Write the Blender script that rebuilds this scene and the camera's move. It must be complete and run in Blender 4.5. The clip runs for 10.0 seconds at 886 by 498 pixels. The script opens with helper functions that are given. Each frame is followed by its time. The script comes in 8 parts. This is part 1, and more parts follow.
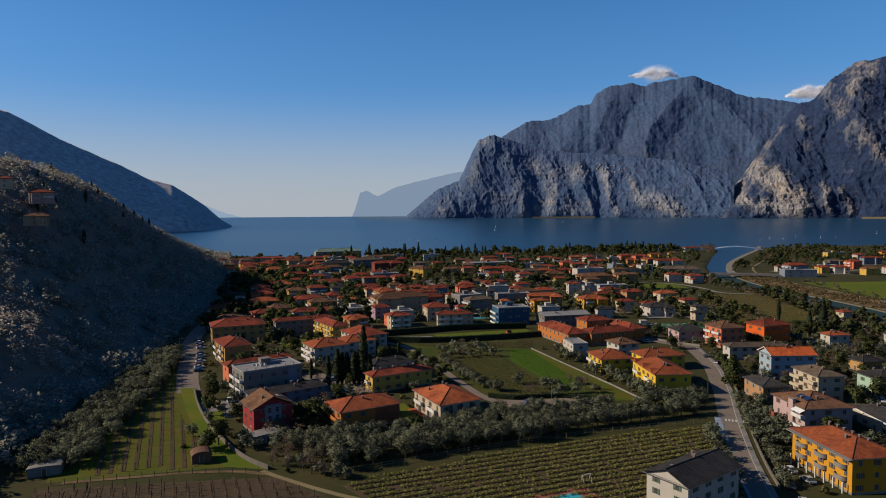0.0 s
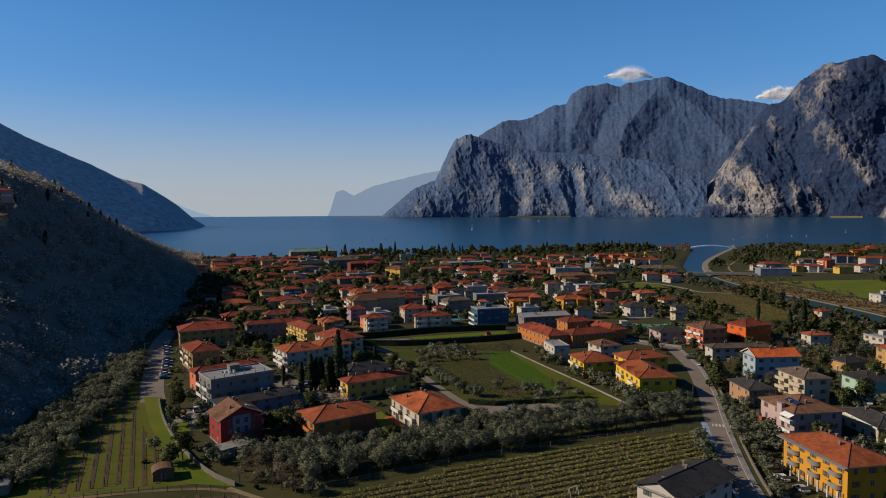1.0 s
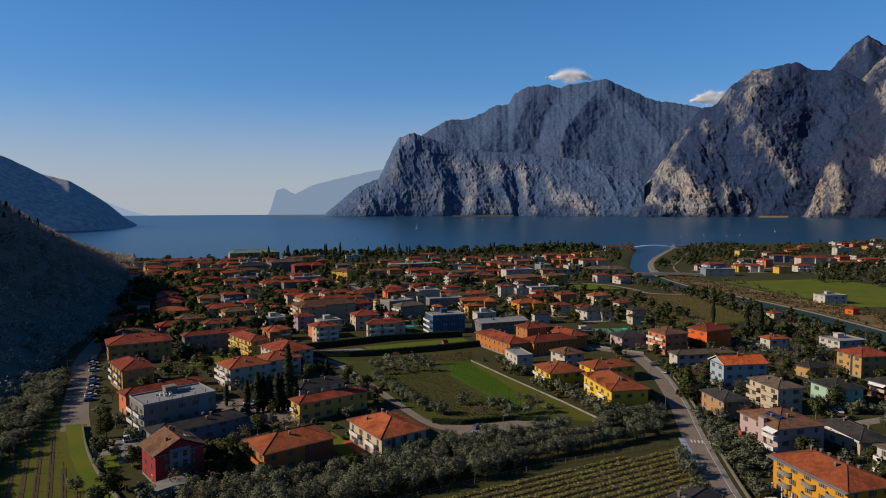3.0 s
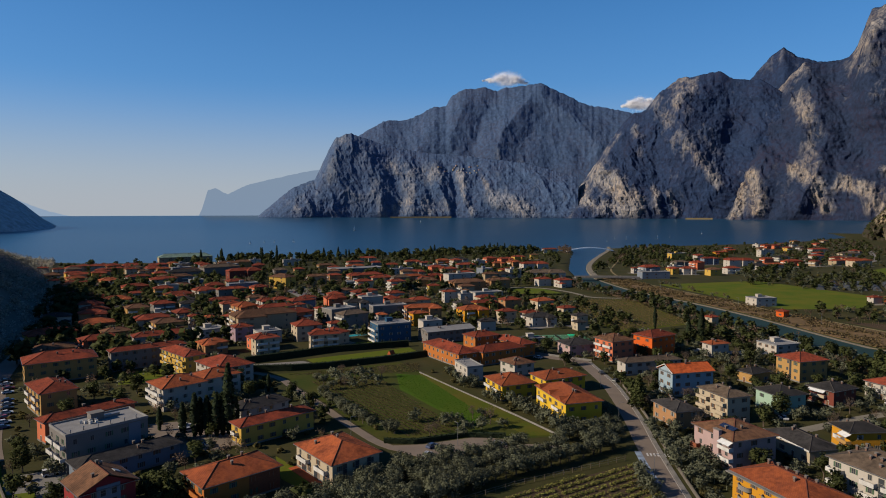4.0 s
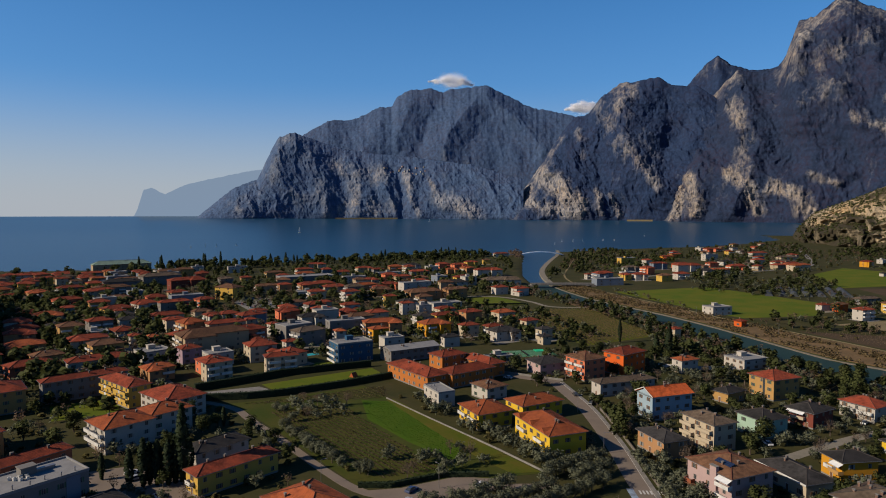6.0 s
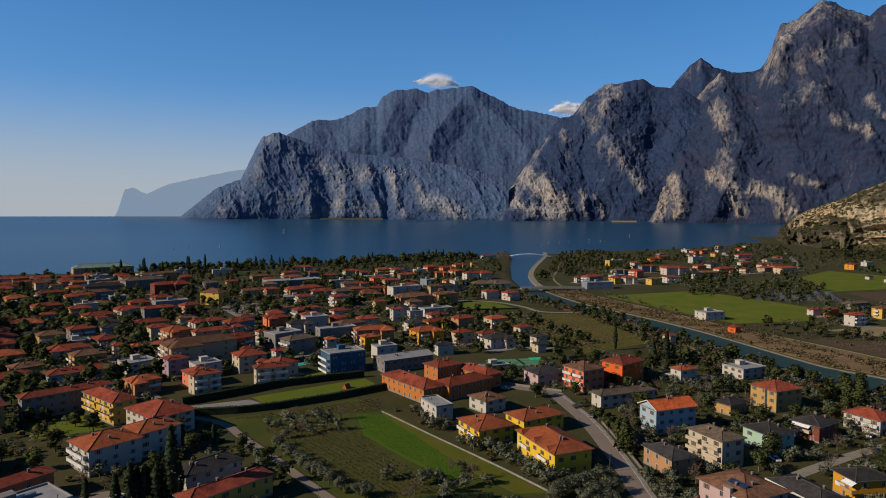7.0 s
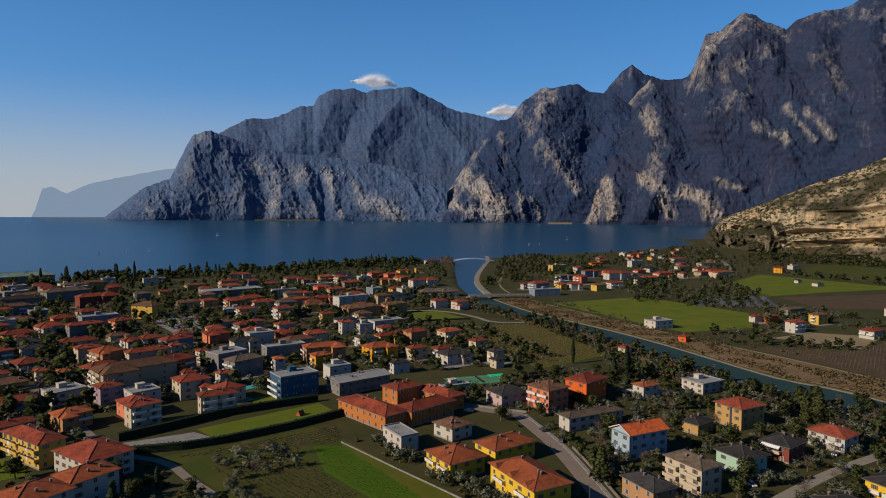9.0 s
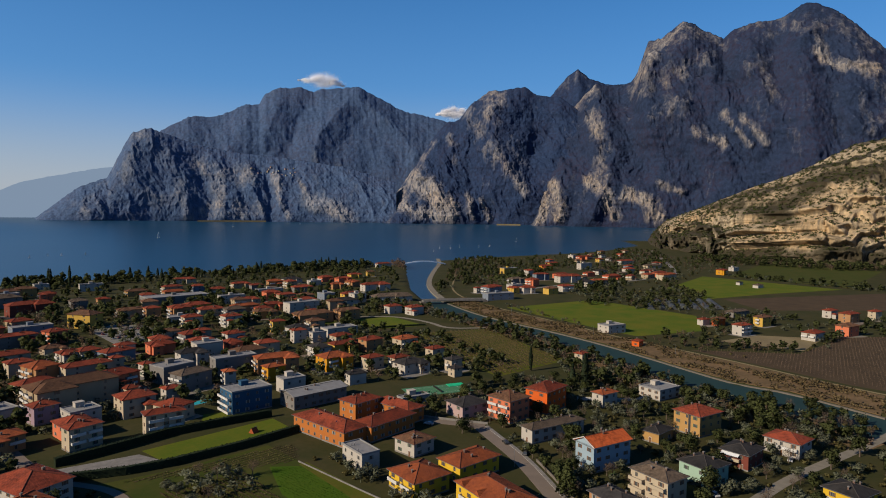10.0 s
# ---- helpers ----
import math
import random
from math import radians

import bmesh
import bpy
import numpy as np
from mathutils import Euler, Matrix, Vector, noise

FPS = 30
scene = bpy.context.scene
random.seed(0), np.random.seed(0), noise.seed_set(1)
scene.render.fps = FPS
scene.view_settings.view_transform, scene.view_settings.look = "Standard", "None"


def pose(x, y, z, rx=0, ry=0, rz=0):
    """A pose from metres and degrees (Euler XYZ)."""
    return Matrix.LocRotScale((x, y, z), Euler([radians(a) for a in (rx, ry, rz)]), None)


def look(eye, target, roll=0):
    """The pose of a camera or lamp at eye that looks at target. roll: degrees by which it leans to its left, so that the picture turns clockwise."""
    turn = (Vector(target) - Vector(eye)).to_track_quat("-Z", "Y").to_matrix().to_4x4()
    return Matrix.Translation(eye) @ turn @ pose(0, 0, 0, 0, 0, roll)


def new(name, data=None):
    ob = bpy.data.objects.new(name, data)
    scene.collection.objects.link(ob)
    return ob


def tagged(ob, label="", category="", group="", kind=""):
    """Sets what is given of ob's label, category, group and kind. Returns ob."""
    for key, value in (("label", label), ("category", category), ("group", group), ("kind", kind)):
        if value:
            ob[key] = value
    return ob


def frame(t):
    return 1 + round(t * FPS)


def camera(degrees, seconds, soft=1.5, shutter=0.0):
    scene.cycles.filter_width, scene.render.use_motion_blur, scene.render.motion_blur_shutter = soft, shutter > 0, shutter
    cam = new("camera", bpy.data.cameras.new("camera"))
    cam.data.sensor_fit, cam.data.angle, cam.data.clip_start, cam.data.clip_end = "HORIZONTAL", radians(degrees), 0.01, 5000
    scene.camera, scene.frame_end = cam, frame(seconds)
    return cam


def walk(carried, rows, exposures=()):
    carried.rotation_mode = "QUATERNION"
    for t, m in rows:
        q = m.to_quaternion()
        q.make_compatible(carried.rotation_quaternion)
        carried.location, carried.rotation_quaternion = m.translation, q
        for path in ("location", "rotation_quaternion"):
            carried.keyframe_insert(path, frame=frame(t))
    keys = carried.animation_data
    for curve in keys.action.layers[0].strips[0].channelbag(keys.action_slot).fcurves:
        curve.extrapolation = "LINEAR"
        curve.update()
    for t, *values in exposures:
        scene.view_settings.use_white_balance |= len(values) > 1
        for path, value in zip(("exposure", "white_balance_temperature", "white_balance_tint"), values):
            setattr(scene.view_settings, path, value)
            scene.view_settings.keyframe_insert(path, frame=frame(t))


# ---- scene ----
# ---------------------------------------------------------------- camera and its flight
cam = camera(69.42, 10.0, 1.0)
PATH = [
    (0, look((4.38, 19.59, 67.27), (30.28, 116.02, 61.71), -0.37)),
    (0.5, look((5.46, 23.97, 67.27), (33.01, 119.94, 61.63), -0.39)),
    (1, look((6.28, 28.53, 67.19), (35.69, 123.93, 61.51), -0.39)),
    (1.5, look((6.45, 33.09, 67.27), (38.26, 127.72, 61.51), -0.33)),
    (2, look((6.42, 37.61, 67.23), (40.24, 131.54, 61.43), -0.31)),
    (3.5, look((5.18, 51.69, 70.42), (46.69, 142.48, 64.52), -0.18)),
    (4, look((4.83, 56.51, 71.88), (51.51, 144.75, 66.08), -0.08)),
    (4.5, look((4.56, 61.50, 73.51), (55.48, 147.37, 67.74), 0.01)),
    (5, look((4.28, 66.29, 75.10), (57.40, 150.82, 69.35), 0.07)),
    (5.5, look((3.91, 70.73, 76.77), (57.53, 154.94, 71.02), 0.05)),
    (7, look((3.43, 84.54, 81.56), (59.57, 167.09, 75.82), 0.17)),
    (7.5, look((3.28, 89.29, 83.13), (60.89, 170.83, 77.43), 0.21)),
    (8, look((3.06, 93.85, 84.75), (62.48, 174.08, 79.03), 0.26)),
    (8.5, look((2.98, 97.97, 86.40), (64.49, 176.60, 80.69), 0.28)),
    (9, look((3.15, 102.14, 87.97), (67.14, 178.78, 82.35), 0.33)),
    (9.5, look((3.46, 106.22, 89.61), (70.28, 180.42, 84.05), 0.41)),
    (10, look((3.87, 110.53, 91.13), (73.83, 181.78, 85.69), 0.51)),
]
walk(cam, PATH, [(0.0, 0.85), (10.0, 0.85)])

# ---------------------------------------------------------------- sky and sun
SUN_ELEV, SUN_AZ = radians(29), radians(-75)      # azimuth from +y, negative to the left
world = bpy.data.worlds.new("sky")
scene.world = world
world.use_nodes = True
wt = world.node_tree
sky = wt.nodes.new("ShaderNodeTexSky")
sky.sky_type, sky.sun_disc = "NISHITA", False
sky.sun_elevation, sky.sun_rotation = SUN_ELEV, SUN_AZ
sky.altitude, sky.air_density, sky.dust_density, sky.ozone_density = 100, 1.0, 0.5, 4.0
# a deep spring blue overhead, paling into haze above the horizon
rich = wt.nodes.new("ShaderNodeHueSaturation")
rich.inputs["Saturation"].default_value, rich.inputs["Hue"].default_value, rich.inputs["Value"].default_value = 1.36, 0.508, 0.84
wt.links.new(sky.outputs[0], rich.inputs["Color"])
coord, split, low_air = wt.nodes.new("ShaderNodeTexCoord"), wt.nodes.new("ShaderNodeSeparateXYZ"), wt.nodes.new("ShaderNodeMapRange")
wt.links.new(coord.outputs["Generated"], split.inputs[0])
wt.links.new(split.outputs["Z"], low_air.inputs[0])
low_air.interpolation_type = "SMOOTHSTEP"
for i, v in enumerate((0.20, -0.01, 0.0, 0.88), 1):
    low_air.inputs[i].default_value = v
mid_air, even = wt.nodes.new("ShaderNodeMapRange"), wt.nodes.new("ShaderNodeMix")
for i, v in enumerate((0.55, 0.14, 0.0, 0.55), 1):
    mid_air.inputs[i].default_value = v
wt.links.new(split.outputs["Z"], mid_air.inputs[0])
even.data_type = "RGBA"
even.inputs[7].default_value = (1.10, 2.95, 6.10, 1)
wt.links.new(mid_air.outputs[0], even.inputs[0])
wt.links.new(rich.outputs[0], even.inputs[6])
haze = wt.nodes.new("ShaderNodeMix")
haze.data_type = "RGBA"
haze.inputs[7].default_value = (3.75, 3.95, 4.2, 1)
wt.links.new(low_air.outputs[0], haze.inputs[0])
wt.links.new(even.outputs[2], haze.inputs[6])
wt.links.new(haze.outputs[2], wt.nodes["Background"].inputs[0])
wt.nodes["Background"].inputs[1].default_value = 0.064
to_sun = Vector((math.sin(SUN_AZ) * math.cos(SUN_ELEV), math.cos(SUN_AZ) * math.cos(SUN_ELEV), math.sin(SUN_ELEV)))
sun_data = bpy.data.lights.new("sun", "SUN")
sun_data.energy, sun_data.angle, sun_data.color = 3.85, radians(0.55), (1.0, 0.85, 0.66)
sun = new("sun", sun_data)
sun.matrix_world = look((-900, 300, 900), Vector((-900, 300, 900)) - to_sun)


# ---------------------------------------------------------------- materials
DIMMED = 0.93      # paint, tile and plant colours scaled down to deepen the shade


def material(name, base, second=None, scale=1.0, rough=0.85, bump=0.0, fine=12.0, spread=0.5, spec=0.08, vary=0.0, metal=0.0):
    """Two colours broken up by coarse and fine noise in metres, with a fine relief and a shift from thing to thing."""
    m = bpy.data.materials.new(name)
    m.use_nodes = True
    nt = m.node_tree
    n, l = nt.nodes, nt.links
    bsdf = n["Principled BSDF"]
    bsdf.inputs["Roughness"].default_value = rough
    bsdf.inputs["Metallic"].default_value = metal
    bsdf.inputs["Specular IOR Level"].default_value = spec
    co = n.new("ShaderNodeNewGeometry")
    coarse = n.new("ShaderNodeTexNoise")
    coarse.inputs["Scale"].default_value, coarse.inputs["Detail"].default_value = scale, 5
    small = n.new("ShaderNodeTexNoise")
    small.inputs["Scale"].default_value, small.inputs["Detail"].default_value = scale * fine, 4
    for tex in (coarse, small):
        l.new(co.outputs["Position"], tex.inputs["Vector"])
    add = n.new("ShaderNodeMath")
    add.operation = "MULTIPLY_ADD"
    add.inputs[1].default_value = 0.5
    l.new(small.outputs[0], add.inputs[0])
    l.new(coarse.outputs[0], add.inputs[2])
    ramp = n.new("ShaderNodeMapRange")
    ramp.inputs[1].default_value, ramp.inputs[2].default_value = 0.75 - spread * 0.35, 0.75 + spread * 0.35
    l.new(add.outputs[0], ramp.inputs[0])
    mix = n.new("ShaderNodeMix")
    mix.data_type = "RGBA"
    mix.inputs[6].default_value = (*[c * DIMMED for c in base], 1)
    mix.inputs[7].default_value = (*[c * DIMMED for c in second or [c * 0.7 for c in base]], 1)
    l.new(ramp.outputs[0], mix.inputs[0])
    out = mix.outputs[2]
    if vary:
        info, hsv, mr = n.new("ShaderNodeObjectInfo"), n.new("ShaderNodeHueSaturation"), n.new("ShaderNodeMapRange")
        mr.inputs[3].default_value, mr.inputs[4].default_value = 1 - vary, 1 + vary
        l.new(info.outputs["Random"], mr.inputs[0])
        l.new(mr.outputs[0], hsv.inputs["Value"])
        l.new(out, hsv.inputs["Color"])
        out = hsv.outputs[0]
    l.new(out, bsdf.inputs["Base Color"])
    if bump:
        b = n.new("ShaderNodeBump")
        b.inputs["Strength"].default_value, b.inputs["Distance"].default_value = bump, 0.1
        l.new(small.outputs[0], b.inputs["Height"])
        l.new(b.outputs[0], bsdf.inputs["Normal"])
    return m


def tile_material(name, base, second):
    """Clay or cement tiles: courses as relief, sun-bleached and mossy patches."""
    m = material(name, base, second, 0.35, 0.9, 0.0, 9, 0.9, 0.08, 0.24)
    nt = m.node_tree
    n, l = nt.nodes, nt.links
    co = n.new("ShaderNodeTexCoord")
    wave = n.new("ShaderNodeTexWave")
    wave.bands_direction = "X"
    wave.inputs["Scale"].default_value, wave.inputs["Distortion"].default_value = 1.1, 0.6
    row = n.new("ShaderNodeTexWave")
    row.bands_direction = "Y"
    row.inputs["Scale"].default_value, row.inputs["Distortion"].default_value = 0.9, 0.5
    # lichen and rain streaks down the slope, patches of replaced tiles
    bsdf = n["Principled BSDF"]
    soft, patch, worn = n.new("ShaderNodeTexNoise"), n.new("ShaderNodeTexNoise"), n.new("ShaderNodeMix")
    soft.inputs["Scale"].default_value, soft.inputs["Detail"].default_value = 0.9, 6
    patch.inputs["Scale"].default_value, patch.inputs["Detail"].default_value = 0.16, 3
    l.new(co.outputs["Object"], soft.inputs["Vector"])
    l.new(co.outputs["Object"], patch.inputs["Vector"])
    total, lean = n.new("ShaderNodeMath"), n.new("ShaderNodeMapRange")
    l.new(soft.outputs[0], total.inputs[0])
    l.new(patch.outputs[0], total.inputs[1])
    l.new(total.outputs[0], lean.inputs[0])
    for i, v in enumerate((0.85, 1.25, 0.0, 0.8), 1):
        lean.inputs[i].default_value = v
    worn.data_type = "RGBA"
    worn.inputs[7].default_value = (*[c * 0.5 * DIMMED for c in second], 1)
    old = bsdf.inputs["Base Color"].links[0].from_socket
    l.new(lean.outputs[0], worn.inputs[0])
    l.new(old, worn.inputs[6])
    l.new(worn.outputs[2], bsdf.inputs["Base Color"])
    both = n.new("ShaderNodeMath")
    l.new(co.outputs["Object"], wave.inputs[0])
    l.new(co.outputs["Object"], row.inputs[0])
    l.new(wave.outputs["Fac"], both.inputs[0])
    l.new(row.outputs["Fac"], both.inputs[1])
    b = n.new("ShaderNodeBump")
    b.inputs["Strength"].default_value, b.inputs["Distance"].default_value = 0.5, 0.08
    l.new(both.outputs[0], b.inputs["Height"])
    l.new(b.outputs[0], n["Principled BSDF"].inputs["Normal"])
    return m


def mountain_material(name, wood, rock, pale, rust=(1.5, 1.05, 0.95), relief=6.0, bare=0.0):
    """Bare woods on the gentler ground, limestone where the relief map says crag, with pale, stained and wooded streaks."""
    m = bpy.data.materials.new(name)
    m.use_nodes = True
    nt = m.node_tree
    n, l = nt.nodes, nt.links
    bsdf = n["Principled BSDF"]
    bsdf.inputs["Roughness"].default_value, bsdf.inputs["Specular IOR Level"].default_value = 0.95, 0.1
    geo = n.new("ShaderNodeNewGeometry")
    crag = n.new("ShaderNodeAttribute")
    crag.attribute_name = "crag"
    stretch = n.new("ShaderNodeMapping")
    stretch.inputs["Rotation"].default_value = (0.25, 0.2, 0)
    stretch.inputs["Scale"].default_value = (1, 1, 0.3)
    l.new(geo.outputs["Position"], stretch.inputs[0])

    def tex(scale, detail, source):
        t = n.new("ShaderNodeTexNoise")
        t.inputs["Scale"].default_value, t.inputs["Detail"].default_value, t.inputs["Roughness"].default_value = scale, detail, 0.66
        l.new(source, t.inputs["Vector"])
        return t.outputs[0]

    def math_node(op, a, b):
        k = n.new("ShaderNodeMath")
        k.operation = op
        for i, v in enumerate((a, b)):
            if isinstance(v, float):
                k.inputs[i].default_value = v
            else:
                l.new(v, k.inputs[i])
        return k.outputs[0]

    def mix(fac, a, b):
        k = n.new("ShaderNodeMix")
        k.data_type = "RGBA"
        l.new(fac, k.inputs[0])
        for i, v in ((6, a), (7, b)):
            if isinstance(v, tuple):
                k.inputs[i].default_value = (*v, 1)
            else:
                l.new(v, k.inputs[i])
        return k.outputs[2]

    def span(v, a, b):
        k = n.new("ShaderNodeMapRange")
        k.inputs[1].default_value, k.inputs[2].default_value = a, b
        l.new(v, k.inputs[0])
        return k.outputs[0]

    big, streak = tex(0.0045, 5, geo.outputs["Position"]), tex(0.016, 7, stretch.outputs[0])
    grain, fine = tex(0.05, 5, geo.outputs["Position"]), tex(0.085, 6, stretch.outputs[0])
    mask = math_node("ADD", math_node("MULTIPLY", crag.outputs["Fac"], 0.85), math_node("ADD", math_node("MULTIPLY", streak, 2.6), math_node("MULTIPLY", grain, 0.6)))
    mask = span(mask, 2.05 - bare, 2.60 - bare)
    warm = mix(span(big, 0.42, 0.60), pale, (pale[0] * 1.12, pale[1] * 0.97, pale[2] * 0.80))
    # fresh faces on the strongest crags, weathered grey stone elsewhere
    fresh = mix(span(crag.outputs["Fac"], 0.45, 1.0), tuple(0.62 * c + 0.38 * p for c, p in zip(rock, pale)), warm)
    stone = mix(span(fine, 0.34, 0.60), rock, fresh)
    stone = mix(span(streak, 0.30, 0.46), tuple(c * 0.75 for c in rock), stone)
    trees = mix(span(big, 0.42, 0.60), wood, tuple(c * k for c, k in zip(wood, rust)))
    trees = mix(span(grain, 0.36, 0.66), trees, tuple(c * 1.7 for c in wood))
    l.new(mix(mask, trees, stone), bsdf.inputs["Base Color"])
    b = n.new("ShaderNodeBump")
    b.inputs["Strength"].default_value, b.inputs["Distance"].default_value = 0.5, relief
    l.new(math_node("ADD", grain, fine), b.inputs["Height"])
    l.new(b.outputs[0], bsdf.inputs["Normal"])
    return m


WALL = {k: material("render_" + k, c, tuple(v * 0.82 for v in c), 0.25, 0.92, 0.15, 14, 0.9, 0.1) for k, c in {
    "white": (0.335, 0.308, 0.270), "cream": (0.335, 0.279, 0.201), "yellow": (0.40, 0.255, 0.055), "lemon": (0.47, 0.300, 0.024),
    "amber": (0.402, 0.189, 0.016), "ochre": (0.312, 0.184, 0.067), "orange": (0.323, 0.112, 0.028), "apricot": (0.279, 0.151, 0.072),
    "coral": (0.46, 0.085, 0.016), "salmon": (0.44, 0.130, 0.065), "pink": (0.312, 0.223, 0.212), "lilac": (0.235, 0.167, 0.201),
    "red": (0.201, 0.028, 0.028), "maroon": (0.134, 0.039, 0.028), "mint": (0.235, 0.335, 0.262), "blue": (0.215, 0.280, 0.325),
    "navy": (0.022, 0.067, 0.123), "blue_grey": (0.134, 0.156, 0.189), "grey": (0.145, 0.136, 0.128), "beige": (0.267, 0.207, 0.134)}.items()}
ROOF = {k: tile_material("roof_tiles_" + k, a, b) for k, (a, b) in {
    "red": ((0.235, 0.046, 0.021), (0.130, 0.033, 0.020)), "orange": ((0.305, 0.079, 0.025), (0.195, 0.054, 0.026)),
    "bright": ((0.429, 0.086, 0.023), (0.312, 0.070, 0.023)), "brown": ((0.145, 0.072, 0.038), (0.092, 0.050, 0.031)),
    "taupe": ((0.118, 0.086, 0.060), (0.078, 0.058, 0.043)), "slate": ((0.040, 0.037, 0.036), (0.024, 0.023, 0.023)),
    "verdigris": ((0.234, 0.328, 0.257), (0.187, 0.265, 0.218)), "pale": ((0.351, 0.351, 0.359), (0.250, 0.250, 0.257))}.items()}
ROOF["pale"] = material("roof_gravel", (0.205, 0.203, 0.203), (0.140, 0.138, 0.136), 0.4, 0.9, 0.2, 10, 0.9)
TILE_WORD = {"red": "red tile", "orange": "orange tile", "bright": "bright vermilion tile", "brown": "brown tile", "taupe": "grey-brown tile", "slate": "dark grey", "verdigris": "pale green metal", "pale": "pale"}
M_TRIM = material("white_trim", (0.462, 0.455, 0.434), None, 0.5, 0.7)
M_FRAME = material("window_surround", (0.250, 0.225, 0.190), None, 0.5, 0.8)
M_PANE = material("window_pane", (0.025, 0.03, 0.035), (0.04, 0.045, 0.05), 0.2, 0.12, 0, 6, 0.8, 0.6)
M_SHUT = [material("shutter_" + k, c, None, 1.5, 0.7) for k, c in (("brown", (0.13, 0.070, 0.042)), ("green", (0.06, 0.10, 0.065)), ("grey", (0.24, 0.23, 0.21)))]
M_CHIM = material("chimney_brick", (0.135, 0.078, 0.058), (0.095, 0.062, 0.050), 1.5, 0.95)
M_METAL = material("dull_metal", (0.22, 0.22, 0.23), (0.15, 0.15, 0.16), 1.0, 0.45, 0, 8, 0.6, 0.5, 0, 0.6)
M_PANEL = material("solar_glass", (0.012, 0.018, 0.04), (0.02, 0.03, 0.06), 0.5, 0.15, 0, 6, 0.6, 0.6)
M_GROUND = material("garden_soil_and_grass", (0.021, 0.027, 0.007), (0.048, 0.040, 0.016), 0.045, 0.95, 0.5, 9, 0.9)
# hill floor: litter tone raised to lift the slope's shade
M_LITTER = material("leaf_litter_and_dry_grass", (0.165, 0.130, 0.098), (0.095, 0.084, 0.068), 0.035, 0.95, 0.6, 8, 0.9)
M_ASPHALT = material("asphalt", (0.165, 0.132, 0.106), (0.118, 0.096, 0.078), 0.12, 0.9, 0.1, 20, 0.9)
M_PATH = material("pale_gravel", (0.186, 0.167, 0.136), (0.124, 0.112, 0.087), 0.3, 0.95, 0.3, 10, 0.9)
M_LAWN = material("lawn", (0.040, 0.078, 0.004), (0.100, 0.094, 0.010), 0.05, 0.95, 0.4, 12, 0.9)
M_MEADOW = material("rough_grass", (0.023, 0.040, 0.004), (0.054, 0.049, 0.011), 0.06, 0.95, 0.4, 10, 0.9)
M_VINEGRASS = material("sunlit_vineyard_grass", (0.040, 0.064, 0.003), (0.086, 0.066, 0.011), 0.12, 0.95, 0.4, 10, 0.9)
M_CROP = material("bright_green_crop", (0.030, 0.070, 0.002), (0.048, 0.074, 0.005), 0.08, 0.95, 0.5, 12, 0.9)
M_SOIL = material("tilled_soil", (0.068, 0.047, 0.027), (0.042, 0.030, 0.018), 0.08, 0.95, 0.5, 10, 0.9)
M_STRAW = material("dry_grass", (0.182, 0.147, 0.077), (0.126, 0.098, 0.056), 0.07, 0.95, 0.4, 10, 0.9)
M_STONE = material("stone_wall", (0.135, 0.118, 0.098), (0.080, 0.072, 0.062), 0.6, 0.95, 0.5, 6, 0.9)
M_BANK = material("river_bank_scrub", (0.165, 0.105, 0.054), (0.066, 0.048, 0.024), 0.07, 0.95, 0.6, 8, 0.9)
M_PAINT = material("road_paint", (0.434, 0.427, 0.406), (0.315, 0.308, 0.294), 1.0, 0.8)
M_CONC = material("concrete", (0.175, 0.165, 0.150), (0.120, 0.113, 0.105), 0.4, 0.9, 0.2)
M_BARK = material("bark", (0.11, 0.085, 0.065), (0.07, 0.055, 0.045), 2.0, 0.95, 0.5)
M_LEAF = {k: material("leaves_" + k, a, b, 0.8, 0.8, 0, 5, 0.9, 0.1, 0.22) for k, (a, b) in {
    "olive": ((0.078, 0.088, 0.054), (0.122, 0.128, 0.086)), "evergreen": ((0.036, 0.046, 0.016), (0.062, 0.070, 0.024)),
    "cypress": ((0.016, 0.026, 0.014), (0.03, 0.042, 0.02)), "bare": ((0.10, 0.07, 0.05), (0.14, 0.10, 0.07)),
    # both hill tones are lightened well past other leaves, offsetting the shaded slope
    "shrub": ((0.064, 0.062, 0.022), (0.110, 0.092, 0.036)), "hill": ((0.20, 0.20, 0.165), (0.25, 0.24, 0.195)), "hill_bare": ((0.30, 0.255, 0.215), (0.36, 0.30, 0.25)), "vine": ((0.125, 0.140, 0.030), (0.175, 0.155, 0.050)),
    "straw": ((0.150, 0.112, 0.056), (0.090, 0.066, 0.032)), "crop": ((0.022, 0.062, 0.003), (0.040, 0.068, 0.006)), "palm": ((0.05, 0.08, 0.03), (0.08, 0.10, 0.04))}.items()}
for _m in M_LEAF.values():
    _t = _m.node_tree
    _b, _o = _t.nodes["Principled BSDF"], _t.nodes["Material Output"]
    _tr, _mx = _t.nodes.new("ShaderNodeBsdfTranslucent"), _t.nodes.new("ShaderNodeMixShader")
    _mx.inputs[0].default_value = 0.32
    _t.links.new(_b.inputs["Base Color"].links[0].from_socket, _tr.inputs[0])
    _t.links.new(_b.outputs[0], _mx.inputs[1])
    _t.links.new(_tr.outputs[0], _mx.inputs[2])
    _t.links.new(_mx.outputs[0], _o.inputs[0])
M_WATER = material("lake_water", (0.006, 0.034, 0.075), (0.008, 0.044, 0.092), 0.004, 0.3, 0.0, 30, 0.8, 0.18)
_n = M_WATER.node_tree
_w = _n.nodes.new("ShaderNodeTexNoise")
_w.inputs["Scale"].default_value, _w.inputs["Detail"].default_value = 0.35, 4
_g, _b = _n.nodes.new("ShaderNodeNewGeometry"), _n.nodes.new("ShaderNodeBump")
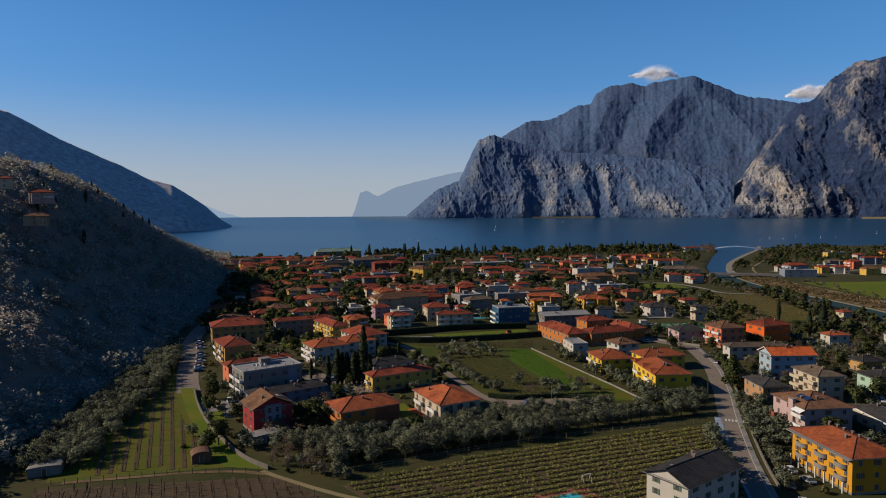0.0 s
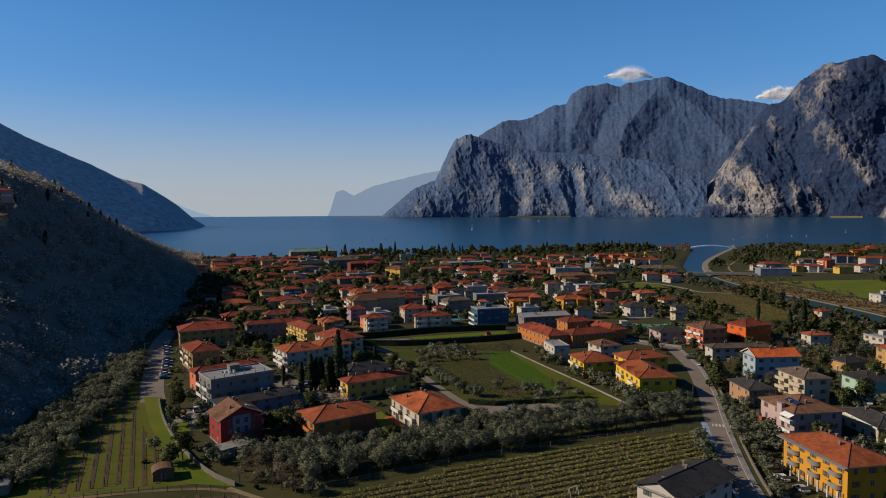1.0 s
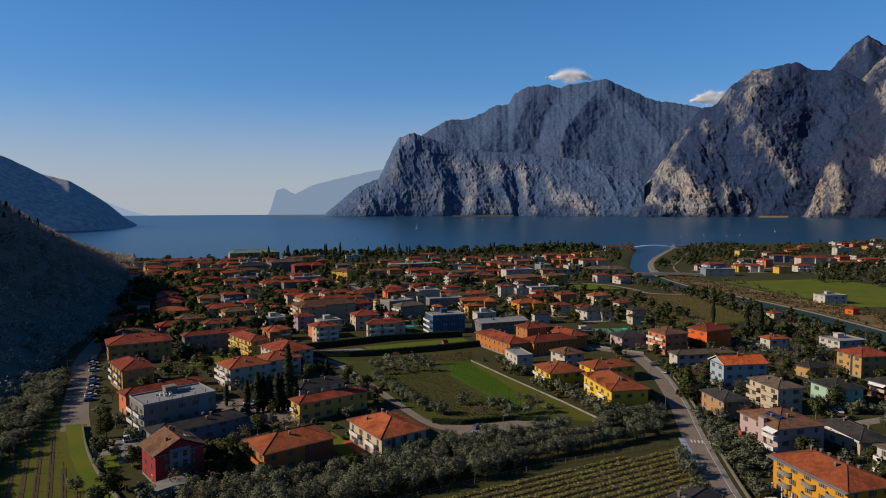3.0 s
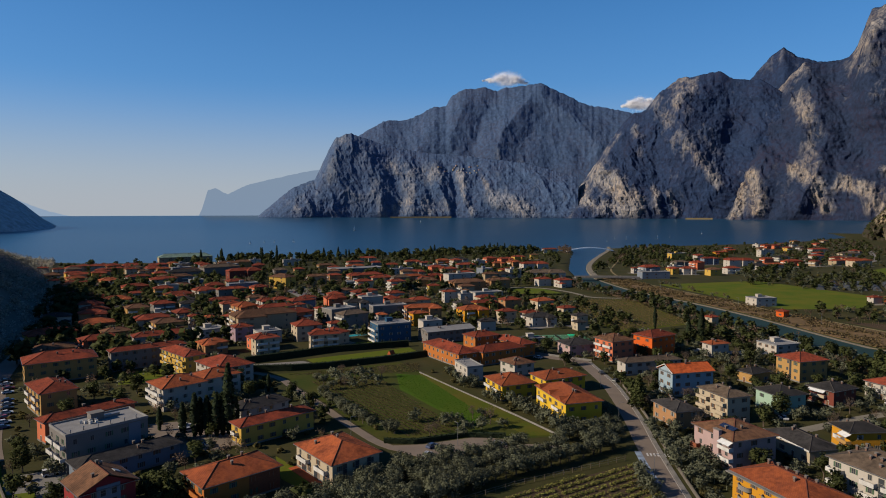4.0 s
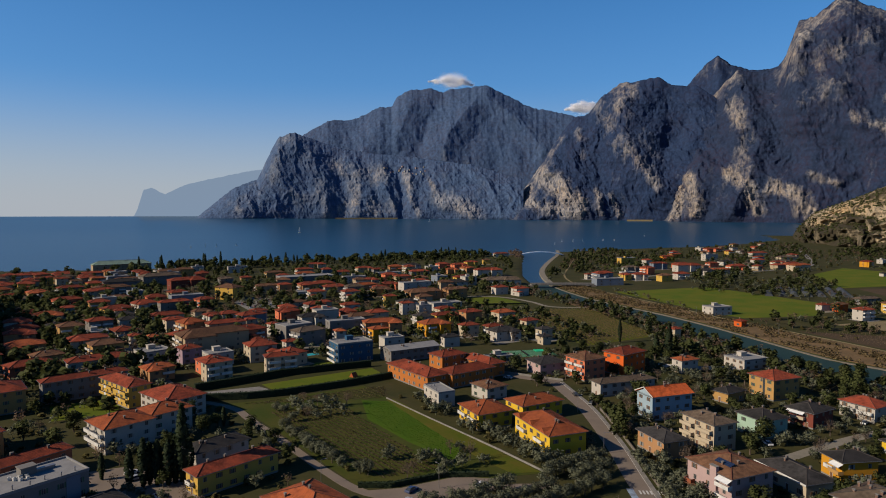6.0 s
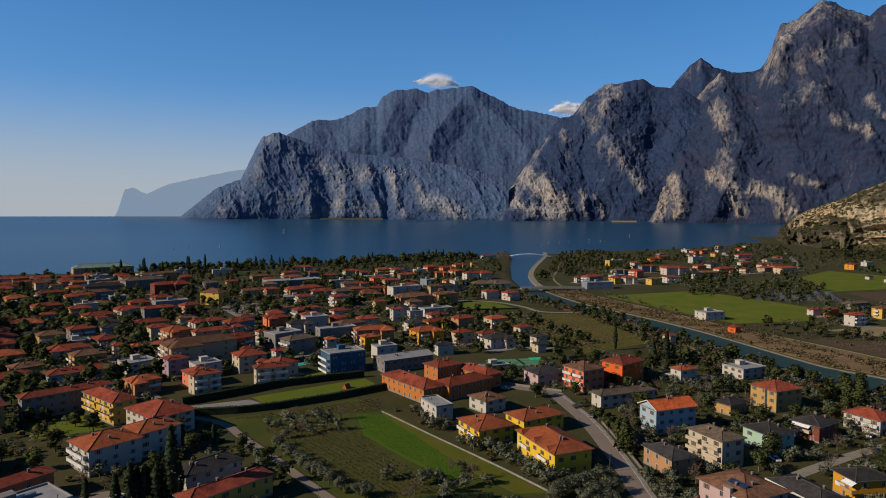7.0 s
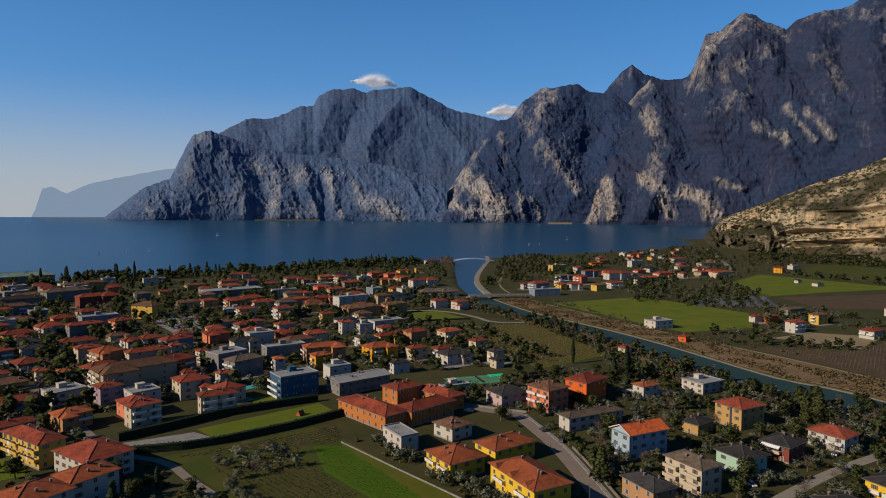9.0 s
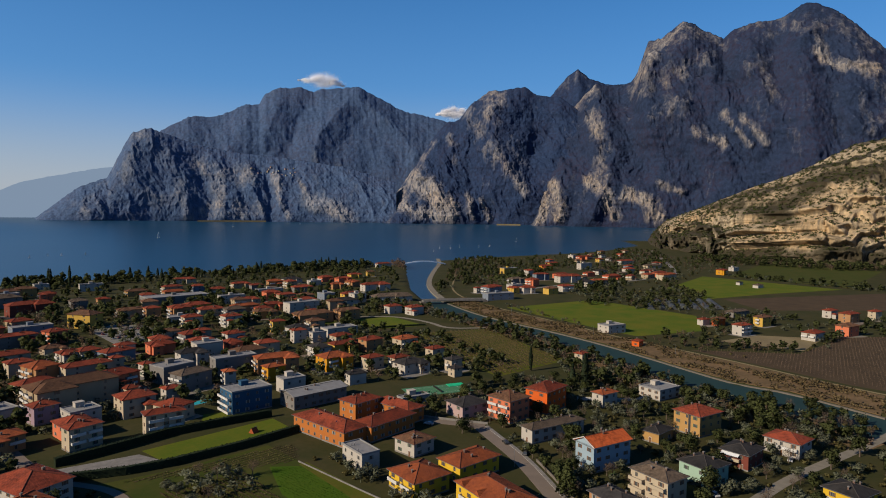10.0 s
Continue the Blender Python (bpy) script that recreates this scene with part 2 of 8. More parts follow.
_b.inputs["Strength"].default_value, _b.inputs["Distance"].default_value = 0.6, 0.35
_n.links.new(_g.outputs["Position"], _w.inputs["Vector"])
_n.links.new(_w.outputs[0], _b.inputs["Height"])
_n.links.new(_b.outputs[0], _n.nodes["Principled BSDF"].inputs["Normal"])


M_RIVER = material("river_water", (0.014, 0.032, 0.034), (0.020, 0.042, 0.043), 0.05, 0.35, 0.0, 30, 0.8, 0.06)
M_RIVER.node_tree.nodes["Principled BSDF"].inputs["IOR"].default_value = 1.12


# ---------------------------------------------------------------- mesh helpers
def mesh_of(name, verts, faces, mats, index=None, smooth=False):
    me = bpy.data.meshes.new(name)
    me.from_pydata([tuple(v) for v in verts], [], [tuple(f) for f in faces])
    for m in mats:
        me.materials.append(m)
    if index is not None:
        me.polygons.foreach_set("material_index", index)
    if smooth:
        me.polygons.foreach_set("use_smooth", [True] * len(me.polygons))
    me.update()
    return me


class Build:
    """Collects boxes and prisms for one mesh."""

    def __init__(self):
        self.v, self.f, self.i = [], [], []

    def box(self, x0, x1, y0, y1, z0, z1, mat=0):
        k = len(self.v)
        self.v += [(x0, y0, z0), (x1, y0, z0), (x1, y1, z0), (x0, y1, z0), (x0, y0, z1), (x1, y0, z1), (x1, y1, z1), (x0, y1, z1)]
        for q in ((3, 2, 1, 0), (4, 5, 6, 7), (0, 1, 5, 4), (1, 2, 6, 5), (2, 3, 7, 6), (3, 0, 4, 7)):
            self.f.append([k + j for j in q])
            self.i.append(mat)
        return self

    def poly(self, verts, faces, mat=0):
        k = len(self.v)
        self.v += verts
        for q in faces:
            self.f.append([k + j for j in q])
            self.i.append(mat)
        return self

    def tube(self, x, y, z0, z1, r0, r1, sides=8, mat=0, dx=0.0, dy=0.0):
        k = len(self.v)
        for z, r, ox, oy in ((z0, r0, 0, 0), (z1, r1, dx, dy)):
            self.v += [(x + ox + r * math.cos(6.2832 * j / sides), y + oy + r * math.sin(6.2832 * j / sides), z) for j in range(sides)]
        for j in range(sides):
            self.f.append([k + j, k + (j + 1) % sides, k + sides + (j + 1) % sides, k + sides + j])
            self.i.append(mat)
        self.f.append([k + sides + j for j in range(sides)])
        self.i.append(mat)
        return self

    def mesh(self, name, *mats):
        return mesh_of(name, self.v, self.f, mats, self.i)


def part(name, mesh, parent, at=None, label=""):
    ob = new(name, mesh)
    ob.parent = parent
    if at is not None:
        ob.matrix_local = at
    return tagged(ob, label)


def thing(name, x, y, rot, label, category, group="", kind="", mesh=None, z=0.0, scale=1.0):
    ob = new(name, mesh)
    ob.matrix_world = pose(x, y, z, 0, 0, rot) @ Matrix.Scale(scale, 4)
    return tagged(ob, label, category, group, kind)


def smooth_step(a, b, v):
    t = np.clip((v - a) / (b - a), 0, 1)
    return t * t * (3 - 2 * t)


def dense(points, step):
    """A polyline cut into short straight steps."""
    out = []
    for (x0, y0), (x1, y1) in zip(points, points[1:]):
        n = max(1, int(math.hypot(x1 - x0, y1 - y0) / step))
        out += [(x0 + (x1 - x0) * i / n, y0 + (y1 - y0) * i / n) for i in range(n)]
    return out + [points[-1]]


def rounded(points, rounds=2):
    for _ in range(rounds):
        out = [points[0]]
        for (x0, y0), (x1, y1) in zip(points, points[1:]):
            out += [(x0 * 0.75 + x1 * 0.25, y0 * 0.75 + y1 * 0.25), (x0 * 0.25 + x1 * 0.75, y0 * 0.25 + y1 * 0.75)]
        points = out + [points[-1]]
    return points


def ribbon(name, points, width, z0, z1, mat, label, category, kind="structure", shift=0.0):
    """A band of even width along a line, with depth."""
    p = np.array(points)
    t = np.gradient(p, axis=0)
    nrm = np.stack([-t[:, 1], t[:, 0]], 1) / np.maximum(np.hypot(t[:, 0], t[:, 1]), 1e-6)[:, None]
    a, b = p + nrm * (shift + width / 2), p + nrm * (shift - width / 2)
    n, v, f = len(p), [], []
    for i in range(n):
        v += [(*a[i], z1), (*b[i], z1), (*b[i], z0), (*a[i], z0)]
    for i in range(n - 1):
        k = 4 * i
        f += [(k + 1, k + 5, k + 4, k), (k + 2, k + 6, k + 5, k + 1), (k + 4, k + 7, k + 3, k)]
    f += [(0, 3, 2, 1), (4 * n - 4, 4 * n - 3, 4 * n - 2, 4 * n - 1)]
    return tagged(new(name, mesh_of(name, v, f, [mat])), label, category, "", kind)


def sheet(name, points, z, mat, label, category, kind="structure"):
    """A level patch of ground cover with a low edge."""
    n = len(points)
    v = [(x, y, z) for x, y in points] + [(x, y, -0.2) for x, y in points]
    f = [list(range(n))] + [[i, i + n, (i + 1) % n + n, (i + 1) % n] for i in range(n)]
    me = mesh_of(name, v, f, [mat])
    bm = bmesh.new()
    bm.from_mesh(me)
    bmesh.ops.recalc_face_normals(bm, faces=bm.faces)
    bm.to_mesh(me)
    bm.free()
    return tagged(new(name, me), label, category, "", kind)


# ---------------------------------------------------------------- ground, lake and river
EAST = [(346, 120), (351, 174), (364, 217), (362, 245), (368, 264), (385, 308), (401, 351), (415, 405), (424, 460), (434, 499), (450, 540), (472, 588), (528, 668), (590, 740), (716, 860), (822, 955), (910, 1052)]
WEST = [(305, 120), (312, 166), (327, 232), (344, 286), (364, 332), (388, 397), (402, 463), (414, 514), (436, 564), (470, 617), (518, 689), (628, 821), (760, 973), (812, 1060)]
SHORE = [(-900, 1260), (-300, 1230), (-120, 1190), (-60, 1130), (-10, 1080), (60, 1060), (140, 1035), (280, 1045), (470, 1060), (650, 1050), (740, 1000), (790, 985), (880, 1010), (1000, 1015), (1180, 1005), (1330, 985), (1500, 1010), (1800, 1090), (2000, 1250), (2300, 1600), (2900, 1900)]
FOOT = ((100, -75), (190, -68), (220, -66), (254, -64), (286, -60), (333, -56), (389, -49), (467, -42), (632, -27), (800, -45), (967, -58), (1130, -60))


def hill_height(x, y):
    """The wooded spur above the town: it climbs from its foot and runs out at the shore."""
    foot = np.interp(y, [a for a, b in FOOT], [b for a, b in FOOT])
    top = np.interp(y, [100, 220, 320, 430, 570, 760, 900, 960, 1010, 1070, 1115], [16, 19, 30, 85, 108, 95, 78, 60, 40, 16, 0])
    far = np.interp(y, [100, 300, 430, 900, 1000, 1110], [30, 42, 150, 150, 110, 50])
    d = np.clip((foot - x) / far, 0, 1)
    return top * (0.25 * d + 0.75 * smooth_step(0, 1.0, d)) + top * 0.05 * np.clip((foot - x) / far - 1, 0, 3)


gx = np.unique(np.r_[np.arange(-700, -260, 25.0), np.arange(-260, 640, 4.0), np.arange(640, 1100, 10.0), np.arange(1100, 3001, 40.0)])
gy = np.unique(np.r_[np.arange(-600, 100, 50.0), np.arange(100, 700, 4.0), np.arange(700, 1240, 9.0), np.arange(1240, 2001, 40.0)])
X, Y = np.meshgrid(gx, gy)
bank_e = np.interp(Y, [p[1] for p in EAST], [p[0] for p in EAST])
bank_w = np.interp(Y, [p[1] for p in WEST], [p[0] for p in WEST])
slant = np.interp(Y, [120, 540, 640, 1050], [0.93, 0.85, 0.66, 0.66])
inside = np.minimum(bank_e - X, X - bank_w) * slant
shore = np.interp(X, [p[0] for p in SHORE], [p[1] for p in SHORE])
Z = -4.2 * smooth_step(-2.5, 4.0, inside) - 9.0 * smooth_step(-3, 14, Y - shore)
rough = np.array([noise.fractal((x / 60, y / 60, 3.1), 1.0, 2.0, 3) for x, y in zip(X.ravel(), Y.ravel())]).reshape(X.shape)
hill = hill_height(X, Y)
Z = np.where(hill > 0.01, np.maximum(Z, hill + rough * np.clip(hill / 9, 0, 5)), Z)
ny, nx = X.shape
ids = np.arange(nx * ny).reshape(ny, nx)
quads = np.stack([ids[:-1, :-1], ids[:-1, 1:], ids[1:, 1:], ids[1:, :-1]], -1).reshape(-1, 4)
wooded = (hill[:-1, :-1] > 0.6).ravel().astype(int)
tagged(new("ground", mesh_of("ground", np.stack([X, Y, Z], -1).reshape(-1, 3), quads, [M_GROUND, M_LITTER], wooded.tolist(), True)),
       "valley floor with gardens, rising into a dark wooded hillside", "ground", "", "structure")


def lake_height(r):
    return -1.6 + 0.023 * (np.sqrt((r - 2700) ** 2 + 300 ** 2) + (r - 2700)) / 2


rr = np.r_[np.arange(0, 2000, 250.0), np.arange(2000, 4860, 60.0)]
aa = np.radians(np.arange(-75, 130.1, 2.5))
R, A = np.meshgrid(rr, aa)
wv = np.stack([4 + R * np.sin(A), 75 + R * np.cos(A), lake_height(R)], -1).reshape(-1, 3)
na, nr = R.shape
ids = np.arange(na * nr).reshape(na, nr)
quads = np.stack([ids[:-1, :-1], ids[:-1, 1:], ids[1:, 1:], ids[1:, :-1]], -1).reshape(-1, 4)[:, ::-1]
tagged(new("water", mesh_of("water", wv, quads, [M_WATER], None, True)), "deep blue lake with small ripples, and the river running into it", "lake", "", "structure")


# ---------------------------------------------------------------- mountains
def lattice(x, y, seed):
    """Smooth value noise on a plane, -1 to 1."""
    def corner(i, j):
        h = (i.astype(np.int64) * 374761393 + j.astype(np.int64) * 668265263 + int(seed * 1000) * 144269) & 0x7FFFFFFF
        h = ((h ^ (h >> 13)) * 1274126177) & 0x7FFFFFFF
        return ((h ^ (h >> 16)) & 0xFFFF) / 32767.5 - 1
    i, j = np.floor(x), np.floor(y)
    u, v = x - i, y - j
    u, v = u * u * u * (u * (u * 6 - 15) + 10), v * v * v * (v * (v * 6 - 15) + 10)
    top = corner(i, j) * (1 - u) + corner(i + 1, j) * u
    return top * (1 - v) + (corner(i, j + 1) * (1 - u) + corner(i + 1, j + 1) * u) * v


def fractal(x, y, seed, octaves=4, gain=0.5, ridged=False):
    total, amp, norm = 0.0, 1.0, 0.0
    for k in range(octaves):
        n = lattice(x + 17.3 * k, y - 9.1 * k, seed + k)
        total = total + amp * ((1 - 2 * np.abs(n)) if ridged else n)
        norm, amp, x, y = norm + amp, amp * gain, x * 2.07, y * 2.07
    return total / norm


class Relief:
    """The spurs, gullies and crags of one flank, each a line in bearing (degrees) and slope to the eye."""

    def __init__(self):
        self.spurs, self.crags = [], []

    def spur(self, push, width, *line):
        self.spurs.append((push, width, line))
        return self

    def crag(self, amount, width, *line):
        self.crags.append((amount, width, line))
        return self

    @staticmethod
    def reach(az, slope, line):
        """Distance to the line in degrees."""
        best = np.full(az.shape, 1e9)
        y = slope / 0.01745
        for (a0, s0), (a1, s1) in zip(line, line[1:]):
            s0, s1 = s0 / 0.01745, s1 / 0.01745
            t = np.clip(((az - a0) * (a1 - a0) + (y - s0) * (s1 - s0)) / max((a1 - a0) ** 2 + (s1 - s0) ** 2, 1e-9), 0, 1)
            best = np.minimum(best, np.hypot(az - a0 - t * (a1 - a0), y - s0 - t * (s1 - s0)))
        return best


def mountain(name, label, skyline, base, depth, mat, cols, rows, seed, relief=None, ribs=1.0, below=30.0, jag=1.0, strata=0.0, lean=0.45):
    """A rock flank below a skyline given as bearing in degrees and slope to the crest; base and depth are distances from the valley."""
    cx, cy, cz = 4.0, 80.0, 82.0
    az = np.linspace(skyline[0][0], skyline[-1][0], cols)[:, None]
    top = np.interp(az, [s[0] for s in skyline], [s[1] for s in skyline])
    r0 = np.interp(az, [b[0] for b in base], [b[1] for b in base])
    zb = lake_height(r0) - below
    rc = r0 + depth
    zc = cz + top * rc
    run = np.radians(az) * rc
    zc = zc + jag * np.minimum(1.0, (zc - zb) / 260) * (9 * fractal(run / 75, 0 * run, seed + 70, 4, 0.6) + 5 * fractal(run / 28, 0 * run, seed + 80, 3, 0.6, True))
    t = np.linspace(0, 1, rows)[None, :]
    r = r0 + depth * (0.3 * t + 0.7 * t ** 2.0)
    z = zb + (zc - zb) * (0.75 * t + 0.25 * t ** 0.9)
    slope = (z - cz) / r
    arc = np.radians(az) * r0 + 0 * z
    tall = zc - zb
    size = np.minimum(1.0, tall / 260)
    edge = np.minimum(1.0, (1 - t) * 6 + 0.05) * np.minimum(1.0, t * 8 + 0.15)
    # lines wander a little, so that no spur runs straight
    wob_a = az + 0.45 * fractal(arc / 150, z / 150, seed + 50, 4)
    wob_s = slope + 0.0075 * fractal(arc / 140, z / 140, seed + 60, 4)
    push, crag = np.zeros_like(z), np.zeros_like(z)
    for amount, width, line in (relief.spurs if relief else ()):
        d = Relief.reach(wob_a, wob_s, line)
        push += 0.62 * amount * np.clip(1 - d / width, 0, 1) ** 1.1
    for amount, width, line in (relief.crags if relief else ()):
        d = Relief.reach(wob_a, wob_s, line)
        crag = np.maximum(crag, amount * np.clip(1.25 * (1 - d / (width * 1.15)), 0, 1))
    shear = arc + lean * z
    gully = fractal(shear / 190 + 0.5 * fractal(arc / 200, z / 200, seed + 5, 3), z / 420, seed, 5, 0.6, True)
    rough = fractal(shear / 70 + 0.6 * fractal(arc / 80, z / 80, seed + 6, 3), z / 120, seed + 9, 5, 0.68, True)
    grit = fractal(arc / 26, z / 30, seed + 21, 3, 0.65)
    ruggedness = 0.5 + 0.8 * np.clip(crag, 0, 1)
    dr = -size * edge * push - ribs * size * edge * (42 * gully + 26 * rough * ruggedness) - ribs * 6 * grit * ruggedness
    # bare rock shows on the ribs, trees hold on in the gullies
    crag = crag + 0.20 * rough + 0.20 * gully
    if strata:
        q = z / strata - 0.10 * az + 0.35 * grit + 1.3 * gully + 0.9 * fractal(arc / 160, z / 90, seed + 31, 3)
        fr = q - np.floor(q)
        step = depth / np.maximum(tall, 60) * strata
        dr = dr + step * (0.75 + 0.5 * rough) * (np.maximum(0.0, fr - 0.62) / 0.38 - fr) * edge
        crag = crag + 0.75 * np.where(fr < 0.55, 1.0, -0.5) * (0.35 + 0.9 * fractal(arc / 220, z / 120, seed + 41, 3))
    dz = jag * size * (5 * rough * (0.3 + edge) + 4 * grit)
    s, c = np.sin(np.radians(az)), np.cos(np.radians(az))
    verts = np.stack([cx + (r + dr) * s, cy + (r + dr) * c, z + dz], -1).reshape(-1, 3)
    ids = np.arange(cols * rows).reshape(cols, rows)
    f = np.stack([ids[:-1, :-1], ids[1:, :-1], ids[1:, 1:], ids[:-1, 1:]], -1).reshape(-1, 4).tolist()
    # the far side falls away behind the crest
    back = np.minimum(rc + 120, 4935)
    k = len(verts)
    verts = np.concatenate([verts, np.stack([cx + back * s, cy + back * c, zb + 0 * back], -1).reshape(-1, 3)])
    f += [(int(ids[i, -1]), int(ids[i + 1, -1]), k + i + 1, k + i) for i in range(cols - 1)]
    me = mesh_of(name, verts.tolist(), f, [mat], None, True)
    cover = me.attributes.new("crag", "FLOAT", "POINT")
    cover.data.foreach_set("value", np.concatenate([crag.ravel(), np.zeros(cols)]).astype(np.float32))
    return tagged(new(name, me), label, "mountain", "", "structure")


# the blue in these wood and stone colours is painted air haze
M_ROCK_WEST = mountain_material("haze_tinted_limestone", (0.029, 0.049, 0.092), (0.048, 0.071, 0.114), (0.182, 0.190, 0.220), (1.3, 1.0, 0.95), 6.0, 0.15)
M_ROCK_FAR = mountain_material("haze_tinted_far_woods", (0.027, 0.046, 0.088), (0.039, 0.060, 0.103), (0.085, 0.100, 0.136), (1.35, 1.02, 0.95), 6.0, 0.0)
# nearer flanks: less haze painted in, woods and stone still tinted blue
M_ROCK = mountain_material("hazed_limestone_and_bare_woods", (0.0095, 0.0180, 0.042), (0.029, 0.042, 0.074), (0.205, 0.192, 0.186), (1.5, 1.03, 0.95), 6.0, 0.08)
M_ROCK_EAST = mountain_material("hazed_limestone_and_russet_woods", (0.0090, 0.0152, 0.033), (0.027, 0.036, 0.060), (0.200, 0.184, 0.172), (1.9, 1.12, 1.02), 6.0, 0.10)
# shaded slope: wood colour raised far above real woods to paint in haze
M_ROCK_LEFT = mountain_material("hazed_wooded_slope", (0.26, 0.245, 0.240), (0.265, 0.25, 0.24), (0.27, 0.255, 0.24), (1.0, 1.0, 1.0), 2.0, -0.6)
M_PALE_HILL = mountain_material("pale_layered_limestone", (0.024, 0.021, 0.013), (0.110, 0.092, 0.066), (0.310, 0.250, 0.165), (1.2, 1.0, 0.9), 3.0, 0.10)

FLANK_WEST = Relief()
FLANK_WEST.spur(46, 2.2, (19.4, 0.118), (17.7, 0.068), (16.7, 0.028), (15.5, -0.009))
FLANK_WEST.spur(39, 1.6, (19.7, 0.116), (21.2, 0.09), (22.5, 0.047), (22.2, -0.008))
FLANK_WEST.spur(29, 1.3, (24.7, 0.073), (25.6, 0.032), (25.3, -0.008))
FLANK_WEST.spur(29, 1.2, (27.4, 0.07), (27.8, 0.033), (28.8, -0.008))
FLANK_WEST.spur(29, 1.0, (29.3, 0.064), (29.9, 0.029), (31.4, -0.009))
FLANK_WEST.spur(29, 1.3, (32.1, 0.034), (33.8, 0.013), (36.0, -0.008))
FLANK_WEST.spur(-26, 1.2, (23.4, 0.072), (23.8, 0.031), (24.0, -0.01))
FLANK_WEST.spur(-26, 0.9, (28.8, 0.058), (29.0, 0.025), (29.2, -0.009))
FLANK_WEST.crag(0.5, 1.2, (19.2, 0.112), (18.3, 0.076), (17.1, 0.036), (15.1, 0.001))
FLANK_WEST.crag(0.45, 1.2, (19.6, 0.112), (21.2, 0.082), (22.1, 0.039), (22.5, -0.002))
FLANK_WEST.crag(0.75, 1.3, (23.4, 0.064), (24.9, 0.06), (27.4, 0.056))
FLANK_WEST.crag(0.75, 1.0, (24.9, 0.064), (25.1, 0.028))
FLANK_WEST.crag(0.85, 0.9, (23.6, 0.007), (25.1, 0.019))
FLANK_WEST.crag(0.7, 0.8, (23.8, -0.001), (28.3, 0.003))
FLANK_WEST.crag(0.7, 0.8, (26.2, 0.015), (28.3, 0.012))
FLANK_WEST.crag(0.95, 0.55, (29.5, 0.058), (29.8, 0.029), (30.9, -0.0))
FLANK_WEST.crag(1.0, 1.1, (32.6, 0.025), (33.8, 0.013), (35.6, -0.004))
FLANK_WEST.crag(0.8, 0.4, (31.4, 0.051), (32.3, 0.03))
FLANK_WEST.crag(0.35, 1.5, (16.3, 0.013), (19.1, 0.022), (22.0, 0.023))
FLANK_SUMMIT = Relief()
FLANK_SUMMIT.spur(84, 2.2, (36.4, 0.193), (35.2, 0.159), (33.5, 0.124), (32.8, 0.098), (33.1, 0.064))
FLANK_SUMMIT.spur(74, 1.6, (36.5, 0.194), (37.9, 0.165), (39.9, 0.135), (41.9, 0.093))
FLANK_SUMMIT.spur(52, 2.0, (30.0, 0.184), (29.8, 0.151), (28.8, 0.108))
FLANK_SUMMIT.spur(52, 2, (28.1, 0.16), (27.0, 0.123), (25.6, 0.089))
FLANK_SUMMIT.spur(-18, 1.8, (37.0, 0.164), (37.4, 0.113), (37.5, 0.044))
FLANK_SUMMIT.spur(-18, 2, (31.6, 0.173), (31.4, 0.127), (30.2, 0.092))
FLANK_SUMMIT.crag(0.45, 0.6, (33.5, 0.128), (34.0, 0.116))
FLANK_SUMMIT.crag(0.75, 0.45, (32.7, 0.094), (33.2, 0.068), (33.8, 0.058))
FLANK_SUMMIT.crag(0.75, 0.5, (34.8, 0.077), (35.2, 0.06), (34.8, 0.053))
FLANK_SUMMIT.crag(0.35, 0.9, (36.5, 0.189), (38.2, 0.16), (39.9, 0.135), (41.7, 0.101))
FLANK_SUMMIT.crag(0.3, 1.2, (28.8, 0.173), (33.1, 0.183), (36.0, 0.189))
FLANK_SUMMIT.crag(0.3, 0.5, (27.9, 0.161), (29.8, 0.169))
FLANK_MIDDLE = Relief()
FLANK_MIDDLE.spur(60, 1.2, (42.2, 0.071), (39.9, 0.045), (37.4, -0.008))
FLANK_MIDDLE.spur(60, 1.3, (42.2, 0.071), (43.9, 0.037), (45.0, -0.007))
FLANK_MIDDLE.spur(45, 0.8, (44.9, 0.037), (46.4, 0.015), (47.2, -0.008))
FLANK_MIDDLE.spur(40, 0.7, (47.2, 0.033), (48.0, -0.008))
FLANK_MIDDLE.spur(80, 2.0, (50.0, 0.198), (48.8, 0.158), (48.4, 0.115), (50.2, 0.068), (51.4, 0.033))
FLANK_MIDDLE.spur(60, 1.5, (47.1, 0.188), (45.6, 0.145), (44.9, 0.102))
FLANK_MIDDLE.spur(50, 1.1, (43.4, 0.132), (42.4, 0.089), (41.9, 0.071))
FLANK_MIDDLE.spur(-70, 1.6, (51.8, 0.175), (52.3, 0.124), (51.9, 0.072))
FLANK_MIDDLE.spur(-50, 1.2, (46.4, 0.072), (46.9, 0.046), (48.5, 0.002))
FLANK_MIDDLE.spur(-60, 1.4, (53.2, 0.179), (53.8, 0.149), (52.8, 0.106))
FLANK_MIDDLE.crag(1.15, 1.5, (41.7, 0.058), (42.9, 0.036), (44.4, 0.006))
FLANK_MIDDLE.crag(1.1, 1.3, (40.4, 0.036), (38.9, 0.01), (37.7, -0.006))
FLANK_MIDDLE.crag(1.0, 1.0, (39.9, 0.018), (41.9, 0.01), (43.9, -0.003))
FLANK_MIDDLE.crag(0.9, 0.5, (46.2, 0.028), (47.0, -0.005))
FLANK_MIDDLE.crag(0.95, 0.5, (47.3, 0.027), (48.2, -0.005))
FLANK_MIDDLE.crag(0.65, 1.4, (47.1, 0.184), (48.8, 0.18), (48.3, 0.15))
FLANK_MIDDLE.crag(0.55, 1.2, (46.4, 0.163), (47.4, 0.124), (48.9, 0.089))
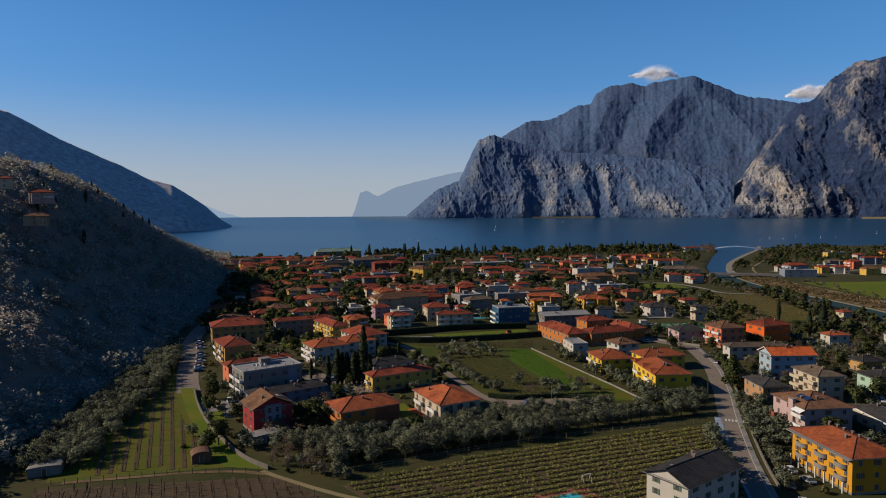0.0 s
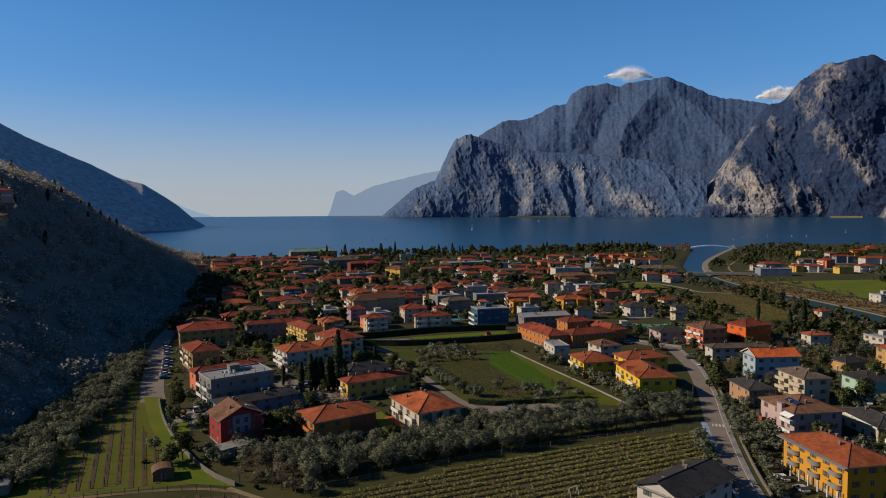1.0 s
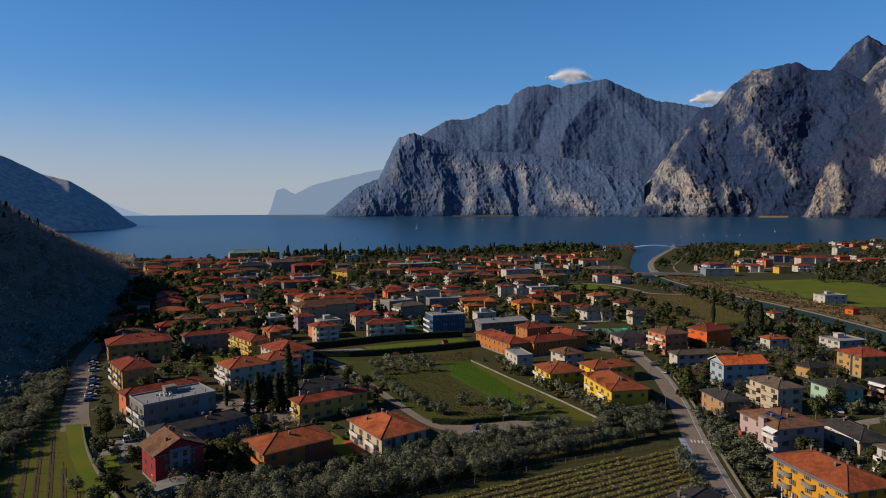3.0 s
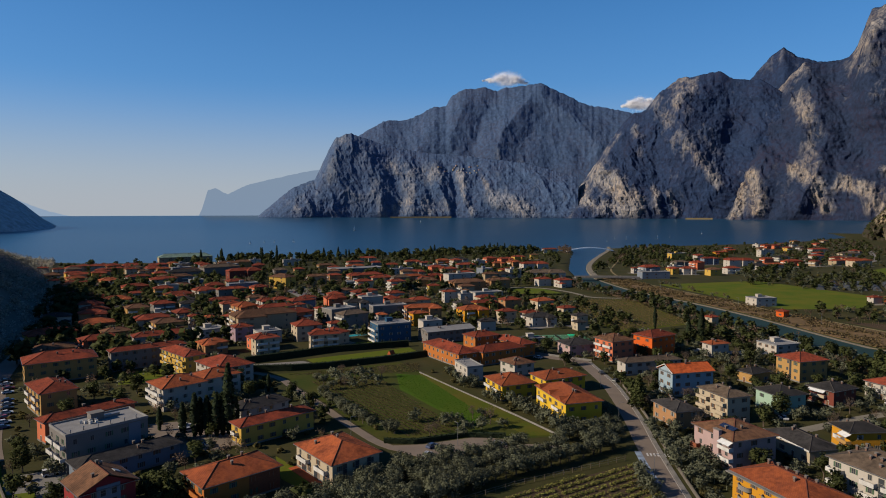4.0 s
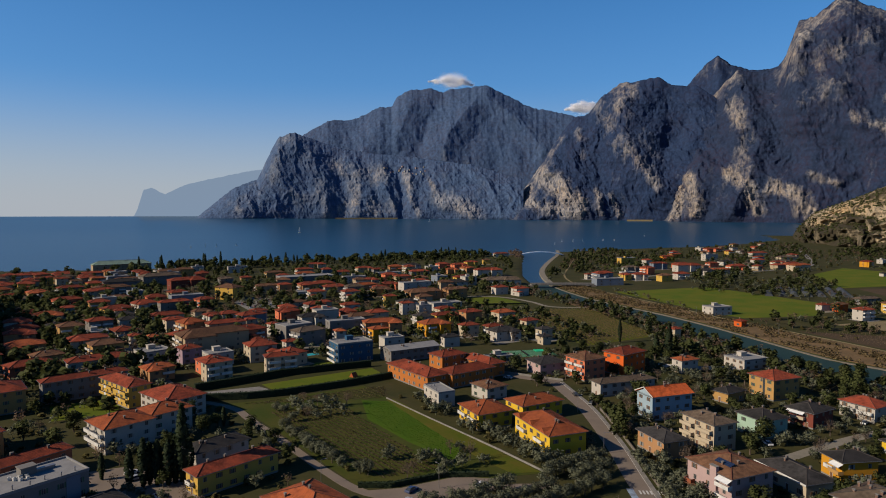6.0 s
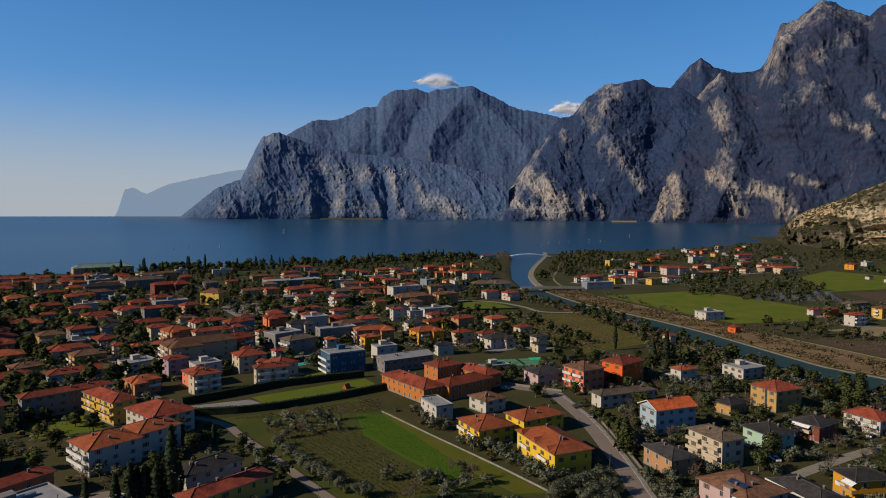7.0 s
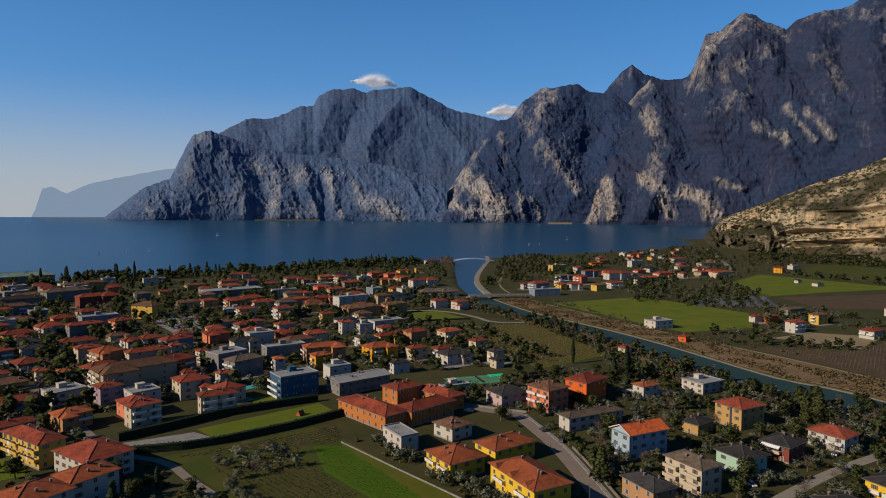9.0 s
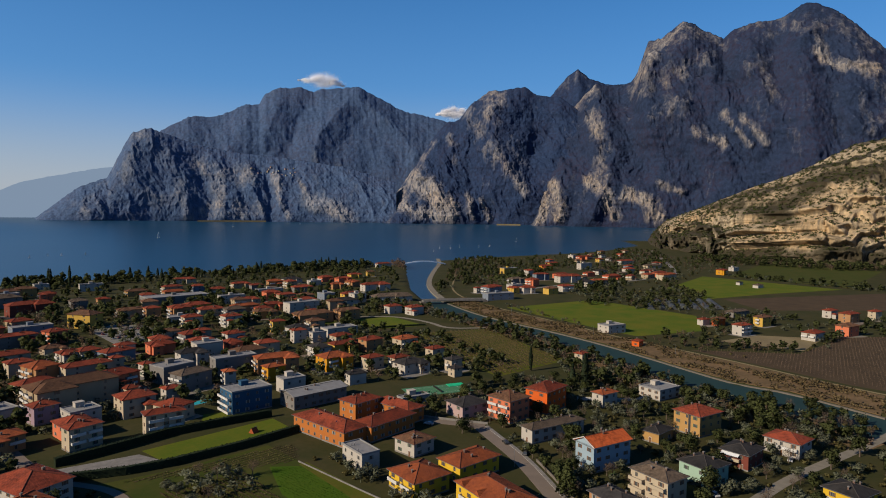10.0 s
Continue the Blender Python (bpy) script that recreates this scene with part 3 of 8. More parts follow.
FLANK_MIDDLE.crag(0.7, 0.9, (48.9, 0.098), (50.1, 0.072), (51.4, 0.038))
FLANK_MIDDLE.crag(0.6, 0.6, (44.9, 0.119), (45.1, 0.085))
FLANK_MIDDLE.crag(0.55, 0.6, (43.1, 0.11), (42.4, 0.084))
FLANK_MIDDLE.crag(0.5, 0.7, (50.1, 0.124), (51.4, 0.081))
FLANK_PYRAMID = Relief()
FLANK_PYRAMID.spur(60, 1.2, (55.6, 0.22), (56.2, 0.173))
FLANK_PYRAMID.spur(-30, 1.2, (54.7, 0.199), (54.7, 0.174))
FLANK_PYRAMID.crag(0.5, 0.8, (55.6, 0.216), (54.5, 0.199))
FLANK_EAST = Relief()
FLANK_EAST.spur(95, 1.6, (57.0, 0.198), (54.7, 0.153), (53.6, 0.098), (52.1, 0.038), (51.2, -0.01))
FLANK_EAST.spur(70, 1.2, (57.5, 0.194), (58.3, 0.147), (58.8, 0.097), (58.2, 0.046), (56.8, -0.009))
FLANK_EAST.spur(60, 1.0, (54.8, 0.072), (54.4, 0.029), (54.2, -0.01))
FLANK_EAST.spur(55, 1.2, (60.0, 0.055), (61.5, 0.03), (62.4, -0.005))
FLANK_EAST.spur(110, 2.6, (63.8, 0.277), (61.6, 0.228), (60.6, 0.179), (61.3, 0.138))
FLANK_EAST.spur(60, 1.5, (64.4, 0.28), (65.6, 0.231), (67.8, 0.157), (69.6, 0.104))
FLANK_EAST.spur(70, 1.6, (69.3, 0.271), (69.4, 0.202), (71.1, 0.146))
FLANK_EAST.spur(70, 1.8, (73.3, 0.286), (72.5, 0.227), (73.0, 0.151), (73.9, 0.097))
FLANK_EAST.spur(60, 1.6, (75.8, 0.257), (77.0, 0.196), (76.8, 0.124))
FLANK_EAST.spur(60, 1.2, (64.0, 0.16), (65.8, 0.119), (67.9, 0.097))
FLANK_EAST.spur(-90, 1.6, (59.4, 0.18), (60.9, 0.121), (61.4, 0.071))
FLANK_EAST.spur(-70, 1.8, (64.1, 0.087), (65.9, 0.054), (65.0, 0.03))
FLANK_EAST.spur(-60, 1.4, (67.3, 0.244), (67.7, 0.204), (69.5, 0.163))
FLANK_EAST.spur(-60, 1.5, (71.1, 0.252), (71.0, 0.199), (71.9, 0.16))
FLANK_EAST.spur(-50, 1.4, (74.7, 0.245), (74.9, 0.171), (75.3, 0.111))
FLANK_EAST.crag(0.8, 1.0, (56.8, 0.19), (54.9, 0.153))
FLANK_EAST.crag(0.85, 0.8, (54.7, 0.149), (53.5, 0.102), (52.4, 0.046), (51.4, -0.004))
FLANK_EAST.crag(0.7, 1.0, (57.1, 0.156), (57.9, 0.106), (57.7, 0.055))
FLANK_EAST.crag(1.05, 1.1, (52.9, 0.038), (52.7, -0.004))
FLANK_EAST.crag(1.0, 0.9, (54.1, 0.046), (54.1, -0.004))
FLANK_EAST.crag(0.95, 0.9, (56.7, 0.055), (58.4, 0.034), (58.9, -0.0))
FLANK_EAST.crag(1.05, 1.0, (60.1, 0.034), (61.9, 0.021), (62.4, 0.0))
FLANK_EAST.crag(0.7, 0.6, (62.6, 0.054), (64.4, 0.034))
FLANK_EAST.crag(0.7, 1.6, (64.2, 0.274), (62.0, 0.247), (61.2, 0.228))
FLANK_EAST.crag(0.85, 0.9, (61.4, 0.236), (60.8, 0.204))
FLANK_EAST.crag(0.6, 1.2, (60.8, 0.187), (63.0, 0.194), (65.6, 0.223))
FLANK_EAST.crag(0.6, 0.9, (65.5, 0.263), (67.2, 0.248))
FLANK_EAST.crag(0.8, 0.8, (65.5, 0.125), (67.5, 0.105))
FLANK_EAST.crag(0.75, 0.5, (67.6, 0.149), (68.3, 0.129), (69.4, 0.104))
FLANK_EAST.crag(0.7, 0.5, (69.1, 0.14), (70.4, 0.107))
FLANK_EAST.crag(0.55, 1.2, (69.3, 0.268), (72.8, 0.264), (75.8, 0.253), (77.6, 0.223))
FLANK_EAST.crag(0.8, 0.7, (74.0, 0.224), (75.9, 0.202), (78.0, 0.191))
FLANK_EAST.crag(0.6, 0.7, (74.0, 0.246), (74.4, 0.223))
FLANK_EAST.crag(0.45, 1.0, (69.8, 0.209), (71.1, 0.169))
FLANK_EAST.crag(0.5, 0.9, (78.0, 0.173), (77.5, 0.116))
FLANK_EAST.crag(0.4, 1.5, (62.2, 0.153), (64.4, 0.168))
FLANK_HILL = Relief()
FLANK_HILL.crag(1.5, 1.9, (73.9, 0.002), (75.8, -0.005), (78.9, -0.019))
FLANK_HILL.crag(1.2, 1.1, (75.0, 0.032), (79.2, 0.024))
FLANK_HILL.crag(1.0, 1.3, (67.6, -0.028), (70.5, -0.022), (72.8, -0.029))
FLANK_HILL.crag(0.9, 1.0, (63.3, -0.009), (65.4, 0.004), (69.2, -0.007))
FLANK_HILL.crag(0.75, 1.3, (62.8, 0.008), (67.5, 0.036), (71.9, 0.063), (74.1, 0.088), (77.9, 0.107))
FLANK_HILL.crag(0.6, 0.8, (69.2, 0.024), (71.9, 0.04))
mountain("mountain_west_flank", "steep limestone headland, tinted blue for haze, falling into the lake",
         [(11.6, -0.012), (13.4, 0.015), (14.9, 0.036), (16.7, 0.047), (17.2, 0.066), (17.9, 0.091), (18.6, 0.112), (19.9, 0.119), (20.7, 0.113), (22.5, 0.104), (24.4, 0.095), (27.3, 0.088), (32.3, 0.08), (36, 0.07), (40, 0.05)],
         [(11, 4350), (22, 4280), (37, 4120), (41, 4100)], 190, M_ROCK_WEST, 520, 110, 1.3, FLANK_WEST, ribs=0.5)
mountain("mountain_west_summit", "broad mountain tinted haze blue, with bare woods and a long crest",
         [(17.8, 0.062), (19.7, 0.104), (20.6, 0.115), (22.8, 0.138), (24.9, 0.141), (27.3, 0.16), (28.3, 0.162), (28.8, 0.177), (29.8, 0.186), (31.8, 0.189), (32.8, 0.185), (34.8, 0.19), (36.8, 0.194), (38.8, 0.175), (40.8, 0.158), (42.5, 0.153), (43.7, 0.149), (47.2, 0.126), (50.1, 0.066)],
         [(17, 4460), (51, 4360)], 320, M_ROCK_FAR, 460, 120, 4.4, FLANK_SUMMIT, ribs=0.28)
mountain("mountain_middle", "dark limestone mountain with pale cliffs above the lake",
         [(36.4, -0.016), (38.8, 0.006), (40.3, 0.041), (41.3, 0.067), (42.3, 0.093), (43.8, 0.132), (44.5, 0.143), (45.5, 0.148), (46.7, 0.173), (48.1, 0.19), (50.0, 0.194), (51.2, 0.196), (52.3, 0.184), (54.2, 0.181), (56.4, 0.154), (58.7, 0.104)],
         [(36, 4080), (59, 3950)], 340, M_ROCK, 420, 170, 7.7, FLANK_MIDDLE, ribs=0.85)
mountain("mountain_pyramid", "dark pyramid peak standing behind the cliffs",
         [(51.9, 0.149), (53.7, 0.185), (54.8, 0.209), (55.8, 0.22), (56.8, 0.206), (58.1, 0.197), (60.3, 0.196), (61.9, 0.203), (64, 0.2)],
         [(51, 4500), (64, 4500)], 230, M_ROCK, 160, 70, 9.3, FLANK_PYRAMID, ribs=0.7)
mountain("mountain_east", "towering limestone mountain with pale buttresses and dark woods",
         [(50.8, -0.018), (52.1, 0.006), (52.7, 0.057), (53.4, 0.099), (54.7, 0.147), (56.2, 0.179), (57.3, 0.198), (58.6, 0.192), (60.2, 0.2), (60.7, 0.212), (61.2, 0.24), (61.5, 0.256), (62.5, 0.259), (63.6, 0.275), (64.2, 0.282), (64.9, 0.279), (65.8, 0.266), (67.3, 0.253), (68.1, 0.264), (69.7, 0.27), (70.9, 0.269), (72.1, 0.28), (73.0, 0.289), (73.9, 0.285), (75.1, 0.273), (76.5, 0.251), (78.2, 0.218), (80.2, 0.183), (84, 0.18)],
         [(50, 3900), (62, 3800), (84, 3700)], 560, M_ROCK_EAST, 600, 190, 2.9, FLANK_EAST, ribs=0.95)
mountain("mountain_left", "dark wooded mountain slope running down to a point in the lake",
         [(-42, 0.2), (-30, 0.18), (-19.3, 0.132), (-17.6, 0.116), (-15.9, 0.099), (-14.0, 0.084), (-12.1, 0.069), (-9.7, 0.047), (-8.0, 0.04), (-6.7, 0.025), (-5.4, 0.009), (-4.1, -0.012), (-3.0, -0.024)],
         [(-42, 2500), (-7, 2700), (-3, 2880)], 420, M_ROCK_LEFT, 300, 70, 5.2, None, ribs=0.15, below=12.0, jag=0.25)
mountain("limestone_hill", "pale layered limestone hill with scrub on its ledges",
         [(61.2, -0.046), (61.9, -0.023), (63.0, -0.002), (65.9, 0.019), (68.9, 0.043), (72.1, 0.062), (74.4, 0.084), (76.5, 0.102), (78.9, 0.108), (84, 0.11), (92, 0.09)],
         [(61, 2180), (63.5, 1840), (68, 1600), (74, 1460), (79, 1470), (92, 1500)], 420, M_PALE_HILL, 400, 140, 6.1, FLANK_HILL, ribs=0.34, below=8.0, jag=0.4, strata=38.0)


def on_flank(name, bearing, slope):
    """The nearest place on a mountain in that direction from the valley."""
    co = np.array([v.co for v in bpy.data.objects[name].data.vertices])
    d = co - (4.0, 80.0, 82.0)
    r = np.hypot(d[:, 0], d[:, 1])
    k = np.argmin((np.degrees(np.arctan2(d[:, 0], d[:, 1])) - bearing) ** 2 + ((d[:, 2] / r - slope) / 0.01745) ** 2)
    return co[k]


def gallery(name, a0, a1, inset):
    """A lakeside road gallery at the foot of the cliffs: a low band on the water's edge."""
    line = [(4 + inset * math.sin(radians(a)), 80 + inset * math.cos(radians(a))) for a in np.linspace(a0, a1, 24)]
    z = float(lake_height(np.array(inset)))
    ribbon(name, line, 9, z - 6, z + 9, M_STRAW, "pale concrete road gallery along the foot of the cliffs", "road")


gallery("road_gallery_west", 23.3, 28.8, 4165)
gallery("road_gallery_east", 48.9, 51.0, 3905)


def far_range(name, label, skyline, radius, colour):
    """The faintest distance: a plain strip far behind everything, glowing in a painted haze colour."""
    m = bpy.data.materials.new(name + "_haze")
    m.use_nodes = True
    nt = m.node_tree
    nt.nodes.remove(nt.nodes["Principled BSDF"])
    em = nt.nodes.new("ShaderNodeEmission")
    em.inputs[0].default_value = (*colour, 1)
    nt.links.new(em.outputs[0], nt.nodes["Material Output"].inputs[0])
    az = np.linspace(skyline[0][0], skyline[-1][0], 160)
    top = np.interp(az, [s[0] for s in skyline], [s[1] for s in skyline])
    v, f = [], []
    for i, a in enumerate(az):
        s, c = math.sin(radians(a)), math.cos(radians(a))
        z = 78 + top[i] * radius + 4 * noise.fractal((a * 1.7, 0, 0), 0.7, 2, 4)
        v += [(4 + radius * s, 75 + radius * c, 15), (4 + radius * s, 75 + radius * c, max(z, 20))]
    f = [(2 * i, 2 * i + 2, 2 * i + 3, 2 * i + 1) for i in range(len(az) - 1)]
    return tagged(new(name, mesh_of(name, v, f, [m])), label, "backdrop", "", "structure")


far_range("backdrop_headland", "headland in the far distance, painted in glowing haze blue", [(6.9, -0.012), (7.3, 0.003), (7.8, 0.031), (8.4, 0.034), (9.4, 0.025), (10.9, 0.039), (13.4, 0.05), (16.1, 0.061), (17.8, 0.065), (20.1, 0.054)], 4850, (0.118, 0.158, 0.215))
far_range("backdrop_left", "faint ridge in the far distance, painted in glowing haze blue", [(-7.5, 0.026), (-5.9, 0.017), (-5.0, 0.009), (-3.7, 0.0), (-1.6, -0.01)], 4880, (0.15, 0.20, 0.27))


# ---------------------------------------------------------------- houses
WINDOW = {}


def window_mesh(w, h, shade, shuttered):
    """A recessed pane in its surround, with open slatted shutters beside it where it has them; its face looks along -y."""
    key = (w, h, shade, shuttered)
    if key not in WINDOW:
        a, b = w / 2, w / 2 + 0.09
        # columns: x, depth, material of the strip that begins there
        cols = [(-a - 0.09, 0.0, 0), (-a - 0.09, -0.06, 0), (-a, -0.06, 0), (-a, -0.01, 1), (-0.03, -0.01, 0), (-0.03, -0.05, 0), (0.03, -0.05, 0), (0.03, -0.01, 1), (a, -0.01, 0), (a, -0.06, 0), (b, -0.06, 0), (b, 0.0, 0)]
        if shuttered:
            left = [(-b - w * 0.5, 0.0, 2), (-b - w * 0.5, -0.09, 2), (-b - w * 0.25, -0.075, 2), (-b - 0.01, -0.09, 2)]
            right = [(b + 0.01, -0.09, 2), (b + w * 0.25, -0.075, 2), (b + w * 0.5, -0.09, 2), (b + w * 0.5, 0.0, 2)]
            cols = left + cols[1:-1] + right
            cols[len(left) + 9] = (b, -0.06, 2)
        v, f, mi = [], [], []
        for x, y, _ in cols:
            v += [(x, y, 0.0), (x, y, h), (x, 0.02, h + 0.03), (x, 0.02, -0.03)]
        for k in range(len(cols) - 1):
            q = 4 * k
            f += [(q, q + 4, q + 5, q + 1), (q + 1, q + 5, q + 6, q + 2), (q + 3, q + 7, q + 4, q)]
            mi += [cols[k][2], 0 if cols[k][2] != 2 else 2, 0 if cols[k][2] != 2 else 2]
        WINDOW[key] = mesh_of("window", v, f, [M_FRAME, M_PANE, M_SHUT[shade]], mi)
    return WINDOW[key]


def slab_roof(w, d, h, rise, kind):
    """A pitched roof with thickness: hipped, or a gable with its ridge along the depth."""
    b = Build()
    x, y, t = w / 2, d / 2, 0.22
    if kind == "hip":
        if w >= d:
            r = [(-(x - y), 0, h + rise), (x - y, 0, h + rise)]
            faces = [(0, 1, 5, 4), (1, 2, 5), (2, 3, 4, 5), (3, 0, 4)]
        else:
            r = [(0, -(y - x), h + rise), (0, y - x, h + rise)]
            faces = [(0, 1, 4), (1, 2, 5, 4), (2, 3, 5), (3, 0, 4, 5)]
    elif kind == "gable":
        r = [(0, -y, h + rise), (0, y, h + rise)]
        faces = [(1, 2, 5, 4), (3, 0, 4, 5)]
    else:
        r = [(-x, 0, h + rise), (x, 0, h + rise)]
        faces = [(0, 1, 5, 4), (2, 3, 4, 5)]
    e = [(-x, -y, h), (x, -y, h), (x, y, h), (-x, y, h)]
    low = [(a, c, z - t) for a, c, z in e + r]
    v = e + r + low
    f = list(faces) + [tuple(6 + i for i in reversed(q)) for q in faces]
    if kind == "hip":
        f += [(j, j + 6, (j + 1) % 4 + 6, (j + 1) % 4) for j in range(4)]
    elif kind == "gable":
        f += [(1, 7, 8, 2), (3, 9, 6, 0), (0, 6, 10, 4), (4, 10, 7, 1), (2, 8, 11, 5), (5, 11, 9, 3)]
    else:
        f += [(0, 6, 7, 1), (2, 8, 9, 3), (1, 7, 11, 5), (5, 11, 8, 2), (3, 9, 10, 4), (4, 10, 6, 0)]
    b.poly(v, f)
    return b, e, r


M_RIDGE = {True: material("ridge_tiles_dark_red", (0.105, 0.034, 0.022), (0.070, 0.028, 0.020), 0.8, 0.9), False: material("ridge_tiles_grey", (0.050, 0.044, 0.040), (0.034, 0.030, 0.028), 0.8, 0.9)}


def cap_line(b, p, q, r=0.16):
    """A row of ridge tiles laid along a crease."""
    p, q = Vector(p), Vector(q)
    side = (q - p).cross(Vector((0, 0, 1))).normalized() * r
    up = Vector((0, 0, 0.16))
    v = [tuple(p + side), tuple(p + up), tuple(p - side), tuple(q + side), tuple(q + up), tuple(q - side)]
    b.poly(v, [(0, 1, 4, 3), (1, 2, 5, 4), (0, 2, 1), (3, 4, 5)])


CHIMNEY = Build().box(-0.28, 0.28, -0.24, 0.24, -1.3, 0.5).box(-0.35, 0.35, -0.31, 0.31, 0.5, 0.58, 1).box(-0.22, 0.22, -0.18, 0.18, 0.58, 0.78).box(-0.38, 0.38, -0.33, 0.33, 0.78, 0.86, 1).mesh("chimney", M_CHIM, M_CONC)
VENT = Build().tube(0, 0, -0.5, 0.5, 0.14, 0.14, 8).tube(0, 0, 0.5, 0.66, 0.25, 0.2, 8).mesh("vent_pipe", M_METAL)
DOOR = Build().box(-0.5, 0.5, -0.05, 0.05, 0, 2.1).box(-0.58, 0.58, -0.08, 0.04, 2.1, 2.2, 1).box(-0.58, -0.5, -0.08, 0.04, 0, 2.1, 1).box(0.5, 0.58, -0.08, 0.04, 0, 2.1, 1).mesh("door", M_SHUT[0], M_TRIM)
COUNT_WORD = {1: "single-storey", 2: "two-storey", 3: "three-storey", 4: "four-storey"}
FOOTPRINTS = []


def house(x, y, rot, w, d, h, wall, roof, kind="hip", near=False, balcony="", rise=None, chimneys=None, z=0.0, solar=False, ends=None, note=""):
    """A rendered house: w along its own x, d in depth, h to the eaves; overhanging roof, windows on three sides."""
    rng = random.Random(int(x * 31 + y * 17))
    FOOTPRINTS.append((x, y, rot, w, d))
    floors = max(1, round(h / 3.05))
    big = w > 22 or floors > 3
    word = COUNT_WORD.get(floors, "tall")
    shape = {"hip": "a hipped", "gable": "a gabled", "gable_x": "a gabled", "flat": "a flat"}[kind]
    label = f"{word} {wall.replace('_', '-')} rendered house with {shape} {TILE_WORD[roof]} roof{note}"
    root = thing("apartment_building" if big else "house", x, y, rot, label, "building" if big else "house", "houses of the lakeside town", z=z)
    over = 0.65 if kind != "flat" else 0.12
    ww, wd = w - 2 * over, d - 2 * over
    wm = WALL[wall]
    b = Build().box(-ww / 2, ww / 2, -wd / 2, wd / 2, -0.4, h - 0.05 if kind != "flat" else h - 0.02)
    rise = rise if rise is not None else min(w, d) * 0.5 * 0.36
    if kind == "gable":
        b.poly([(-ww / 2, s * (wd / 2), h - 0.3) for s in (-1, 1)] + [(ww / 2, s * (wd / 2), h - 0.3) for s in (-1, 1)] + [(0, s * wd / 2, h - 0.25 + rise * ww / w) for s in (-1, 1)], [(0, 2, 4), (3, 1, 5)])
    if kind == "gable_x":
        b.poly([(s * ww / 2, -wd / 2, h - 0.3) for s in (-1, 1)] + [(s * ww / 2, wd / 2, h - 0.3) for s in (-1, 1)] + [(s * ww / 2, 0, h - 0.25 + rise * wd / d) for s in (-1, 1)], [(2, 0, 4), (1, 3, 5)])
    part("wall", b.mesh("wall", wm), root)
    if near:
        part("plinth", Build().box(-ww / 2 - 0.04, ww / 2 + 0.04, -wd / 2 - 0.04, wd / 2 + 0.04, -0.4, 0.55).mesh("plinth", M_CONC), root)
    if kind == "flat":
        rb = Build().box(-w / 2, w / 2, -d / 2, d / 2, h, h + 0.25)
        for x0, x1, y0, y1 in ((-w / 2, w / 2, -d / 2, -d / 2 + 0.3), (-w / 2, w / 2, d / 2 - 0.3, d / 2), (-w / 2, -w / 2 + 0.3, -d / 2 + 0.3, d / 2 - 0.3), (w / 2 - 0.3, w / 2, -d / 2 + 0.3, d / 2 - 0.3)):
            rb.box(x0, x1, y0, y1, h + 0.25, h + 0.7)
        rf = part("roof", rb.mesh("roof", ROOF[roof]), root)
        if w > 9:
            part("stair_head", Build().box(-1.8, 1.8, d * 0.1, d * 0.1 + 3, h + 0.25, h + 2.3).box(-2, 2, d * 0.1 - 0.2, d * 0.1 + 3.2, h + 2.3, h + 2.5).mesh("stair_head", wm), rf)
        for k in range(chimneys if chimneys is not None else 3):
            part("vent_pipe", VENT, rf, pose(rng.uniform(-0.4, 0.4) * w, rng.uniform(-0.4, 0.4) * d, h + 0.7))
    else:
        rb, e, r = slab_roof(w, d, h, rise, kind)
        rf = part("roof", rb.mesh("roof", ROOF[roof]), root)
        caps = Build()
        cap_line(caps, r[0], r[1])
        if kind == "hip":
            for i, j in (((0, 0), (3, 0), (1, 1), (2, 1)) if w >= d else ((0, 0), (1, 0), (2, 1), (3, 1))):
                cap_line(caps, e[i], r[j])
        part("ridge_tiles", caps.mesh("ridge_tiles", M_RIDGE[roof in ("red", "orange", "bright", "brown")]), rf)
        if near:
            g = Build()
            for x0, x1, y0, y1 in ((-w / 2, w / 2, -d / 2 - 0.12, -d / 2), (-w / 2, w / 2, d / 2, d / 2 + 0.12), (-w / 2 - 0.12, -w / 2, -d / 2, d / 2), (w / 2, w / 2 + 0.12, -d / 2, d / 2)):
                g.box(x0, x1, y0, y1, h - 0.2, h - 0.06)
            part("gutter", g.mesh("gutter", M_METAL), rf)
        for k in range(chimneys if chimneys is not None else (3 if near else rng.choice((1, 2)))):
            fx, fy = rng.uniform(-0.3, 0.3), rng.uniform(-0.28, 0.28)
            slope = max(0, 1 - 2 * max(abs(fx) * (1 if kind != "gable_x" else 0) * (w / min(w, d)) - (w / min(w, d) - 1) / 2 if kind == "hip" else abs(fx), abs(fy) * (d / min(w, d)) - (d / min(w, d) - 1) / 2 if kind == "hip" else 0))
            part("chimney", CHIMNEY, rf, pose(fx * w, fy * d, h + rise * min(1, slope) + 0.1, 0, 0, rng.choice((0, 90))))
        if solar:
            ang = math.degrees(math.atan2(rise, min(w, d) / 2))
            pb = Build()
            for i in range(3):
                pb.box(-2.6 + i * 1.75, -0.95 + i * 1.75, -1.1, 1.1, 0.10, 0.18)
            part("solar_panels", pb.mesh("solar_panels", M_PANEL), rf, pose(0, -d * 0.24, h + rise * 0.5, ang, 0, 0), "dark blue solar panels")
    if not near and kind != "flat":
        # a paved yard, and often a lower wing with a roof of its own
        e1, e2 = rng.uniform(1.5, 4.5), rng.uniform(2.5, 7)
        if z < 1 and rng.random() < 0.55:
            part("forecourt", Build().box(-w / 2 - e1, w / 2 + 1.5, -d / 2 - e2, d / 2 + 1, -0.1, rng.uniform(0.02, 0.05)).mesh("forecourt", rng.choice((M_CONC, M_ASPHALT, M_PATH, M_LAWN))), root)
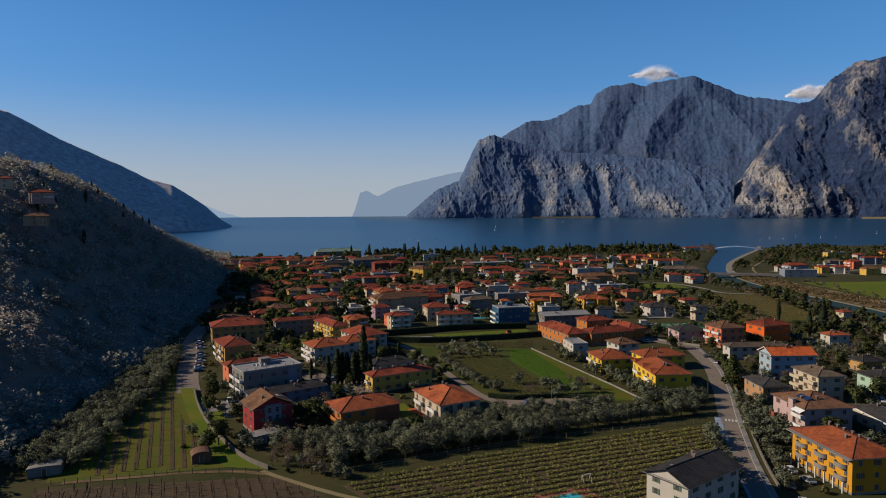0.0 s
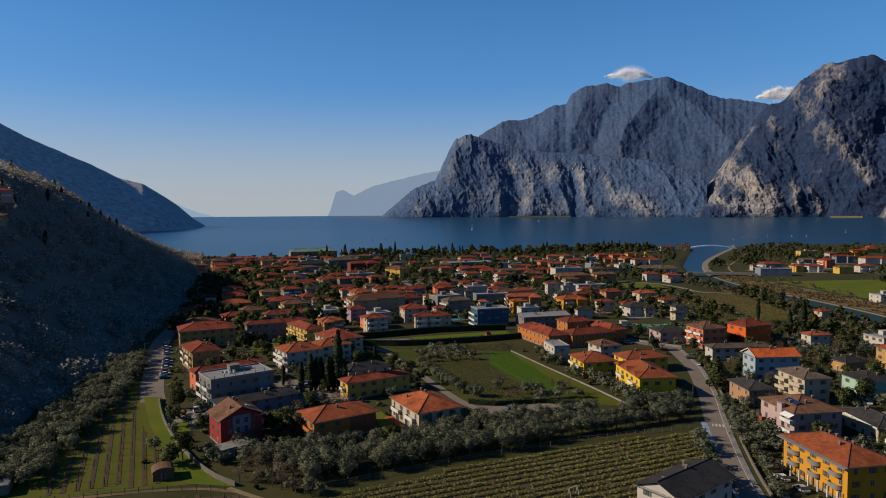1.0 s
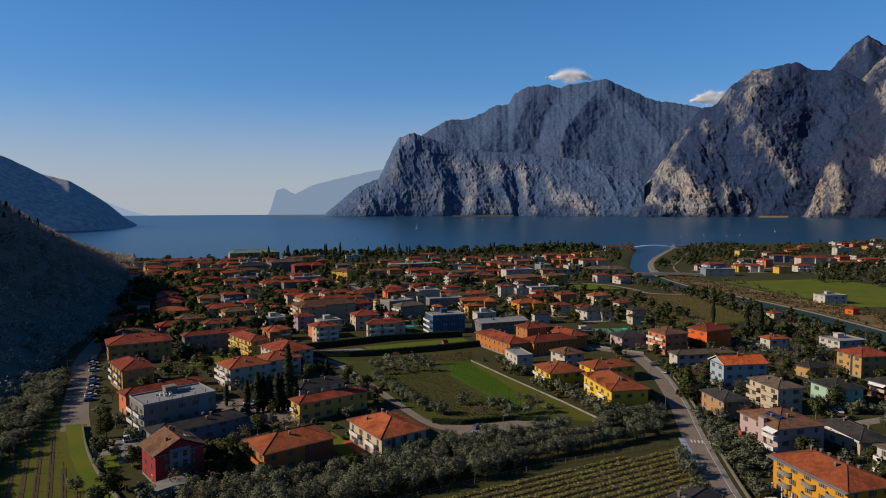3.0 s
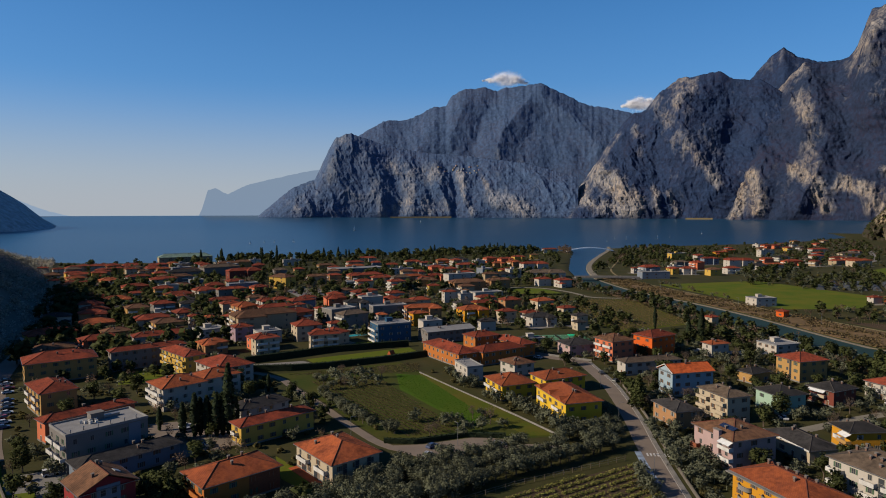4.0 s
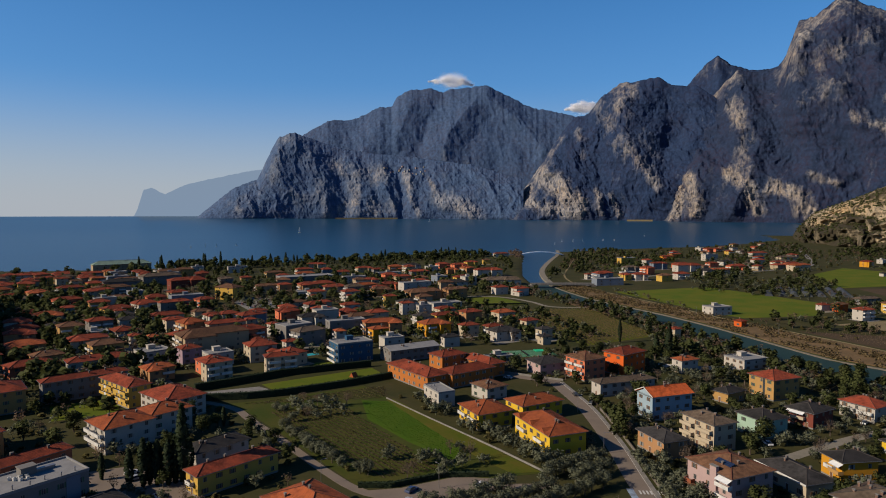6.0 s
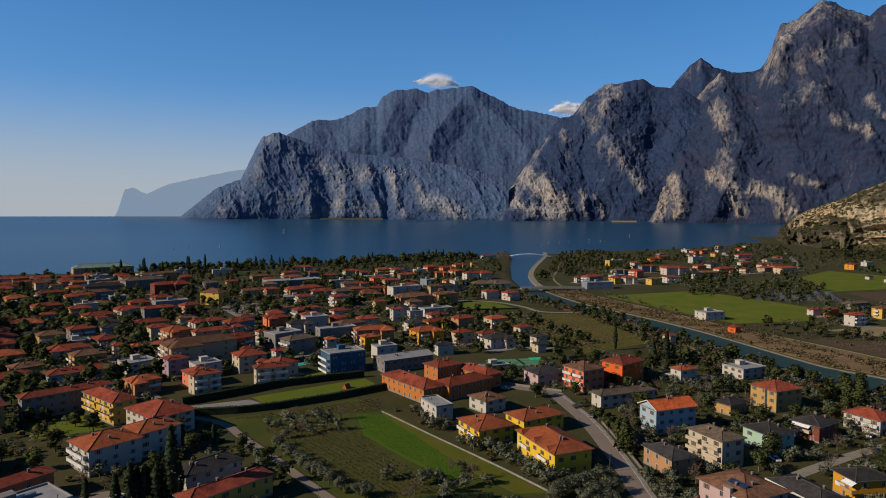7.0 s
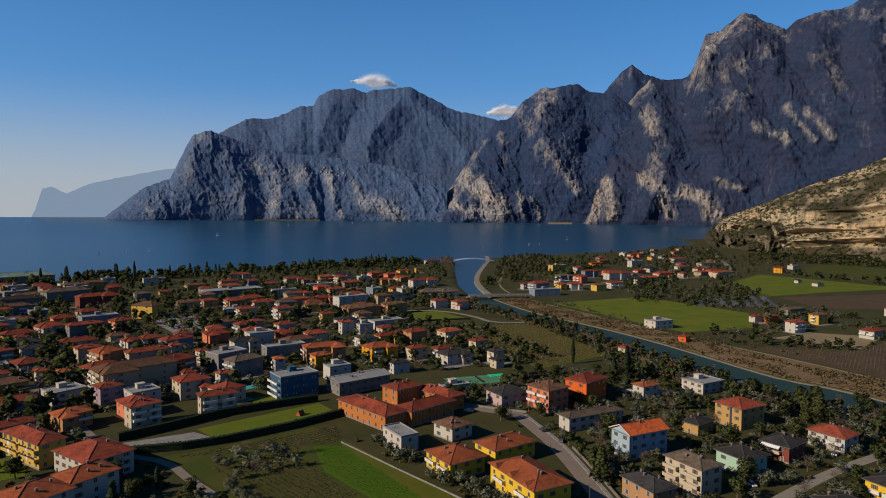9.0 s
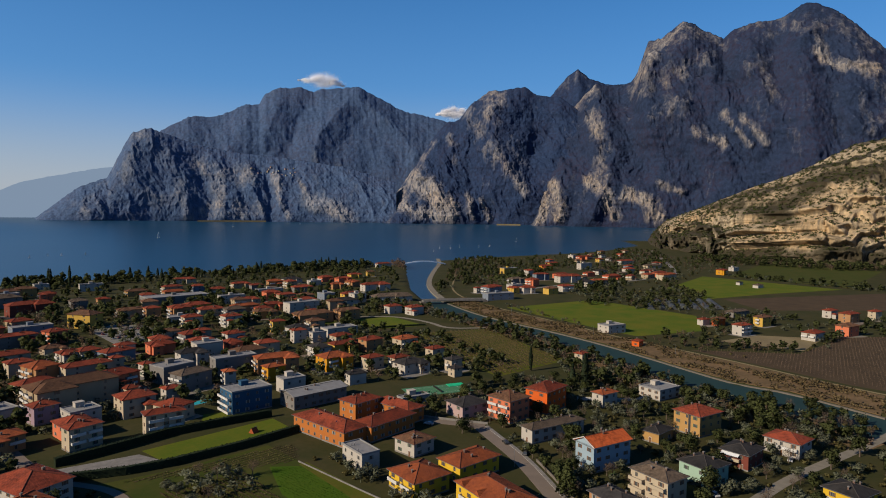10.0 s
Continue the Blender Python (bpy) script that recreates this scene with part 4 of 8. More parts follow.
        if min(w, d) > 9 and rng.random() < 0.6:
            side = rng.choice((-1, 1))
            v_w, v_d = w * rng.uniform(0.36, 0.5), rng.uniform(3.0, 5.0)
            v_h = h - rng.choice((0.25, 0.25, 2.8))
            v_x, v_y = side * (w / 2 - v_w / 2 - rng.uniform(0.2, 1.0)), -d / 2 - v_d / 2 + 0.6
            part("wing", Build().box(v_x - v_w / 2 + over, v_x + v_w / 2 - over, v_y - v_d / 2 + over, v_y + v_d / 2 + 1.2, -0.4, v_h - 0.05).mesh("wing", wm), root)
            wb, _e, _r = slab_roof(v_w, v_d * 2 + 3, v_h, v_w * 0.18, "hip")
            part("wing_roof", wb.mesh("wing_roof", ROOF[roof]), root, pose(v_x, v_y + v_d / 2 + 1.5, 0))
            for fl in range(max(1, round(v_h / 3.05))):
                part("window", window_mesh(0.9, 1.3, 0, True), root, pose(v_x + rng.uniform(-0.6, 0.6), v_y - v_d / 2 + over, fl * 3.0 + 0.95))
        if floors > 1 and rng.random() < 0.5:
            balcony = balcony or rng.choice(("front", "left", "left"))
    # openings
    shade = rng.choice((0, 0, 1, 2))
    win, bare_win = window_mesh(0.9, 1.3, shade, True), window_mesh(0.9, 1.3, shade, False)
    sides = [(ww, -wd / 2, 0, 0), (wd, -ww / 2, -90, 1), (wd, -ww / 2, 90, 2)]
    for length, off, turn, which in sides:
        if which == 2 and not near:
            continue
        n = max(1, int((length - 0.8) / (3.9 if near else 5.0 if y < 440 else 9.0)))
        for fl in range(floors):
            for i in range(n):
                u = (i + 0.5) * length / n - length / 2 + rng.uniform(-0.25, 0.25)
                if not near and rng.random() < 0.12:
                    continue
                zz = fl * (h / floors) + 0.95
                m = pose(0, 0, 0, 0, 0, turn) @ pose(u, off, zz)
                if fl == 0 and which == 1 and i == n // 2 and near:
                    part("door", DOOR, root, pose(0, 0, 0, 0, 0, turn) @ pose(u, off, 0))
                    continue
                part("window", win if rng.random() < (0.7 if near else 0.4) else bare_win, root, m)
    if balcony:
        turn, length, off = (0, ww, -wd / 2) if balcony == "front" else (-90, wd, -ww / 2)
        bl = min(length * 0.42, 5.5)
        bb = Build().box(-bl / 2, bl / 2, -1.35, 0.02, -0.12, 0.06).box(-bl / 2, bl / 2, -1.35, -1.25, 0.06, 0.95).box(-bl / 2, -bl / 2 + 0.1, -1.25, 0, 0.06, 0.95).box(bl / 2 - 0.1, bl / 2, -1.25, 0, 0.06, 0.95).box(-bl / 2 - 0.04, bl / 2 + 0.04, -1.39, -1.21, 0.95, 1.02)
        me = bb.mesh("balcony", M_TRIM if wall not in ("orange", "coral") else WALL["orange"])
        for fl in range(1, floors):
            for u in ((-length * 0.25, length * 0.25) if length > 9 else (0,)):
                part("balcony", me, root, pose(0, 0, 0, 0, 0, turn) @ pose(u, off, fl * (h / floors)))
    return root


# ---------------------------------------------------------------- the town, house by house
house(51.3, 261.5, 14, 26.4, 8.4, 6.3, "yellow", "red", "hip", True, balcony="left")
house(50.7, 280.0, 16, 18.8, 10.4, 6, "white", "slate", "hip", True)
white_a = house(27.4, 312.8, 17, 17.5, 15.6, 8.5, "white", "orange", "hip", True, balcony="left")
house(42.0, 318.6, 17, 16.0, 13.0, 8.5, "white", "orange", "hip", True)
house(48.5, 338.9, 17, 17.0, 21.9, 8, "white", "red", "hip", True)
yellow_wing = house(34.7, 365.6, 18, 10.2, 26.5, 9, "yellow", "red", "hip", True, balcony="left")
house(21.2, 383.7, 10, 33.8, 8.0, 9, "grey", "red", "hip", True)
red_gable = house(2.1, 227.0, 19, 13.5, 12.4, 8, "red", "brown", "gable", True, rise=3.2)
grey_flat = house(1.9, 266.6, 20, 22.4, 13.8, 10.5, "grey", "pale", "flat", True, balcony="left", chimneys=0)
house(8.5, 253.4, 19, 28.0, 9.6, 5, "blue_grey", "slate", "hip", True, rise=1.5)
orange_house = house(32.0, 223.8, 15, 21.3, 14.2, 6.3, "orange", "orange", "hip", True, balcony="left")
cream = house(60.3, 224.5, 12, 15.9, 21.2, 6.5, "cream", "orange", "hip", True, balcony="left")
house(-1.8, 294.2, 23, 28.9, 8.0, 7, "salmon", "red", "hip", True)
house(-13.9, 326.1, 17, 12.7, 21.1, 9, "ochre", "red", "hip", True, balcony="left")
house(-14.1, 378.2, 8, 27.9, 17.9, 9, "ochre", "red", "hip", True)
blue_house = house(207.1, 233.0, -14, 19.3, 10.7, 9.5, "blue", "bright", "gable_x", True, rise=2.6)
terraced = house(194.1, 204.9, -11, 10.6, 15.6, 9.5, "cream", "taupe", "hip", True)
house(219.8, 201.3, -12, 12.6, 12.6, 7, "mint", "slate", "hip", True)
maroon = house(245.7, 198.2, -3, 13.9, 11.4, 6, "maroon", "slate", "hip", True)
house(270.8, 190.3, -6, 12.1, 14.4, 6, "white", "red", "hip", True, balcony="left")
ochre = house(269.1, 225.3, -12, 15.7, 14.1, 9, "ochre", "red", "hip", True)
house(247.0, 232.0, -2, 12.3, 8.5, 4.5, "ochre", "slate", "hip", True)
house(218.5, 263.4, -13, 28.9, 8.1, 6, "white", "taupe", "hip", True)
house(247.5, 288.4, 4, 18.0, 13.0, 10.5, "coral", "red", "hip", True)
house(224.0, 291.6, -3, 14.0, 14.5, 10, "salmon", "brown", "hip", True, balcony="left")
house(273.2, 272.6, -9, 11.7, 8.0, 6.5, "white", "orange", "hip", True)
house(306.7, 261.4, -11, 16.1, 13.2, 5, "white", "pale", "flat", True, chimneys=6)
pink = house(164.4, 177.9, -10, 16.2, 16.9, 9, "pink", "brown", "hip", True)
slate_low = house(186.4, 171.6, -17, 11.2, 19.2, 4.5, "cream", "slate", "hip", True)
amber_house = house(205.6, 165.9, -25, 12.9, 9.6, 6.5, "amber", "slate", "hip", True, balcony="left")
house(175.6, 209.2, -14, 10.3, 14.7, 6, "apricot", "slate", "hip", True)
amber_flats = house(143.5, 147.0, -8, 14.0, 22.5, 9, "amber", "orange", "hip", True, chimneys=1)
lemon_long = house(149.3, 234.5, -12, 14.8, 25.1, 7.5, "lemon", "orange", "hip", True, balcony="left")
house(144.4, 264.1, -7, 15.3, 16.2, 6, "lemon", "orange", "hip", True, balcony="left")
house(166.0, 261.6, -4, 20.0, 12.6, 6, "lemon", "orange", "hip", True)
house(165.7, 290.1, 2, 11.8, 12.0, 5.5, "white", "brown", "hip", True)
house(143.0, 294.0, -7, 7.5, 14.4, 6, "white", "pale", "flat", True)
house(173.5, 371.5, -2, 30.0, 14.5, 6.5, "grey", "pale", "gable_x", True, rise=1.6)
house(214.2, 308.0, -9, 15.9, 13.5, 6, "pink", "slate", "hip", True)
house(75.0, 381.1, 8, 13.5, 8.1, 9, "cream", "red", "hip", True, balcony="front")
house(104.4, 376.9, -8, 16.4, 8.0, 9, "cream", "red", "hip", True, balcony="front")
house(71.3, 424.7, 9, 11.1, 9.8, 8, "lilac", "red", "hip", True)
house(29.7, 427.6, 6, 28.4, 11.0, 7, "white", "red", "hip", True)
navy = house(145.0, 384.5, -3, 19.5, 13.7, 10, "navy", "pale", "flat", True, chimneys=5)
house(-3.5, 514.6, 5, 16.3, 11.7, 9, "apricot", "red")
house(-5.6, 569.3, 9, 16.3, 11.7, 8, "white", "red")
house(11.8, 596.8, 6, 19.1, 13.7, 7, "cream", "orange")
house(14.9, 546.4, 9, 10.2, 7.3, 7, "grey", "slate")
house(39.1, 538.8, 10, 15.3, 11.0, 9, "grey", "red")
house(46.7, 635.1, 3, 15.7, 11.3, 9, "ochre", "red")
house(52.1, 475.9, 2, 7.0, 7.0, 8, "white", "red")
house(59.8, 467.0, 12, 8.1, 7.0, 8, "white", "orange")
house(86.9, 441.2, 5, 37.7, 15.1, 12, "beige", "brown")
house(107.3, 493.6, 5, 24.9, 10.0, 8, "cream", "red")
house(77.5, 626.2, 14, 19.0, 13.7, 7, "white", "red")
house(97.5, 612.7, 8, 24.6, 9.8, 8, "grey", "red")
house(107.1, 564.5, 12, 13.6, 9.8, 6, "cream", "brown")
house(110.9, 542.9, 8, 13.0, 9.4, 6, "white", "red")
house(121.4, 542.9, 10, 14.1, 10.2, 6, "cream", "red")
house(143.6, 544.2, 4, 11.8, 8.5, 6, "white", "red")
house(152.8, 662.3, 33, 15.0, 22.0, 11, "yellow", "brown")
house(198.0, 770.3, -2, 12.4, 8.9, 8, "apricot", "red")
house(194.6, 683.9, -6, 23.2, 9.3, 8, "beige", "brown")
house(-23.3, 930.9, 11, 10.2, 7.4, 8, "cream", "red")
house(11.9, 926.9, 10, 18.0, 13.0, 8, "apricot", "red")
house(18.0, 882.7, 3, 10.8, 7.8, 8, "yellow", "red")
house(29.7, 861.1, 11, 12.2, 8.8, 8, "cream", "red")
house(41.4, 826.7, 9, 11.2, 8.1, 8, "cream", "brown")
house(53.3, 719.3, 6, 24.9, 9.9, 9, "cream", "red")
house(79.6, 787.5, 2, 35.9, 14.4, 9, "grey", "slate")
house(119.9, 819.4, 12, 41.8, 16.7, 10, "grey", "taupe")
house(135.4, 760.7, 8, 35.6, 14.3, 10, "maroon", "red")
house(176.7, 770.7, -3, 15.7, 11.3, 8, "grey", "taupe")
house(208.1, 674.6, -1, 13.3, 9.6, 9, "apricot", "red")
house(227.4, 664.4, -3, 17.8, 12.8, 9, "apricot", "red")
house(257.9, 750.0, -1, 59.5, 23.8, 8, "grey", "pale", "flat")
house(300.6, 715.8, -7, 25.2, 10.1, 8, "white", "pale", "flat")
house(302.9, 690.2, -2, 25.3, 10.1, 7, "cream", "red")
house(359.8, 747.0, -7, 28.0, 11.2, 7, "white", "pale", "flat")
house(323.3, 622.4, -1, 31.3, 12.5, 9, "white", "pale", "flat")
house(239.4, 591.6, -1, 15.4, 11.1, 9, "white", "red")
house(253.7, 544.4, -11, 11.1, 8.0, 9, "yellow", "red")
house(298.5, 565.4, -10, 33.3, 13.3, 8, "apricot", "brown")
house(327.6, 557.5, -9, 22.8, 9.1, 9, "apricot", "brown")
house(476.0, 706.3, -8, 34.3, 13.7, 8, "white", "red")
house(380.8, 559.4, -7, 14.8, 10.6, 7, "white", "red")
house(391.4, 541.9, -4, 15.3, 11.0, 7, "white", "red")
house(430.4, 621.9, -16, 42.2, 16.9, 6, "white", "taupe")
house(245.2, 501.4, -6, 10.7, 7.7, 9, "white", "red")
house(255.6, 493.4, -7, 10.8, 7.7, 7, "white", "pale", "flat")
house(214.7, 491.0, -8, 15.4, 11.1, 6, "cream", "red")
house(178.4, 500.5, -5, 16.4, 11.8, 9, "white", "pale", "flat")
house(172.7, 453.1, -5, 24.1, 9.6, 9, "grey", "pale", "flat")
house(219.1, 420.8, -1, 18.2, 13.1, 8, "amber", "orange")
house(265.4, 478.6, -4, 14.3, 10.3, 6, "cream", "red")
house(266.2, 446.1, -1, 14.7, 10.6, 8, "apricot", "red")
house(288.8, 436.9, -2, 15.6, 11.2, 7, "cream", "orange")
house(236.9, 406.5, -0, 12.3, 8.8, 7, "cream", "red")
house(251.0, 399.5, -4, 11.8, 8.5, 6, "cream", "red")
house(208.7, 385.5, -10, 11.0, 7.9, 6, "white", "slate")
house(247.3, 385.1, -2, 17.5, 12.6, 6, "white", "slate")
house(281.1, 399.4, -0, 11.3, 8.1, 7, "cream", "red")
house(268.1, 370.1, -1, 9.9, 7.2, 7, "cream", "slate")
house(132.9, 477.0, 9, 7.3, 7.0, 7, "white", "red")
house(139.4, 456.6, 11, 18.6, 13.4, 9, "grey", "pale", "flat")
house(125.2, 422.2, 5, 9.1, 7.0, 6, "white", "red")
house(180.2, 421.2, -2, 11.7, 8.5, 8, "amber", "orange")
house(175.7, 396.1, -5, 12.4, 8.9, 7, "white", "pale", "flat")
house(339.6, 924.7, -9, 26.2, 10.5, 6, "cream", "red")
house(579.1, 847.4, -19, 12.1, 8.7, 7, "yellow", "brown")
house(691.0, 955.3, -10, 26.9, 10.8, 7, "white", "red")
house(552.7, 611.6, -8, 8.3, 7.0, 6, "white", "red")
house(526.5, 557.4, -19, 31.8, 12.7, 7, "blue_grey", "pale", "flat")
house(767.1, 742.4, -10, 26.9, 10.8, 9, "yellow", "pale", "flat")
house(763.3, 700.7, -15, 12.9, 9.3, 9, "white", "red")
house(865.4, 744.1, -18, 23.3, 9.3, 8, "amber", "red")
house(734.4, 612.0, -16, 35.5, 14.2, 9, "white", "red")
house(933.9, 714.8, -11, 26.2, 10.5, 10, "white", "pale", "flat")
house(581.5, 581.5, -10, 13.2, 9.5, 7, "yellow", "red")
house(596.4, 573.1, -19, 16.2, 11.6, 7, "white", "red")
house(609.8, 548.9, -13, 15.8, 11.4, 7, "yellow", "brown")
house(643.9, 552.0, -19, 17.0, 12.2, 7, "white", "red")
house(741.0, 567.8, -11, 28.5, 11.4, 6, "cream", "orange")
house(447.0, 372.4, -16, 17.6, 12.7, 6, "white", "pale", "flat")
house(413.4, 331.9, -1, 7.0, 7.0, 4, "coral", "red")
house(341.1, 330.7, -0, 7.2, 7.0, 6, "cream", "red")
house(1090.3, 727.1, -14, 33.2, 13.3, 7, "white", "red")
house(952.8, 606.5, -8, 24.2, 9.7, 6, "cream", "taupe")
house(-12.1, 721.8, 6, 15.3, 11.0, 8, "cream", "red")
house(9.9, 655.1, 3, 12.3, 8.9, 7, "cream", "brown")
house(25.8, 627.3, 9, 12.1, 8.7, 7, "white", "red")
house(56.5, 591.2, 2, 8.4, 7.0, 7, "cream", "red")
house(57.3, 546.4, 4, 13.7, 9.9, 7, "white", "slate")
house(81.7, 523.8, 7, 13.7, 9.8, 8, "cream", "red")
house(109.6, 431.8, 9, 7.8, 7.0, 7, "cream", "red")
house(157.1, 426.7, -10, 7.0, 7.0, 8, "white", "orange")
house(127.3, 508.9, 3, 7.8, 7.0, 6, "cream", "red")
house(184.4, 573.3, -2, 13.0, 9.4, 6, "cream", "brown")
house(202.7, 561.5, -8, 11.4, 8.2, 6, "cream", "red")
house(213.8, 536.1, -0, 14.5, 10.4, 6, "white", "red")
house(188.1, 961.8, -1, 15.2, 10.9, 6, "white", "pale", "flat")
house(226.6, 910.7, -7, 24.1, 9.6, 8, "white", "pale", "flat")
house(259.1, 359.8, -6, 7.0, 7.0, 5, "cream", "slate")
house(536.0, 338.2, -14, 9.9, 7.1, 5, "white", "red")
house(542.6, 328.3, -12, 10.6, 7.7, 6, "coral", "brown")
house(514.1, 298.9, -13, 13.4, 9.6, 8, "white", "red")
house(567.4, 302.2, -13, 13.4, 9.7, 8, "yellow", "brown")
house(605.9, 337.3, -13, 24.3, 9.7, 5, "grey", "taupe")
house(532.5, 254.3, -9, 15.7, 11.3, 6, "white", "red")
house(572.5, 241.6, -14, 15.8, 11.4, 8, "salmon", "brown")
house(646.8, 257.7, -15, 15.9, 11.4, 8, "apricot", "red")
house(663.0, 276.7, -11, 13.0, 9.3, 7, "white", "red")
house(678.7, 245.1, -17, 11.2, 8.1, 8, "cream", "red")
house(875.3, 539.4, -16, 30.9, 12.4, 8, "cream", "orange")
house(1018.8, 518.4, -8, 16.6, 12.0, 8, "amber", "red")
house(1104.5, 533.1, -14, 14.0, 10.1, 6, "white", "pale", "flat")
house(930.7, 630.4, -13, 18.4, 13.2, 7, "white", "red")
house(1039.5, 645.8, -20, 33.7, 13.5, 6, "cream", "taupe")
house(884.2, 440.4, -15, 7.8, 7.0, 4, "white", "slate")
house(866.9, 410.7, -13, 12.4, 8.9, 4, "white", "taupe")
house(-59.3, 925.7, 2, 12.1, 8.7, 8, "cream", "red")
house(-42.9, 897.8, 9, 12.1, 8.7, 8, "white", "red")
house(-22.6, 815.4, 10, 14.3, 10.3, 8, "cream", "red")
house(-5.5, 927.6, 3, 18.0, 12.9, 8, "cream", "red")
house(10.7, 875.8, 10, 12.0, 8.7, 8, "cream", "red")
house(65.2, 736.6, 8, 31.6, 12.6, 9, "grey", "brown")
house(-38.7, 758.2, 10, 10.7, 7.7, 8, "cream", "red")
house(152.0, 327.0, 4, 13.0, 34.0, 6.5, "orange", "red", "hip", True, solar=True)
house(171.0, 314.5, 4, 26.0, 12.0, 6.5, "orange", "red", "hip", True)
house(176.0, 338.0, 4, 16.0, 12.0, 8.5, "orange", "red", "hip", True)
house(188.0, 326.0, 4, 11.0, 24.0, 6.5, "orange", "red", "hip", True)
house(97.5, 144.5, 20, 21.0, 12.0, 8.0, "white", "slate", "gable_x", True, rise=2.4)
white_flats = house(173.7, 142.6, -6, 16.6, 18.6, 9.5, "white", "taupe", "hip", True, chimneys=4)
house(232.5, 160.5, -14, 12.0, 12.0, 6.5, "lemon", "slate", "hip", True, balcony="left")


# ---------------------------------------------------------------- what sets single houses apart
def face(side, w, d, over=0.65):
    """The frame of one outer wall: x along it, -y outwards, and its length."""
    if side == "left":
        return pose(0, 0, 0, 0, 0, -90) @ pose(0, -(w / 2 - over), 0), d - 2 * over
    return pose(0, -(d / 2 - over), 0), w - 2 * over


def long_balcony(root, at, length, z, u=0.0, deep=1.5, mat=None, round_end=False):
    """A slab with a parapet, its ends square or rounded."""
    n = 6 if round_end else 1
    half = length / 2
    line = [(-half, 0.02), (-half, -deep)] if not round_end else [(-half, 0.02)] + [(-half + deep * (1 - math.cos(i * math.pi / 12)), -deep * math.sin(i * math.pi / 12)) for i in range(1, n + 1)]
    line += [(-x, y) for x, y in reversed(line)]
    inner = [(x * (1 - 0.24 / length), y + 0.12 if y < -0.1 else y) for x, y in line]
    k = len(line)
    v = [(x, y, -0.15) for x, y in line] + [(x, y, 0.95) for x, y in line] + [(x, y, 0.95) for x, y in inner] + [(x, y, 0.05) for x, y in inner]
    f = [list(range(k - 1, -1, -1)), list(range(3 * k, 4 * k))]
    for i in range(k - 1):
        for a, c in ((0, k), (k, 2 * k), (2 * k, 3 * k)):
            f.append((a + i, a + i + 1, c + i + 1, c + i))
    b = Build()
    b.poly(v, f)
    bal = part("balcony", b.mesh("balcony", mat or M_TRIM), root, at @ pose(u, 0, z))
    part("rail", Build().box(-half + 0.1, half - 0.1, -deep + 0.02, -deep + 0.08, 1.05, 1.1).box(-half + 0.1, -half + 0.16, -deep + 0.02, -deep + 0.08, 0.93, 1.05).box(half - 0.16, half - 0.1, -deep + 0.02, -deep + 0.08, 0.93, 1.05).mesh("rail", M_METAL), bal)


def awning(root, at, u, z, length, out, mat):
    b = Build()
    n = 6
    v, f = [], []
    for i in range(n + 1):
        x = (i / n - 0.5) * length
        sag = 0.05 * (i % 2)
        v += [(x, 0.0, z - sag), (x, -out, z - 0.75 - sag), (x, -out, z - 1.0 - sag), (x, 0.0, z - 0.05 - sag), (x, -out, z - 0.80 - sag)]
    for i in range(n):
        q = 5 * i
        f += [(q, q + 5, q + 6, q + 1), (q + 1, q + 6, q + 7, q + 2), (q + 3, q + 4, q + 9, q + 8), (q + 4, q + 2, q + 7, q + 9)]
    b.poly(v, f)
    part("awning", b.mesh("awning", mat), root, at @ pose(u, 0, 0), "faded white canvas awning")


def band_window(root, at, u, z0, z1, wide):
    """A tall glazed strip in a thin frame with cross bars."""
    b = Build().box(-wide / 2, wide / 2, -0.03, 0.02, z0, z1, 1)
    b.box(-wide / 2 - 0.08, -wide / 2, -0.08, 0.02, z0, z1).box(wide / 2, wide / 2 + 0.08, -0.08, 0.02, z0, z1).box(-wide / 2 - 0.08, wide / 2 + 0.08, -0.08, 0.02, z1, z1 + 0.08)
    n = max(2, int((z1 - z0) / 1.2))
    for i in range(1, n):
        b.box(-wide / 2, wide / 2, -0.06, -0.03, z0 + (z1 - z0) * i / n - 0.03, z0 + (z1 - z0) * i / n + 0.03)
    part("window", b.mesh("window", M_FRAME, M_PANE), root, at @ pose(u, 0, 0), "tall dark glazed window strip")


def chimneys_at(root, places):
    for x, y, z in places:
        part("chimney", CHIMNEY, root, pose(x, y, z, 0, 0, 90))


def skylight(root, at):
    part("skylight", Build().box(-0.8, 0.8, -1.0, 1.0, -0.05, 0.1).box(-0.68, 0.68, -0.88, 0.88, 0.1, 0.13, 1).mesh("skylight", M_METAL, M_SKYLIGHT), root, at, "pale roof window")


M_SKYLIGHT = material("roof_glass", (0.30, 0.32, 0.34), (0.22, 0.24, 0.26), 0.5, 0.25, 0, 6, 0.6, 0.5)
M_TERRACE = material("terracotta_paving", (0.30, 0.070, 0.022), (0.22, 0.060, 0.025), 0.8, 0.85, 0.1, 12)
M_CANVAS = material("awning_canvas", (0.52, 0.53, 0.54), (0.44, 0.45, 0.46), 1.0, 0.9)
M_BRICK = material("brick_facing", (0.20, 0.062, 0.030), (0.14, 0.05, 0.028), 2.0, 0.9, 0.2, 14)

